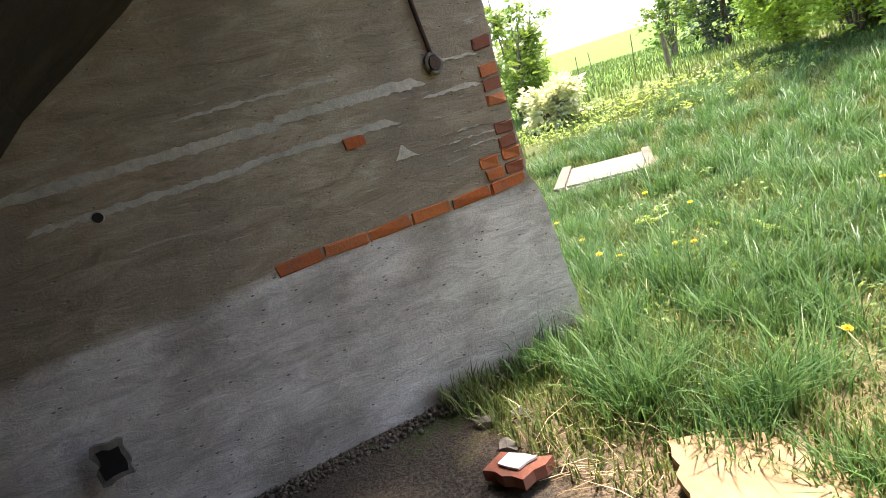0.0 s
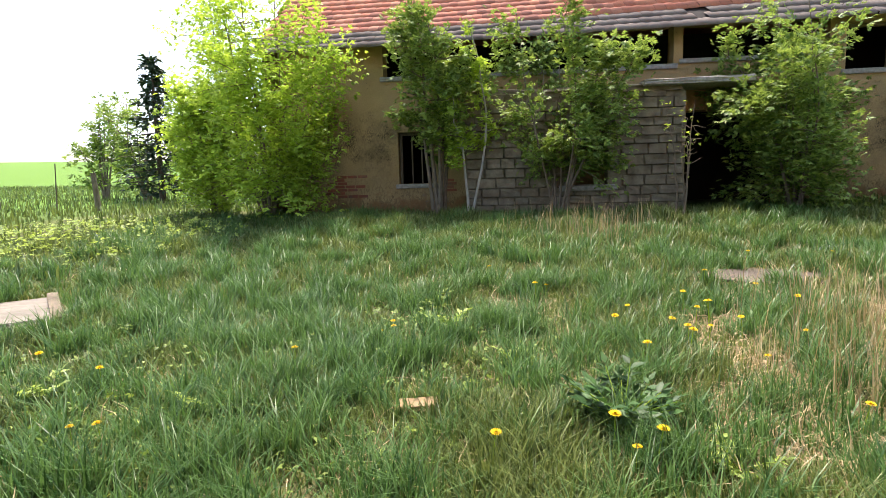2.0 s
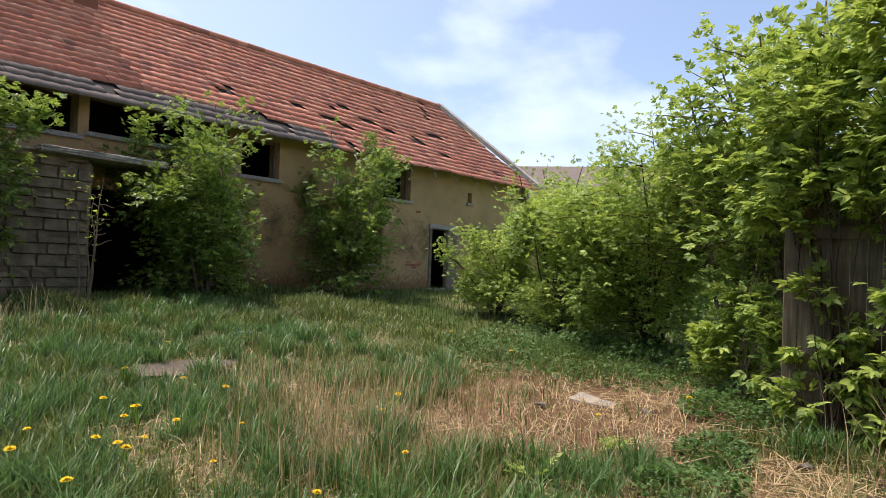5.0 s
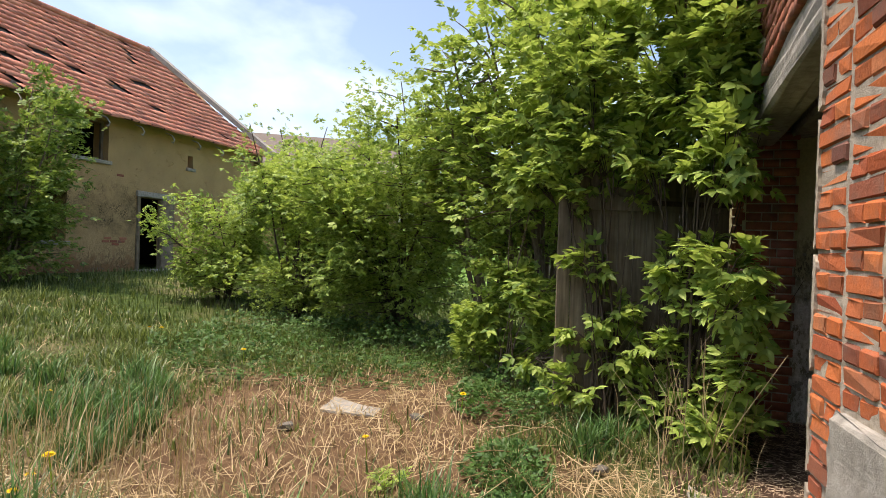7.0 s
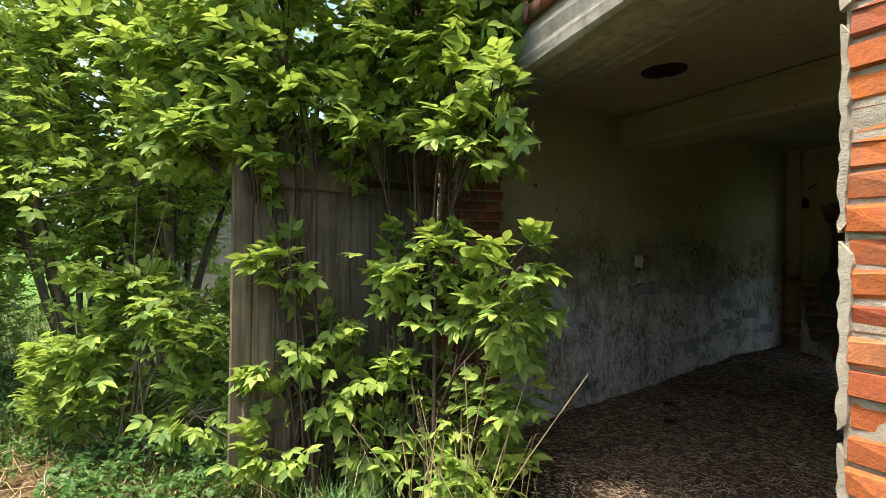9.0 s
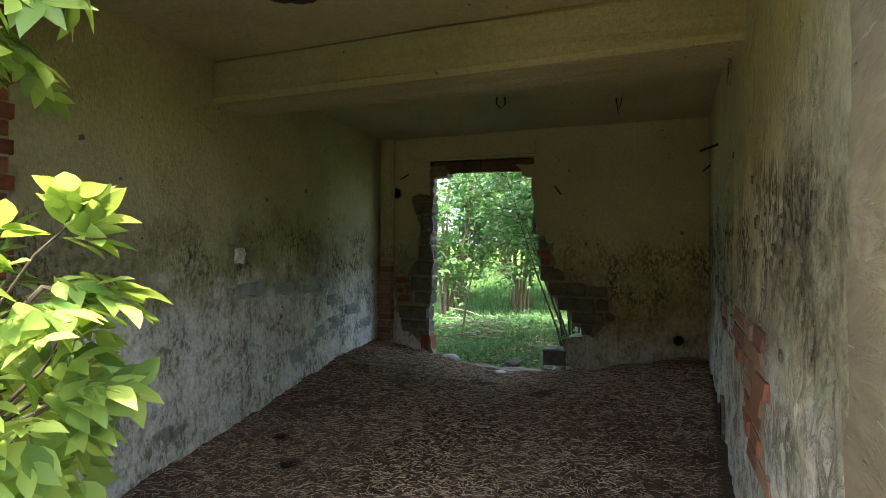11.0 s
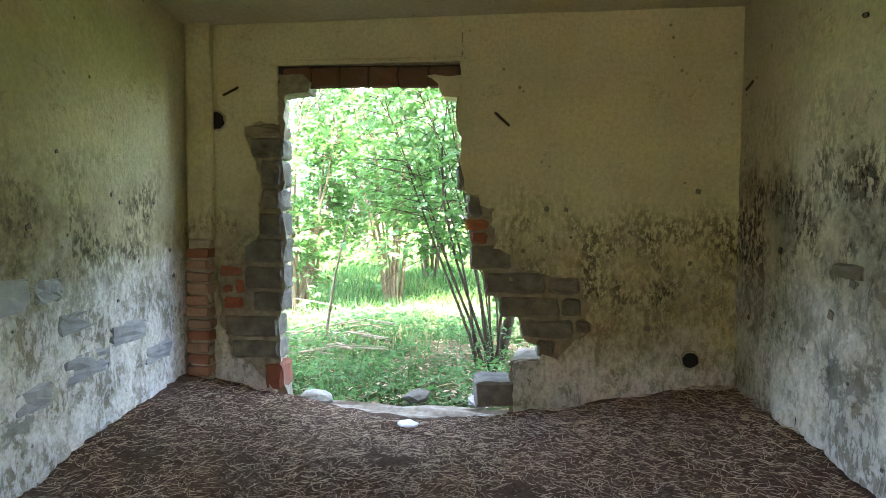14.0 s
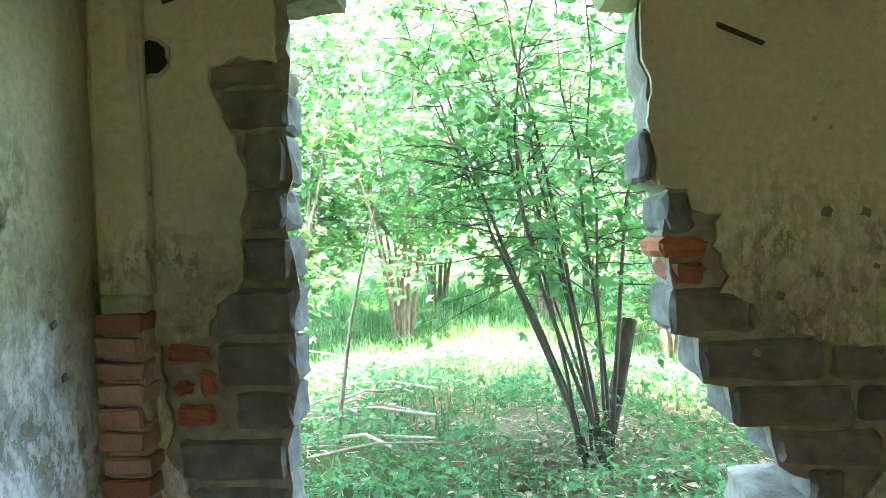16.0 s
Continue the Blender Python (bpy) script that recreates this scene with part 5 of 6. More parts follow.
shrub("elder_tree", (-2.7, -6.6, 0), 5.9, 1.9, 13, 4600, 0.086, M_LEAF, M_BARK, 64, "tall elder tree behind the gate", "tree", 5, (0.4, 0.0), 0.56, 0.04, twigs=14, fine=True)
shrub("elder_tree", (-3.4, -7.4, 0), 4.3, 1.8, 12, 5160, 0.082, M_LEAF, M_BARK, 65, "elder tree with dry twigs below its crown", "tree", 5, (0, 0), 0.5, 0.04, twigs=13)
shrub("hedge_shrub", (-4.4, -9.1, 0), 4.3, 2.3, 17, 15500, 0.074, M_LEAF, M_BARK2, 66, "broad dense hedge shrub beside the yard", "shrub", 5, (0.2, 0), 0.12, 0.03, twigs=14)
shrub("hedge_shrub", (-4.7, -11.3, 0), 3.9, 1.9, 13, 10500, 0.074, M_LEAF, M_BARK2, 67, "dense hedge shrub beside the yard", "shrub", 5, (0.1, 0), 0.1, 0.03, twigs=14)
shrub("hedge_shrub", (-5.3, -13.2, 0.2), 3.0, 1.5, 10, 6400, 0.074, M_LEAF, M_BARK2, 68, "hedge shrub near the farmhouse door", "shrub", 5, (0.1, 0), 0.1, 0.03, twigs=13)
hz = float(ground_z(0, -17.6))
shrub("young_tree", (7.5, -17.4, hz), 5.2, 1.5, 6, 4050, 0.098, M_LEAF2, M_BARK, 71, "slender multi-stemmed tree before the farmhouse", "tree", 5, (0, 0), 0.42, 0.05, twigs=14, droop=0.1)
shrub("young_tree", (6.75, -17.0, hz), 5.4, 0.75, 2, 913, 0.082, M_LEAF3, M_BARK3, 72, "thin pale-barked tree before the farmhouse", "tree", 5, (-0.1, 0), 0.35, 0.045, twigs=15, droop=0.1)
shrub("young_tree", (4.9, -17.0, hz), 4.5, 1.75, 8, 5550, 0.098, M_LEAF2, M_BARK, 73, "bushy young tree before the stone porch", "tree", 5, (0, 0), 0.28, 0.035, twigs=14, droop=0.1)
shrub("dry_sapling", (2.5, -16.6, hz), 2.7, 0.7, 4, 50, 0.06, M_LEAF3, M_BARK, 74, "half-bare brown sapling beside the porch", "sapling", 3, (0, 0), 0.3, 0.02, twigs=9)
shrub("young_tree", (0.1, -17.0, hz), 4.7, 2.1, 11, 8100, 0.098, M_LEAF2, M_BARK, 75, "leafy young tree hiding a doorway of the farmhouse", "tree", 5, (0, 0), 0.12, 0.035, twigs=14, droop=0.1)
shrub("young_tree", (-3.9, -17.2, hz), 4.6, 1.75, 10, 6150, 0.098, M_LEAF2, M_BARK, 76, "leafy young tree against the farmhouse wall", "tree", 5, (0, 0), 0.1, 0.03, twigs=14, droop=0.1)
shrub("spring_tree", (11.4, -17.2, hz), 5.1, 2.4, 13, 14250, 0.102, M_LEAF3, M_BARK, 77, "yellow-green spring tree at the farmhouse corner", "tree", 3, (0, 0), 0.12, 0.032, twigs=15, droop=0.0)
shrub("spring_tree", (13.3, -18.4, hz), 4.5, 1.6, 10, 7800, 0.098, M_LEAF3, M_BARK, 78, "yellow-green spring bush beside the farmhouse", "tree", 3, (0, 0), 0.1, 0.03, twigs=14, droop=0.0)
for i, (bx_, by_, hh, rr, mat) in enumerate(((20.0, -16.0, 4.6, 1.4, M_LEAF2), (21.5, -17.0, 2.8, 1.4, M_LEAF), (24.5, -29.5, 4.6, 2.0, M_LEAF2), (21.5, -28.0, 4.4, 2.0, M_LEAF2), (17.3, -26.6, 4.2, 1.7, M_LEAF3), (17.0, -14.2, 1.2, 0.8, M_CREAM))):
    shrub("field_tree", (bx_, by_, float(ground_z(bx_, by_))), hh, rr, 7, 1300, 0.19, mat, M_BARK, 80 + i, "far field-edge tree in young leaf" if i != 5 else "low pale blossoming bush", "tree", 3, (0, 0), 0.15, 0.05, twigs=8, droop=0.0)


def spruce(at, height, seed):
    """A narrow conifer: whorls of drooping boughs with needle tufts."""
    r = np.random.default_rng(seed)
    t = thing("spruce_tree", "dark narrow spruce at the field edge", "tree", at)
    wood, mats = [tube([(0, 0, -0.1), (0, 0, height * 0.5), (0, 0, height)], [0.14, 0.08, 0.01], 7)], []
    for k in range(26):
        z = height * (0.1 + 0.88 * k / 26)
        reach = 1.8 * (1 - k / 27) ** 0.85
        for b in range(8):
            a = r.uniform(0, 2 * np.pi)
            ln = reach * r.uniform(0.65, 1.1)
            d = np.array([np.cos(a), np.sin(a), -0.18])
            wood.append(tube([(0, 0, z), d * ln * 0.5 + (0, 0, z), d * ln + (0, 0, z + 0.1 * ln)], [0.02, 0.012, 0.005], 4))
            n = 9
            u = r.uniform(0.2, 1, n)
            at_ = d[None] * (ln * u)[:, None] + np.array([[0, 0, z]]) + r.normal(0, 0.05, (n, 3))
            mats.append(frames(d[None] + r.normal(0, 0.5, (n, 3)), np.tile([0, 0, 1.0], (n, 1)) + r.normal(0, 0.3, (n, 3)), r.uniform(0.2, 0.34, n), at_))
    part("trunk", tubes_mesh("trunk", wood, M_BARK2), None, t)
    part("crown", leaf_mesh("crown", np.concatenate(mats), M_NEEDLE), None, t)


spruce((19.9, -26.6, float(ground_z(19.9, -26.6))), 6.0, 91)

# fence posts and poles in the meadow
for i, (px, py, hh, rr, lean) in enumerate(((19.5, -22.3, 1.35, 0.09, 3), (20.6, -21.8, 1.7, 0.02, -4), (22.4, -21.6, 1.5, 0.018, 2), (24.0, -22.4, 1.5, 0.02, -2))):
    post = thing("fence_post", "weathered wooden fence post in the meadow" if i == 0 else "thin leaning fence pole in the meadow", "post", (px, py, float(ground_z(px, py)) - 0.1), group="meadow fence")
    part("shaft", tubes_mesh("shaft", [tube([(0, 0, 0), (hh * math.sin(radians(lean)) / 2, 0, hh / 2), (hh * math.sin(radians(lean)), 0, hh)], [rr, rr * 0.95, rr * 0.85], 8)], M_WOOD), None, post)

# ---- loose things in the yard ----
panel = thing("wooden_panel", "weathered grey-white wooden panel lying in the grass", "panel", (11.4, -9.85, 0.09), 42)
part("board", box(-0.62, 0.62, -0.75, 0.75, 0, 0.03, 0.004, 0.004, 1, 4), M_PANEL, panel)
part("batten", box(-0.64, -0.53, -0.78, 0.78, 0.034, 0.075, 0.004, 0.003, 2, 2), M_WOOD, panel)
part("batten", box(0.5, 0.64, -0.8, 0.8, 0.034, 0.075, 0.004, 0.003, 3, 2), M_WOOD, panel)
part("cross_batten", box(-0.5, 0.48, 0.6, 0.7, 0.034, 0.06, 0.004, 0.003, 4, 2), M_PANEL, panel)


def chunk(name, at, rz, outline, thick, mat, label, category, seed, tilt=0.0, worn=0.012):
    t = part(name, slab(ragged(outline, 0.05 if worn < 0.02 else 0.12, worn, seed), thick, "z"), mat, None, label)
    t.matrix_basis = pose(*at, tilt, tilt / 2, rz)
    return tagged(t, category=category)


chunk("wood_slab", (6.58, -7.95, 0.03), 15, [(-0.15, -0.07), (0.13, -0.09), (0.16, 0.06), (-0.1, 0.09)], 0.03, M_PLY, "pale split wood slab in the grass", "wood", 1, 3)
chunk("wood_slab", (5.34, -6.72, 0.03), 40, [(-0.16, -0.1), (0.1, -0.17), (0.19, -0.02), (0.1, 0.15), (-0.13, 0.14)], 0.04, M_PLY, "jagged slab of pale torn plywood in dry grass", "wood", 2, 5)
chunk("plywood_sheet", (6.47, -5.33, 0.04), -20, [(-0.55, -0.3), (0.0, -0.36), (0.62, -0.25), (0.7, 0.05), (0.3, 0.2), (0.12, 0.16), (-0.2, 0.25), (-0.5, 0.12)], 0.03, M_PLY, "large torn sheet of pale plywood on the grass", "wood", 3, 2)
chunk("plywood_sheet", (6.02, -5.42, 0.075), 12, [(-0.5, -0.2), (0.3, -0.26), (0.45, 0.05), (0.0, 0.2), (-0.4, 0.15)], 0.02, M_PLY, "splintered plywood layer lying on another sheet", "wood", 4, 2)
chunk("broken_brick", (7.52, -5.05, 0.03), 30, [(-0.13, -0.07), (0.12, -0.09), (0.15, 0.05), (-0.06, 0.1)], 0.05, M_BRICK2, "broken brick with a white lime patch", "brick", 5, 4)
chunk("lime_crust", (7.53, -5.05, 0.085), 30, [(-0.08, -0.04), (0.06, -0.06), (0.08, 0.02), (-0.03, 0.05)], 0.01, M_FOIL, "white lime crust on a broken brick", "lime", 6, 4)
chunk("concrete_slab", (-0.2, -8.05, -0.018), 10, [(-0.5, -0.25), (0.4, -0.3), (0.5, 0.2), (-0.4, 0.28)], 0.03, M_CONC, "mossy concrete slab sunk in bare earth", "slab", 7)
chunk("concrete_slab", (1.5, -5.15, -0.02), -8, [(-0.55, -0.3), (0.5, -0.25), (0.55, 0.2), (-0.45, 0.25)], 0.035, M_CONC, "cracked concrete slab before the stable opening", "slab", 8)
chunk("litter_bag", (1.58, -12.95, float(ground_z(1.58, -12.95)) + 0.01), 0, [(-0.1, -0.06), (0.1, -0.05), (0.08, 0.06), (-0.08, 0.07)], 0.09, M_FOIL, "crumpled white plastic litter on the grass", "litter", 9, 8)
tagged(chunk("asphalt_patch", (2.9, -11.7, float(ground_z(2.9, -11.7)) - 0.018), -5, [(-1.1, -0.2), (-0.3, -0.38), (0.8, -0.32), (1.15, 0.1), (0.3, 0.4), (-0.7, 0.3)], 0.035, M_ASPH, "worn asphalt patch in the grass", "pavement", 10, -2.7, 0.06), kind="structure")
for i, (sx, sy) in enumerate(((1.95, -5.7), (2.1, -5.85), (1.6, -5.5), (0.9, -5.9), (7.75, -5.15), (7.9, -5.35), (8.0, -5.2), (0.2, -7.4), (0.8, -8.3))):
    bm = bmesh.new()
    bmesh.ops.create_icosphere(bm, subdivisions=1, radius=0.05)
    jitter(bm, 0.014, i)
    st = part("rubble_stone", bm, M_BRICK2 if i < 2 else M_STONE, None, "small broken brick lump on the ground" if i < 2 else "small grey rubble stone on the ground")
    st.matrix_basis = pose(sx, sy, 0.025, 0, 0, i * 40) @ Matrix.Diagonal((1.3, 0.9, 0.7, 1))
    tagged(st, category="stone", group="rubble in the yard")

# dark rubble along the foot of the bay wall
gr = np.random.default_rng(303)
u_ = gr.uniform(0.15, 3.2, 900)
off = np.abs(gr.normal(0, 0.07, 900)) + 0.02
ca, sa = math.cos(radians(A_BAY)), math.sin(radians(A_BAY))
gx_, gy_ = 8.3 + ca * u_ - sa * off, -6.1 + sa * u_ + ca * off
gm = []
for a, b in zip(gx_, gy_):
    q = Matrix.LocRotScale((a, b, float(ground_z(a, b)) + 0.012), Euler(gr.uniform(0, 6, 3)), Vector(gr.uniform(0.012, 0.045, 3)))
    gm.append(np.array(q)[:3])
GRIT_V = [(0.5, 0, 0), (-0.5, 0.1, 0), (0, 0.5, 0.1), (0.1, -0.5, 0), (0, 0, 0.5), (0, 0.1, -0.5)]
GRIT_F = [[(0, 2, 4), (2, 1, 4), (1, 3, 4), (3, 0, 4), (2, 0, 5), (1, 2, 5), (3, 1, 5), (0, 3, 5)]]
tagged(new("rubble_grit", raw_mesh("rubble_grit", *spread(GRIT_V, GRIT_F, np.array(gm)), M_ASPH)), "dark crumbled rubble along the foot of a plastered wall", "rubble", kind="stuff")

# straw lying on the bare earth
yx, yy = sr_y.uniform(-2.5, 8, 17000), sr_y.uniform(-11, -4.6, 17000)
keep = (sr_y.uniform(0, 1, len(yx)) < np.clip(dryness(yx, yy) * 1.1, 0.03, 1) * np.where(np.hypot(yx - 0.2, yy + 8.1) < 1.9, 0.3, 1.0)) & (yy < facade_y(yx) - 0.03)
strew("lying_straw", yx[keep], yy[keep], ground_z(yx[keep], yy[keep]) + 0.015, (0.05, 0.3), 0.002, M_STRAW, "bleached straw lying flat over bare earth", sr_y)

# loose dead stalks leaning by the pier
stalks = []
sr = np.random.default_rng(101)
for i in range(26):
    b0 = np.array([0.55 + sr.normal(0, 0.16), -5.25 + sr.normal(0, 0.1), 0])
    d = np.array([sr.normal(0, 0.35), sr.normal(-0.1, 0.3), 1.0])
    ln = sr.uniform(0.5, 1.05)
    stalks.append(tube([b0, b0 + d * ln * 0.5, b0 + d * ln + (0, 0, -0.05)], [0.0038, 0.003, 0.002], 5))
for i in range(46):
    b0 = np.array([sr.uniform(-0.6, 2.2), sr.uniform(-6.6, -5.7), 0.03])
    a = sr.uniform(-0.7, 0.5)
    d = np.array([math.cos(a), math.sin(a), sr.uniform(0, 0.18)])
    ln = sr.uniform(0.3, 0.9)
    stalks.append(tube([b0, b0 + d * ln * 0.5 + (0, 0, 0.03), b0 + d * ln], [0.004, 0.004, 0.002], 4))
tagged(part("dead_stalks", tubes_mesh("dead_stalks", stalks, M_STRAW), None), "dead hollow stalks leaning and lying before the stable", "stalks", kind="stuff")

# ---- the open gate ----
GATE_A = math.degrees(math.atan2(-1.3, 0.32))
gate = thing("plank_gate", "grey weathered plank gate leaf standing open", "gate", (-0.7, -4.84, 0.1), GATE_A)
pr_ = random.Random(9)
gx = 0.0
while gx < 1.46:
    w = pr_.uniform(0.11, 0.16)
    part("plank", box(gx, gx + w - 0.008, -0.014, 0.014, pr_.uniform(-0.03, 0.05), 2.2 + pr_.uniform(-0.1, 0.05), 0.003, 0.002, int(gx * 100), 2), M_WOOD, gate)
    gx += w
for z0 in (0.35, 1.75):
    part("ledge", box(0.02, 1.44, 0.016, 0.05, z0, z0 + 0.13, 0.004, 0.002, 3, 2), M_WOOD, gate)

for z0 in (0.4, 1.8):
    part("strap_hinge", box(0.0, 0.7, 0.052, 0.058, z0, z0 + 0.045, 0.001), M_IRON, gate, "rusty iron strap hinge")

# far buildings
barn = thing("far_barn", "distant barn with a grey tiled roof behind the trees", "barn", (-26, -23.5, 0.9), -62)
part("wall", box(-6, 6, -3, 3, 0, 4.6), M_HOUSE, barn)
part("roof", slab([(-3.4, 4.5), (3.4, 4.5), (0, 6.9)], 12.6, "x", -6.3), M_TILE2, barn)
shed = thing("pale_shed", "pale rendered shed seen through the hedge", "shed", (-15.5, -6.0, 0.0), 0)
part("wall", box(-1.5, 1.5, -2.2, 2.2, 0, 3.2), M_PANEL, shed)
part("roof", slab([(-2.5, 3.1), (2.5, 3.1), (0, 4.6)], 3.6, "x", -1.8), M_TILE, shed)

# ---- behind the stable ----
shrub("hazel_shrub", (0.76, 1.5, 0.1), 4.2, 1.4, 13, 2300, 0.085, M_LEAF4, M_BARK2, 111, "many-stemmed hazel outside the broken doorway", "shrub", 3, (-0.55, 0.45), 0.34, 0.015, twigs=15, flat=0.35, droop=0.1)
shrub("sapling", (-0.92, 1.75, 0.1), 2.6, 0.5, 1, 60, 0.05, M_LEAF4, M_BARK, 112, "thin leaning sapling outside the doorway", "sapling", 3, (0.0, 0.2), 0.5, 0.018, twigs=7)
for i, (bx_, by_, hh, rr, nn) in enumerate(((-2.6, 6.0, 5.0, 1.6, 900), (-0.6, 7.0, 5.4, 1.7, 1100), (1.6, 6.4, 5.2, 1.6, 1000), (3.8, 6.0, 5.0, 1.6, 700), (-4.8, 6.2, 5.0, 1.6, 600), (0.9, 9.8, 7.0, 2.3, 1300), (-2.8, 10.0, 7.0, 2.3, 1200), (4.6, 9.8, 7.0, 2.3, 900), (2.0, 4.0, 3.2, 0.9, 420), (-2.0, 3.8, 3.4, 0.9, 420), (-0.9, 4.9, 5.2, 1.5, 1100), (0.9, 5.6, 5.4, 1.6, 1100))):
    shrub("woodland_shrub", (bx_, by_, float(ground_z(bx_, by_))), hh, rr, 9, nn * 3, 0.1, M_LEAF4, M_BARK, 120 + i, "light green woodland shrub behind the stable", "shrub", 3, (0, 0), 0.22, 0.03, group="woodland edge", twigs=14, droop=0.1)
oldpost = thing("leaning_post", "dark old wooden post leaning by the doorway", "post", (0.8, 1.75, 0.08))
part("shaft", tubes_mesh("shaft", [tube([(0, 0, 0), (0.09, 0, 0.4), (0.18, 0.02, 0.85)], [0.055, 0.05, 0.045], 8)], M_BARK2), None, oldpost)
brush = []
for i in range(38):
    b0 = np.array([-1.0 + sr.normal(0, 0.35), 2.3 + sr.normal(0, 0.45), 0.16 + sr.uniform(0, 0.25)])
    a = sr.uniform(0, np.pi)
    d = np.array([math.cos(a), math.sin(a) * 0.6, sr.normal(0, 0.12)])
    ln = sr.uniform(0.4, 1.1)
    brush.append(tube([b0 - d * ln / 2, b0 + (0, 0, 0.04), b0 + d * ln / 2], [0.011, 0.008, 0.005], 5))
tagged(part("brushwood", tubes_mesh("brushwood", brush, M_TWIG), None), "pile of dry cut branches outside the doorway", "brushwood", kind="stuff")
for i, (sx, sy, sz, s, mat, lab) in enumerate(((-0.42, 0.22, 0.22, 0.1, M_CONC, "pale rubble lump on the threshold"), (0.25, 0.5, 0.17, 0.09, M_STONE, "dark stone beside the threshold"), (0.7, 0.35, 0.2, 0.08, M_CONC, "flat pale stone on the threshold"), (0.3, -0.15, 0.2, 0.06, M_FOIL, "flat white scrap on the litter"))):
    bm = bmesh.new()
    bmesh.ops.create_icosphere(bm, subdivisions=2, radius=s)
    jitter(bm, s * 0.14, 200 + i)
    ob = part("rubble", bm, mat, None, lab)
    ob.matrix_basis = pose(sx, sy, sz, 0, 0, i * 50) @ Matrix.Diagonal((1.25, 0.9, 0.3 if i == 3 else 0.55, 1))
    tagged(ob, category="rubble")
block = part("stone_block", box(-0.12, 0.12, -0.13, 0.13, 0, 0.16, 0.015, 0.006, 4, 2), M_STONE, None, "squared grey stone block at the broken jamb")
block.matrix_basis = pose(0.81, 0.10, 0.29, 0, 0, 8)
tagged(block, category="stone")

lx, ly = sr.normal(0.75, 0.55, 700), 0.45 + np.abs(sr.normal(0.6, 0.7, 700))
la = np.stack([lx, ly, ground_z(lx, ly) + 0.03], 1)
dead = frames(sr.normal(0, 1, (700, 3)) * (1, 1, 0.15), np.tile([0, 0, 1.0], (700, 1)) + sr.normal(0, 0.3, (700, 3)), sr.uniform(0.04, 0.09, 700), la)
tagged(new("dead_leaves", leaf_mesh("dead_leaves", dead, M_LITTER)), "brown dead leaves under the hazel", "leaf litter", kind="stuff")
bx2, by2 = sr.uniform(-1.5, 2.2, 1000), 0.5 + 2.6 * sr.uniform(0, 1, 1000)
strew("dry_litter", bx2, by2, ground_z(bx2, by2) + 0.012, (0.04, 0.2), 0.003, M_STRAW, "dry leaf and twig litter behind the stable", sr)

# ---- inside the room ----
n = 42000
sx, sy = sr.uniform(-1.1, 2.25, n), -5.2 + 5.15 * sr.uniform(0, 1, n) ** 0.8
lim = sx > -1.22 + (-sy) * 0.124 + 0.03
sx, sy = sx[lim], sy[lim]
n = len(sx)
strew("straw", sx, sy, litter_z(sx, sy) + 0.012, (0.012, 0.065), 0.0014, M_LITTER, "loose straw stems strewn over the litter", sr)


def nail(at, tip, r, label, name="nail", mat=M_IRON):
    ob = part(name, tubes_mesh(name, [tube([at, tuple((p + q) / 2 for p, q in zip(at, tip)), tip], [r, r, r * 0.9], 6)], mat), None, None, label)
    return tagged(ob, category="nail")


for bx_, by_, rr_ in ((-0.12, -3.05, 0.05), (-0.42, -2.75, 0.035)):
    burrow = thing("rat_burrow", "small dark rat burrow dug into the litter", "burrow", (bx_, by_, float(litter_z(bx_, by_)) + 0.012))
    # Flat near-black patch painted as the shade down the burrow.
    part("hollow", slab(ragged([(rr_ * 1.2 * math.cos(q), rr_ * math.sin(q)) for q in np.linspace(0, 2 * math.pi, 11)[:-1]], 0.02, 0.008, 5), 0.012, "z"), M_VOID_SHADE, burrow)
    lip = [(rr_ * 1.3 * math.cos(q), rr_ * 1.1 * math.sin(q), 0.004 + 0.012 * math.sin(q + 0.5)) for q in np.linspace(0, 2 * math.pi, 13)]
    part("rim", tubes_mesh("rim", [tube(lip, [0.014] * 13, 5)], M_FLOOR), None, burrow)
chip_rng = random.Random(88)
for wall_, span, side in ((wall_left, 4.3, 1), (wall_right, 4.3, -1)):
    for k in range(40):
        cx_, cz_, w_ = chip_rng.uniform(0.15, span), chip_rng.gauss(1.35, 0.25), chip_rng.uniform(0.007, 0.022)
        part("chipped_plaster", slab(ragged([(cx_ - w_, cz_ - w_ * 0.5), (cx_ + w_ * 0.7, cz_ - w_ * 0.9), (cx_ + w_, cz_ + w_ * 0.5), (cx_ - w_ * 0.4, cz_ + w_ * 1.1)], 0.012, 0.005, k), side * 0.006, "y", side * 0.003), M_CORE if k % 2 else M_STONE, wall_)
for k in range(34):
    cx_, cz_, w_ = chip_rng.uniform(0.9, 2.2), chip_rng.gauss(1.25, 0.22), chip_rng.uniform(0.006, 0.02)
    part("chipped_plaster", slab(ragged([(cx_ - w_, cz_ - w_ * 0.5), (cx_ + w_ * 0.7, cz_ - w_ * 0.9), (cx_ + w_, cz_ + w_ * 0.5), (cx_ - w_ * 0.4, cz_ + w_ * 1.1)], 0.012, 0.005, k), 0.012, "y", -0.003), M_CORE if k % 2 else M_STONE, wall_back)

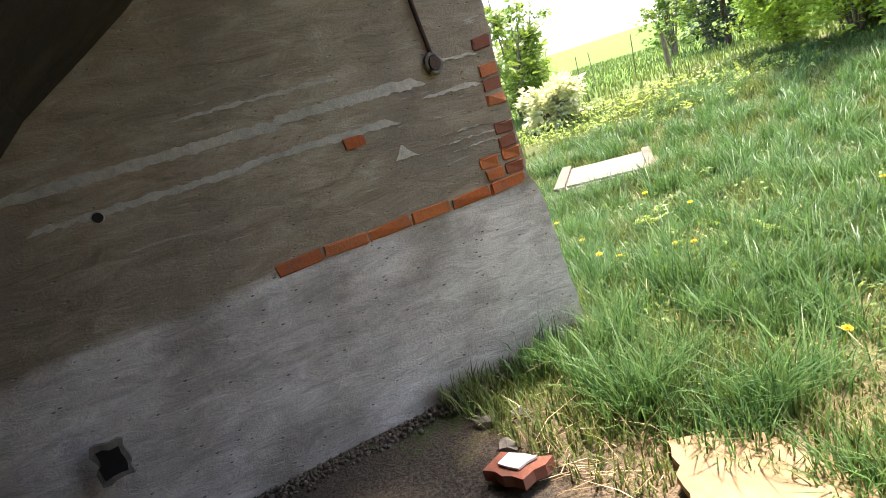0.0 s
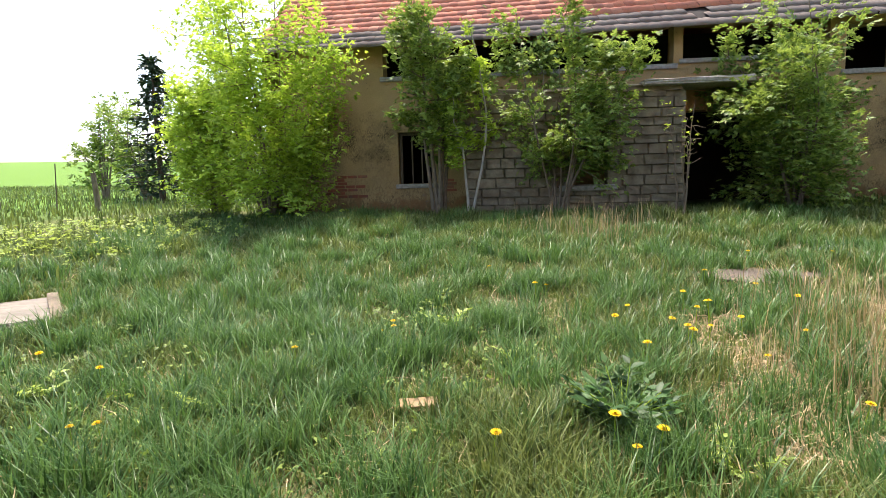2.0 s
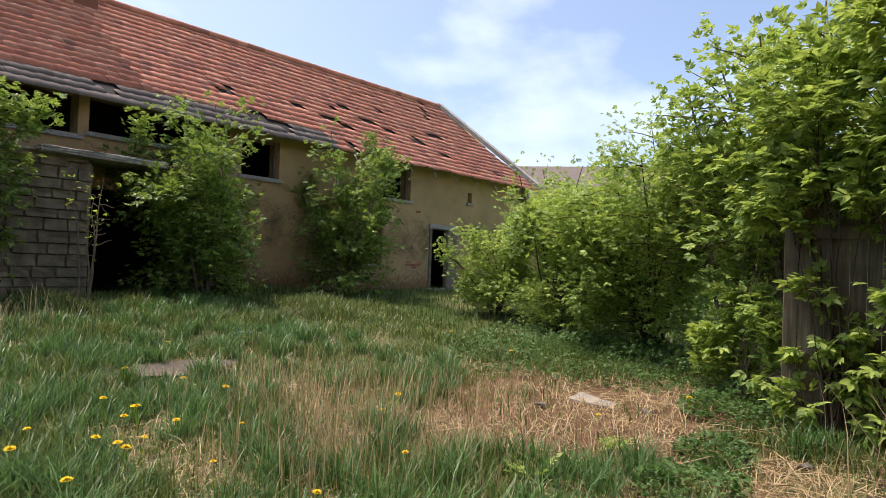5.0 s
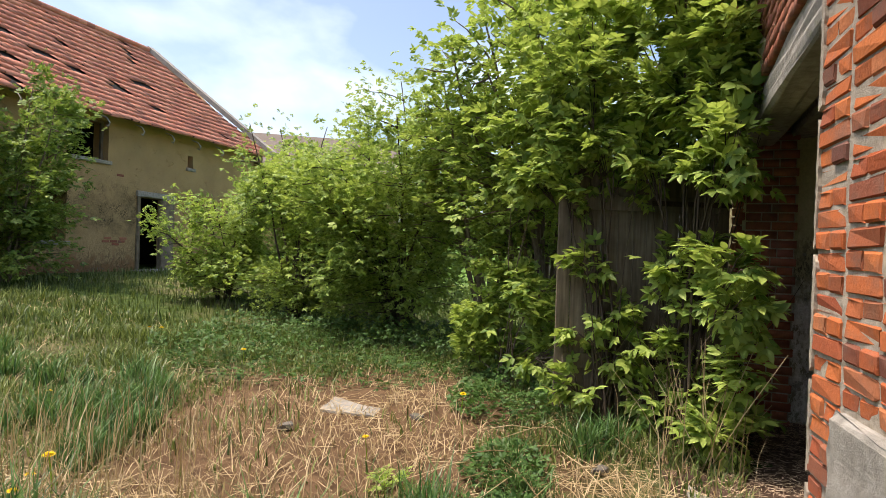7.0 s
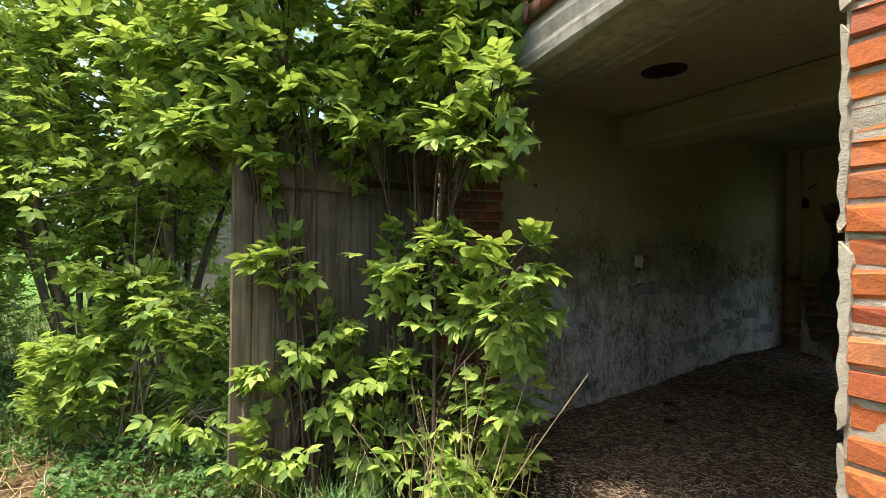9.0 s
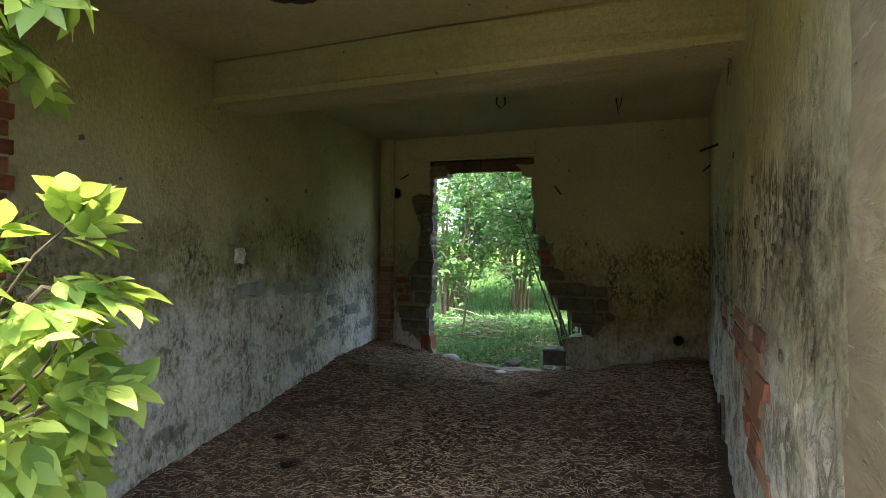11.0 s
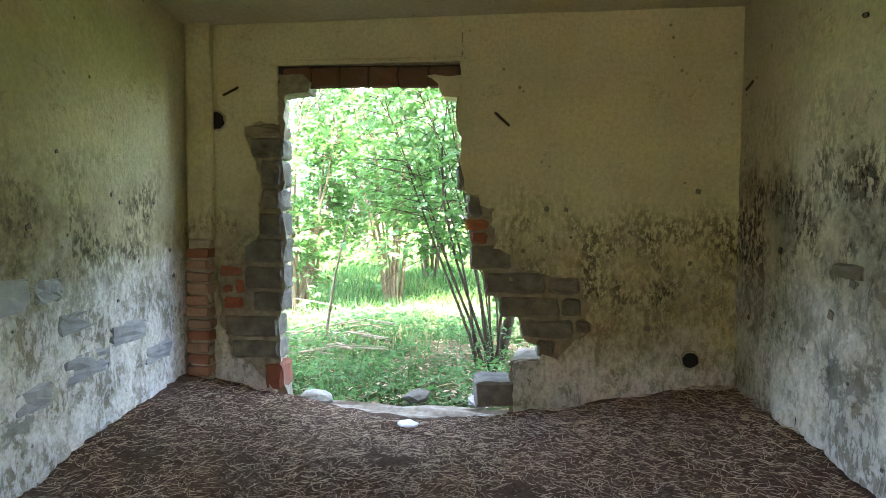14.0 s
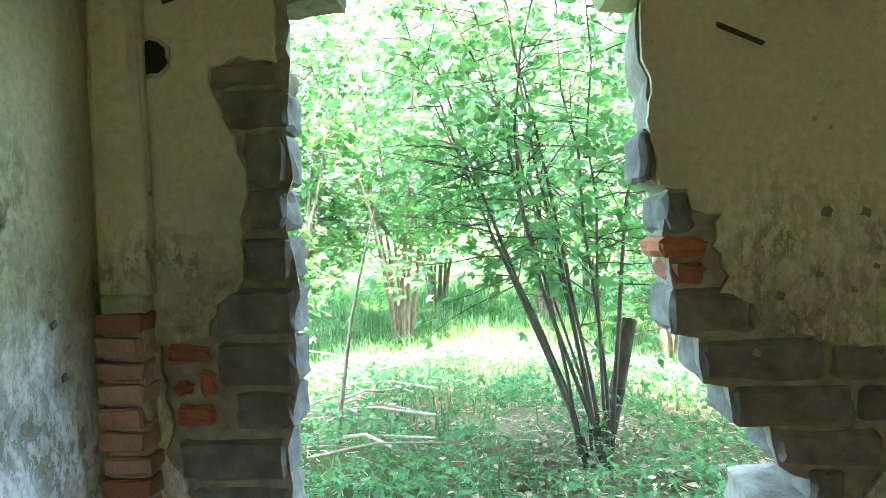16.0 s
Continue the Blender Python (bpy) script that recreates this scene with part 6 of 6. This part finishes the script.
nail((0.80, 0.02, 2.15), (0.9, -0.10, 2.04), 0.009, "long bent rusty nail in the back wall")
nail((-0.86, 0.02, 2.34), (-0.93, -0.08, 2.26), 0.008, "rusty nail in the back wall")
nail((2.30, -1.11, 2.29), (2.16, -1.38, 2.20), 0.010, "rusty iron spike in the sooty wall")
nail((2.30, -0.1, 2.3), (2.2, -0.22, 2.2), 0.008, "short rusty spike near the corner")
for hx, hy in ((0.67, -1.4), (1.55, -1.0)):
    pts = [(hx - 0.03, hy, 2.74), (hx - 0.035, hy, 2.67), (hx, hy, 2.63), (hx + 0.04, hy, 2.66), (hx + 0.035, hy, 2.72)] if hx < 1 else [(hx - 0.02, hy, 2.74), (hx, hy, 2.6), (hx + 0.03, hy, 2.74)]
    ob = part("ceiling_hook", tubes_mesh("ceiling_hook", [tube(pts, [0.007] * len(pts), 6)], M_IRON), None, None, "bent iron hook in the ceiling")
    tagged(ob, category="hook")


def wall_hole(at, r, facing, label, seed):
    """A broken hole: a near-black disc painted as its unlit depth, inside a crumbled rim."""
    t = thing("wall_hole", label, "hole", at, facing)
    rr = random.Random(seed)
    ring = [(r * 1.12 * math.cos(q) * rr.uniform(0.9, 1.15), 0.0, r * 1.12 * math.sin(q) * rr.uniform(0.9, 1.15)) for q in np.linspace(0, 2 * math.pi, 13)]
    part("rim", tubes_mesh("rim", [tube(ring, [r * 0.16] * 13, 5)], M_MORTAR), None, t)
    bm = bmesh.new()
    bmesh.ops.create_cone(bm, cap_ends=True, segments=14, radius1=r * 1.1, radius2=r * 1.05, depth=0.012, matrix=pose(0, 0, 0, 90))
    part("hollow", bm, M_VOID_SHADE, t)
    return t


wall_hole((-1.02, -0.005, 2.11), 0.055, 0, "round dark flue hole in the back wall", 1)
wall_hole((2.01, -0.005, 0.63), 0.045, 0, "rat hole low in the back wall", 2)
wall_hole((2.265, -2.75, 2.36), 0.05, -90, "broken pipe hole under the beam", 3)
for cx_, cy_, rr_ in ((0.31, -3.61, 0.11), (0.95, -2.2, 0.1)):
    flue = thing("ceiling_hole", "dark sooty hole broken through the ceiling", "hole", (cx_, cy_, 2.722))
    # Near-black patch painted as the unlit depth; the rim is soot.
    part("hollow", slab(ragged([(rr_ * math.cos(q), rr_ * 0.8 * math.sin(q)) for q in np.linspace(0, 2 * math.pi, 13)[:-1]], 0.03, 0.012, 5), -0.004, "z"), M_VOID_SHADE, flue)
    part("soot_rim", slab(ragged([(rr_ * 1.5 * math.cos(q), rr_ * 1.2 * math.sin(q)) for q in np.linspace(0, 2 * math.pi, 17)[:-1]], 0.03, 0.025, 6), 0.01, "z"), M_SHADE_SOOT, flue)
wall_hole((8.44, -4.0, 1.55), 0.02, -90, "small bolt hole in the grey plaster", 4)
niche = thing("wall_niche", "square dark hole broken low in the bay wall", "hole", (8.5, -3.66, 0.54), -97)
# Near-black plate painted as the shade inside the niche.
part("hollow", slab(ragged([(-0.05, -0.065), (0.045, -0.06), (0.05, 0.06), (-0.04, 0.07)], 0.025, 0.008, 5), 0.03, "y", -0.012), M_VOID_SHADE, niche)
part("crumbled_rim", slab(ragged([(-0.07, -0.09), (0.065, -0.085), (0.075, 0.085), (-0.055, 0.1)], 0.03, 0.014, 6), 0.02, "y", -0.007), M_STONE, niche)
socket = thing("pipe_socket", "rusty pipe socket in the plaster below a chased groove", "socket", (8.335, -5.72, 1.79), 97)
part("ring", tubes_mesh("ring", [tube([(0.05 * math.cos(q), 0.0, 0.05 * math.sin(q)) for q in np.linspace(0, 2 * math.pi, 15)], [0.012] * 15, 6)], M_STONE), None, socket)
bm = bmesh.new()
bmesh.ops.create_cone(bm, cap_ends=True, segments=14, radius1=0.036, radius2=0.03, depth=0.03, matrix=pose(0, 0, 0, 90))
part("core", bm, M_IRON, socket)
part("groove", tubes_mesh("groove", [tube([(0, 0.0, 0.05), (0.03, 0.0, 0.3), (0.02, 0.0, 0.7), (0.05, 0.0, 1.4)], [0.012, 0.013, 0.012, 0.013], 6)], M_IRON), None, socket)
tuft = part("white_scrap", box(-0.05, 0.05, -0.015, 0.02, -0.05, 0.05, 0.01, 0.012, 6, 2), M_FOIL, None, "white scrap stuffed in a hole of the wall")
tuft.matrix_basis = pose(-0.885, -2.66, 1.42, 0, 0, A_LEFT)
tagged(tuft, category="scrap")


# ---- bricks, stones and other pieces ----
def brick_mesh(name, L, H, D, mat, seed):
    r = random.Random(seed)
    bm = bmesh.new()
    bmesh.ops.create_cube(bm, size=1, matrix=Matrix.Diagonal((L, D, H, 1)))
    bmesh.ops.bevel(bm, geom=list(bm.edges), offset=0.006, segments=1, affect="EDGES")
    for v in bm.verts:
        v.co += Vector((r.uniform(-1, 1) * 0.008, r.uniform(-1, 1) * 0.007, r.uniform(-1, 1) * 0.005))
    return bm_mesh(name, bm, mat)


def brick_set(mat, L, H, D, tag):
    return [brick_mesh("brick", L, H, D, mat, k * 7 + tag) for k in range(5)]


COURSE = 0.077
STRETCH, HEAD = brick_set(M_BRICK, 0.238, 0.064, 0.06, 1), brick_set(M_BRICK, 0.113, 0.064, 0.06, 2)
STRETCH_OLD, HEAD_OLD = brick_set(M_BRICK3, 0.238, 0.064, 0.04, 3), brick_set(M_BRICK2, 0.113, 0.064, 0.06, 4)
br = random.Random(77)


def lay(parent, x0, x1, z0, z1, frame_m, sets, first=0, skip=None, toothed=0.0):
    """Courses of headers and stretchers in a plane; frame_m puts the local x-z plane in the world."""
    made = 0
    row = first
    z = z0
    while z + COURSE <= z1:
        x = x0
        use = sets[row % 2]
        L = 0.25 if row % 2 == 0 else 0.125
        while x + L <= x1 + 0.02:
            cx = x + L / 2 + br.gauss(0, 0.002)
            if not (skip and skip(cx, z)) and br.random() > 0.006:
                ob = new("brick", use[br.randrange(5)])
                ob.parent = parent
                ob.matrix_basis = frame_m @ pose(cx, br.uniform(-0.006, 0.006), z + COURSE / 2 + br.gauss(0, 0.0015), br.gauss(0, 0.7), br.gauss(0, 0.5), br.gauss(0, 0.8))
                made += 1
            x += L
        z += COURSE
        row += 1
    return made


def in_parent(parent, m):
    return parent.matrix_basis.inverted() @ m


# pier front beside the opening, its reveal, and its far end
lay(wall_pier, 2.365, 2.62, 0.05, 3.3, pose(0, -5.143, 0), (STRETCH, HEAD))
lay(wall_pier, 2.635, 3.5, 0.98, 3.3, pose(0, -5.143, 0), (STRETCH, HEAD), 1)
lay(wall_pier, -5.165, -5.04, 0.05, 2.45, pose(2.389, 0, 0, 0, 0, 90), (HEAD, HEAD))
lay(wall_pier, 5.16, 5.45, 0.98, 3.2, pose(0, -5.152, 0), (STRETCH, HEAD), 1)
lay(wall_pier, -5.165, -4.78, 0.05, 3.2, pose(5.425, 0, 0, 0, 0, 90), (STRETCH, HEAD))
rest = []
for i in range(30):
    z = 0.98 + i * COURSE
    for k in range(7 if i % 2 else 13):
        L = 0.25 if i % 2 else 0.125
        rest.append(np.array([[L - 0.012, 0, 0, 3.51 + L * (k + 0.5)], [0, 0.06, 0, -5.143 + br.uniform(-0.005, 0.005)], [0, 0, 0.064, z + COURSE / 2]]))
CUBE_V = [(a, b, c) for a in (-0.5, 0.5) for b in (-0.5, 0.5) for c in (-0.5, 0.5)]
CUBE_F = [[(0, 1, 3, 2), (4, 6, 7, 5), (0, 4, 5, 1), (2, 3, 7, 6), (0, 2, 6, 4), (1, 5, 7, 3)]]
tagged(part("brickwork", raw_mesh("brickwork", *spread(CUBE_V, CUBE_F, np.array(rest)), M_BRICK), None, wall_pier), kind="stuff")
# brickwork above the lintel
rest = []
for i in range(24):
    z = 2.69 + i * COURSE
    k = -1.15
    while k < 3.4:
        L = 0.25 if i % 2 else 0.125
        rest.append(np.array([[L - 0.012, 0, 0, k + L / 2], [0, 0.05, 0, -0.015 + br.uniform(-0.005, 0.005)], [0, 0, 0.064, z + COURSE / 2]]))
        k += L
tagged(part("brickwork", raw_mesh("brickwork", *spread(CUBE_V, CUBE_F, np.array(rest)), M_BRICK2), None, upper), kind="stuff")
rest = []
for i in range(34):
    z = 0.02 + i * COURSE
    L = 0.25 if i % 2 else 0.125
    k = -1.38
    while k < -0.05:
        rest.append(np.array([[L - 0.012, 0, 0, k + L / 2], [0, 0.05, 0, -0.015 + br.uniform(-0.005, 0.005)], [0, 0, 0.064, z + COURSE / 2]]))
        k += L
    for j in range(3 if i % 2 else 2):
        D = 0.125 if i % 2 else 0.2
        rest.append(np.array([[0.05, 0, 0, 0.008 + br.uniform(-0.005, 0.005)], [0, D - 0.012, 0, 0.02 + D * (j + 0.5)], [0, 0, 0.064, z + COURSE / 2]]))
tagged(part("brickwork", raw_mesh("brickwork", *spread(CUBE_V, CUBE_F, np.array(rest)), M_BRICK2), None, wall_far), kind="stuff")
# bare bricks at the broken edge of the bay wall: local x runs inwards, y faces the bay
for i, (s0, z, n) in enumerate(((0.0, 1.05, 6), (0.0, 1.13, 1), (0.0, 1.21, 1), (0.0, 1.36, 1), (0.0, 1.52, 1), (0.0, 1.60, 1), (0.0, 1.68, 1), (0.0, 1.83, 1), (0.85, 1.53, 1), (0.0, 1.28, 1), (0.13, 1.13, 1), (0.15, 1.2, 1))):
    for k in range(n):
        ob = new("brick", (STRETCH if n > 1 else HEAD)[br.randrange(5)])
        ob.parent = wall_bay
        L = 0.25 if n > 1 else 0.12
        ob.matrix_basis = pose(s0 + 0.01 + L * (k + 0.5), -0.022, z, 0, br.gauss(0, 1.5), br.gauss(0, 1))

# roof tiles that can be picked out
tile_me = raw_mesh("tile", TILE_V, TILE_F, M_TILE)
for m in tile_sets["near"]:
    ob = new("tile", tile_me)
    ob.parent = house
    ob.matrix_basis = Matrix([list(m[0]), list(m[1]), list(m[2]), [0, 0, 0, 1]])

# porch blocks
blocks = [bm_mesh("stone_block", box(-0.5, 0.5, -0.05, 0.05, -0.5, 0.5, 0.04, 0.018, k, 1), M_BLOCK) for k in range(4)]
z, row = 0.1, 0
while z < 3.0:
    x = 2.2 - (0.2 if row % 2 else 0)
    hgt = br.choice((0.17, 0.2, 0.23))
    while x < 6.85:
        L = br.uniform(0.3, 0.6)
        a, b = max(x, 2.2), min(x + L, 6.9)
        if b - a > 0.1 and not (a < 4.68 and b > 3.77 and z + hgt > 1.12 and z < 2.42) and not (z > 2.7 and br.random() < 0.25):
            ob = new("stone_block", blocks[br.randrange(4)])
            ob.parent = porch
            ob.matrix_basis = pose((a + b) / 2, PY, z + hgt / 2, 0, br.gauss(0, 0.6), br.gauss(0, 0.5)) @ Matrix.Diagonal((b - a - 0.012, 1, hgt - 0.012, 1))
        x += L
    z += hgt
    row += 1

# brick core of the pilaster
for k in range(11):
    ob = new("brick", brick_mesh("brick", 0.15, 0.062, 0.1, M_BRICK3, 300 + k))
    ob.parent = pil
    ob.matrix_basis = pose(br.gauss(0, 0.004), -0.012 + br.gauss(0, 0.003), 0.16 + k * 0.078, 0, br.gauss(0, 1.5), br.gauss(0, 2))
part("core_mortar", box(-0.07, 0.07, -0.04, 0.04, 0.0, 1.03, 0.01, 0.004, 15, 3), M_MORTAR, pil)


def stone(parent, x0, x1, z0, z1, mat=M_STONE, proud=0.006, depth=0.2, seed=0, y=0.0):
    return part("stone", box(x0, x1, y - proud, y + depth, z0, z1, 0.014, 0.007, seed, 2), mat, parent)


# grey stones bared along the doorway's edges
for k, (x0, x1, z0, z1, mat) in enumerate(((-0.80, -0.575, 1.868, 2.0, M_STONE), (-0.725, -0.585, 1.685, 1.855, M_STONE), (-0.715, -0.588, 1.53, 1.665, M_STONE), (-0.735, -0.578, 1.36, 1.505, M_STONE), (-0.85, -0.572, 1.18, 1.335, M_STONE), (-0.84, -0.575, 1.0, 1.15, M_STONE),
                                           (-0.79, -0.585, 0.85, 0.985, M_STONE), (-0.98, -0.615, 0.68, 0.82, M_STONE), (-0.94, -0.61, 0.53, 0.655, M_STONE), (-0.70, -0.585, 0.33, 0.50, M_BRICK2), (-0.81, -0.59, 2.012, 2.085, M_BLOCK),
                                           (-1.015, -0.87, 1.085, 1.145, M_BRICK2), (-0.99, -0.86, 0.87, 0.94, M_BRICK2), (-1.0, -0.93, 0.975, 1.02, M_BRICK2), (-0.91, -0.85, 0.97, 1.06, M_BRICK2))):
    stone(wall_back, x0, x1, z0, z1, mat, -0.006 + br.uniform(-0.006, 0.006), 0.2, k)
for k, (x0, x1, z0, z1, mat) in enumerate(((0.645, 0.735, 1.49, 1.615, M_STONE), (0.63, 0.775, 1.41, 1.472, M_BRICK), (0.672, 0.77, 1.325, 1.395, M_BRICK2), (0.66, 0.92, 1.165, 1.31, M_STONE), (0.76, 1.14, 1.008, 1.14, M_STONE), (1.16, 1.345, 1.012, 1.11, M_STONE),
                                           (0.855, 1.225, 0.86, 0.985, M_STONE), (1.24, 1.36, 0.87, 0.985, M_STONE), (0.99, 1.31, 0.735, 0.845, M_STONE), (1.09, 1.20, 0.61, 0.72, M_STONE), (1.33, 1.42, 0.77, 0.85, M_STONE), (0.575, 0.62, 1.66, 1.82, M_STONE))):
    stone(wall_back, x0, x1, z0, z1, mat, -0.005 + br.uniform(-0.006, 0.007), 0.25, 40 + k)
# lintel bricks
for k in range(6):
    part("brick", box(-0.575 + k * 0.193, -0.392 + k * 0.193, 0.03, 0.07, 2.33 - k * 0.004, 2.455 - k * 0.004, 0.008, 0.005, k, 1), M_LINTEL, wall_back)

# bare brick patch and stones low on the sooty wall: local x runs from the back, y outwards
part("mortar_bed", slab(ragged([(2.62, 1.21), (3.1, 1.22), (3.5, 1.2), (3.66, 1.1), (3.68, 0.68), (3.28, 0.68), (3.18, 0.8), (3.02, 0.93), (2.72, 1.0)], 0.05, 0.025, 71), 0.03, "y", -0.006), M_MORTAR, wall_right, "crumbling mortar round bare bricks")
for r_, (s0, s1, z) in enumerate(((2.63, 3.5, 1.175), (2.7, 3.6, 1.098), (2.72, 3.64, 1.02), (2.98, 3.64, 0.943), (3.08, 3.66, 0.866), (3.2, 3.66, 0.789), (3.27, 3.66, 0.712))):
    s = s0 - (0.11 if r_ % 2 else 0.0)
    while s < s1 - 0.1:
        if br.random() > 0.07:
            ob = new("brick", STRETCH_OLD[br.randrange(5)])
            ob.parent = wall_right
            ob.matrix_basis = pose(s + 0.12, 0.004 + br.uniform(-0.004, 0.005), z, 0, br.gauss(0, 0.8), br.gauss(0, 1))
        s += 0.25
# fainter masonry showing through the flaked coat towards the back
for r_, (s0, s1, z) in enumerate(((1.2, 2.5, 1.19), (1.3, 2.55, 1.112), (1.75, 2.6, 1.034), (0.9, 1.5, 1.27))):
    s = s0 + br.uniform(0, 0.1)
    while s < s1:
        if br.random() > 0.3:
            w_ = br.uniform(0.1, 0.22)
            part("stone", box(s, s + w_, -0.003 + br.uniform(-0.002, 0.004), 0.05, z - 0.03, z + 0.03, 0.008, 0.006, int(s * 100), 1), M_BRICK3 if br.random() < 0.25 else M_BLOCK, wall_right)
        s += 0.25
hole = thing("wall_cavity", "dark broken cavity at the foot of the sooty wall", "hole", (2.295, -2.0, 0.47), -90)
# Dark plate: the cavity's shade put into its colour.
part("hollow", slab(ragged([(-0.07, 0.08), (-0.02, 0.07), (0.06, 0.0), (0.07, -0.08), (0.01, -0.08), (-0.06, 0.0)], 0.02, 0.009, 72), 0.02, "y", -0.022), M_VOID_SHADE, hole)
part("broken_rim", slab(ragged([(-0.1, 0.12), (-0.01, 0.1), (0.09, 0.02), (0.1, -0.1), (0.0, -0.1), (-0.09, -0.02)], 0.02, 0.012, 73), 0.02, "y", -0.016), M_STONE, hole)
# grey stones bared low on the whitewashed wall
for k, (s0, s1, z0, z1) in enumerate(((1.5, 1.86, 1.08, 1.22), (1.92, 2.2, 1.1, 1.2), (0.95, 1.3, 0.7, 0.82), (1.38, 1.6, 0.66, 0.76), (0.6, 0.92, 0.8, 0.9), (2.35, 2.7, 1.1, 1.22), (1.05, 1.32, 0.94, 1.03), (0.3, 0.6, 0.62, 0.72), (1.7, 2.0, 0.5, 0.62), (1.3, 1.46, 1.1, 1.2))):
    part("stone", box(s0, s1, -0.06, 0.006, z0, z1, 0.01, 0.010, 80 + k, 3), M_PATCH, wall_left)
# bricks at the gate-side jamb
for k in range(30):
    ob = new("brick", HEAD_OLD[br.randrange(5)])
    ob.parent = wall_left
    ob.matrix_basis = pose(4.80, -0.06, 0.1 + k * COURSE, 0, 0, 90 + br.gauss(0, 2))
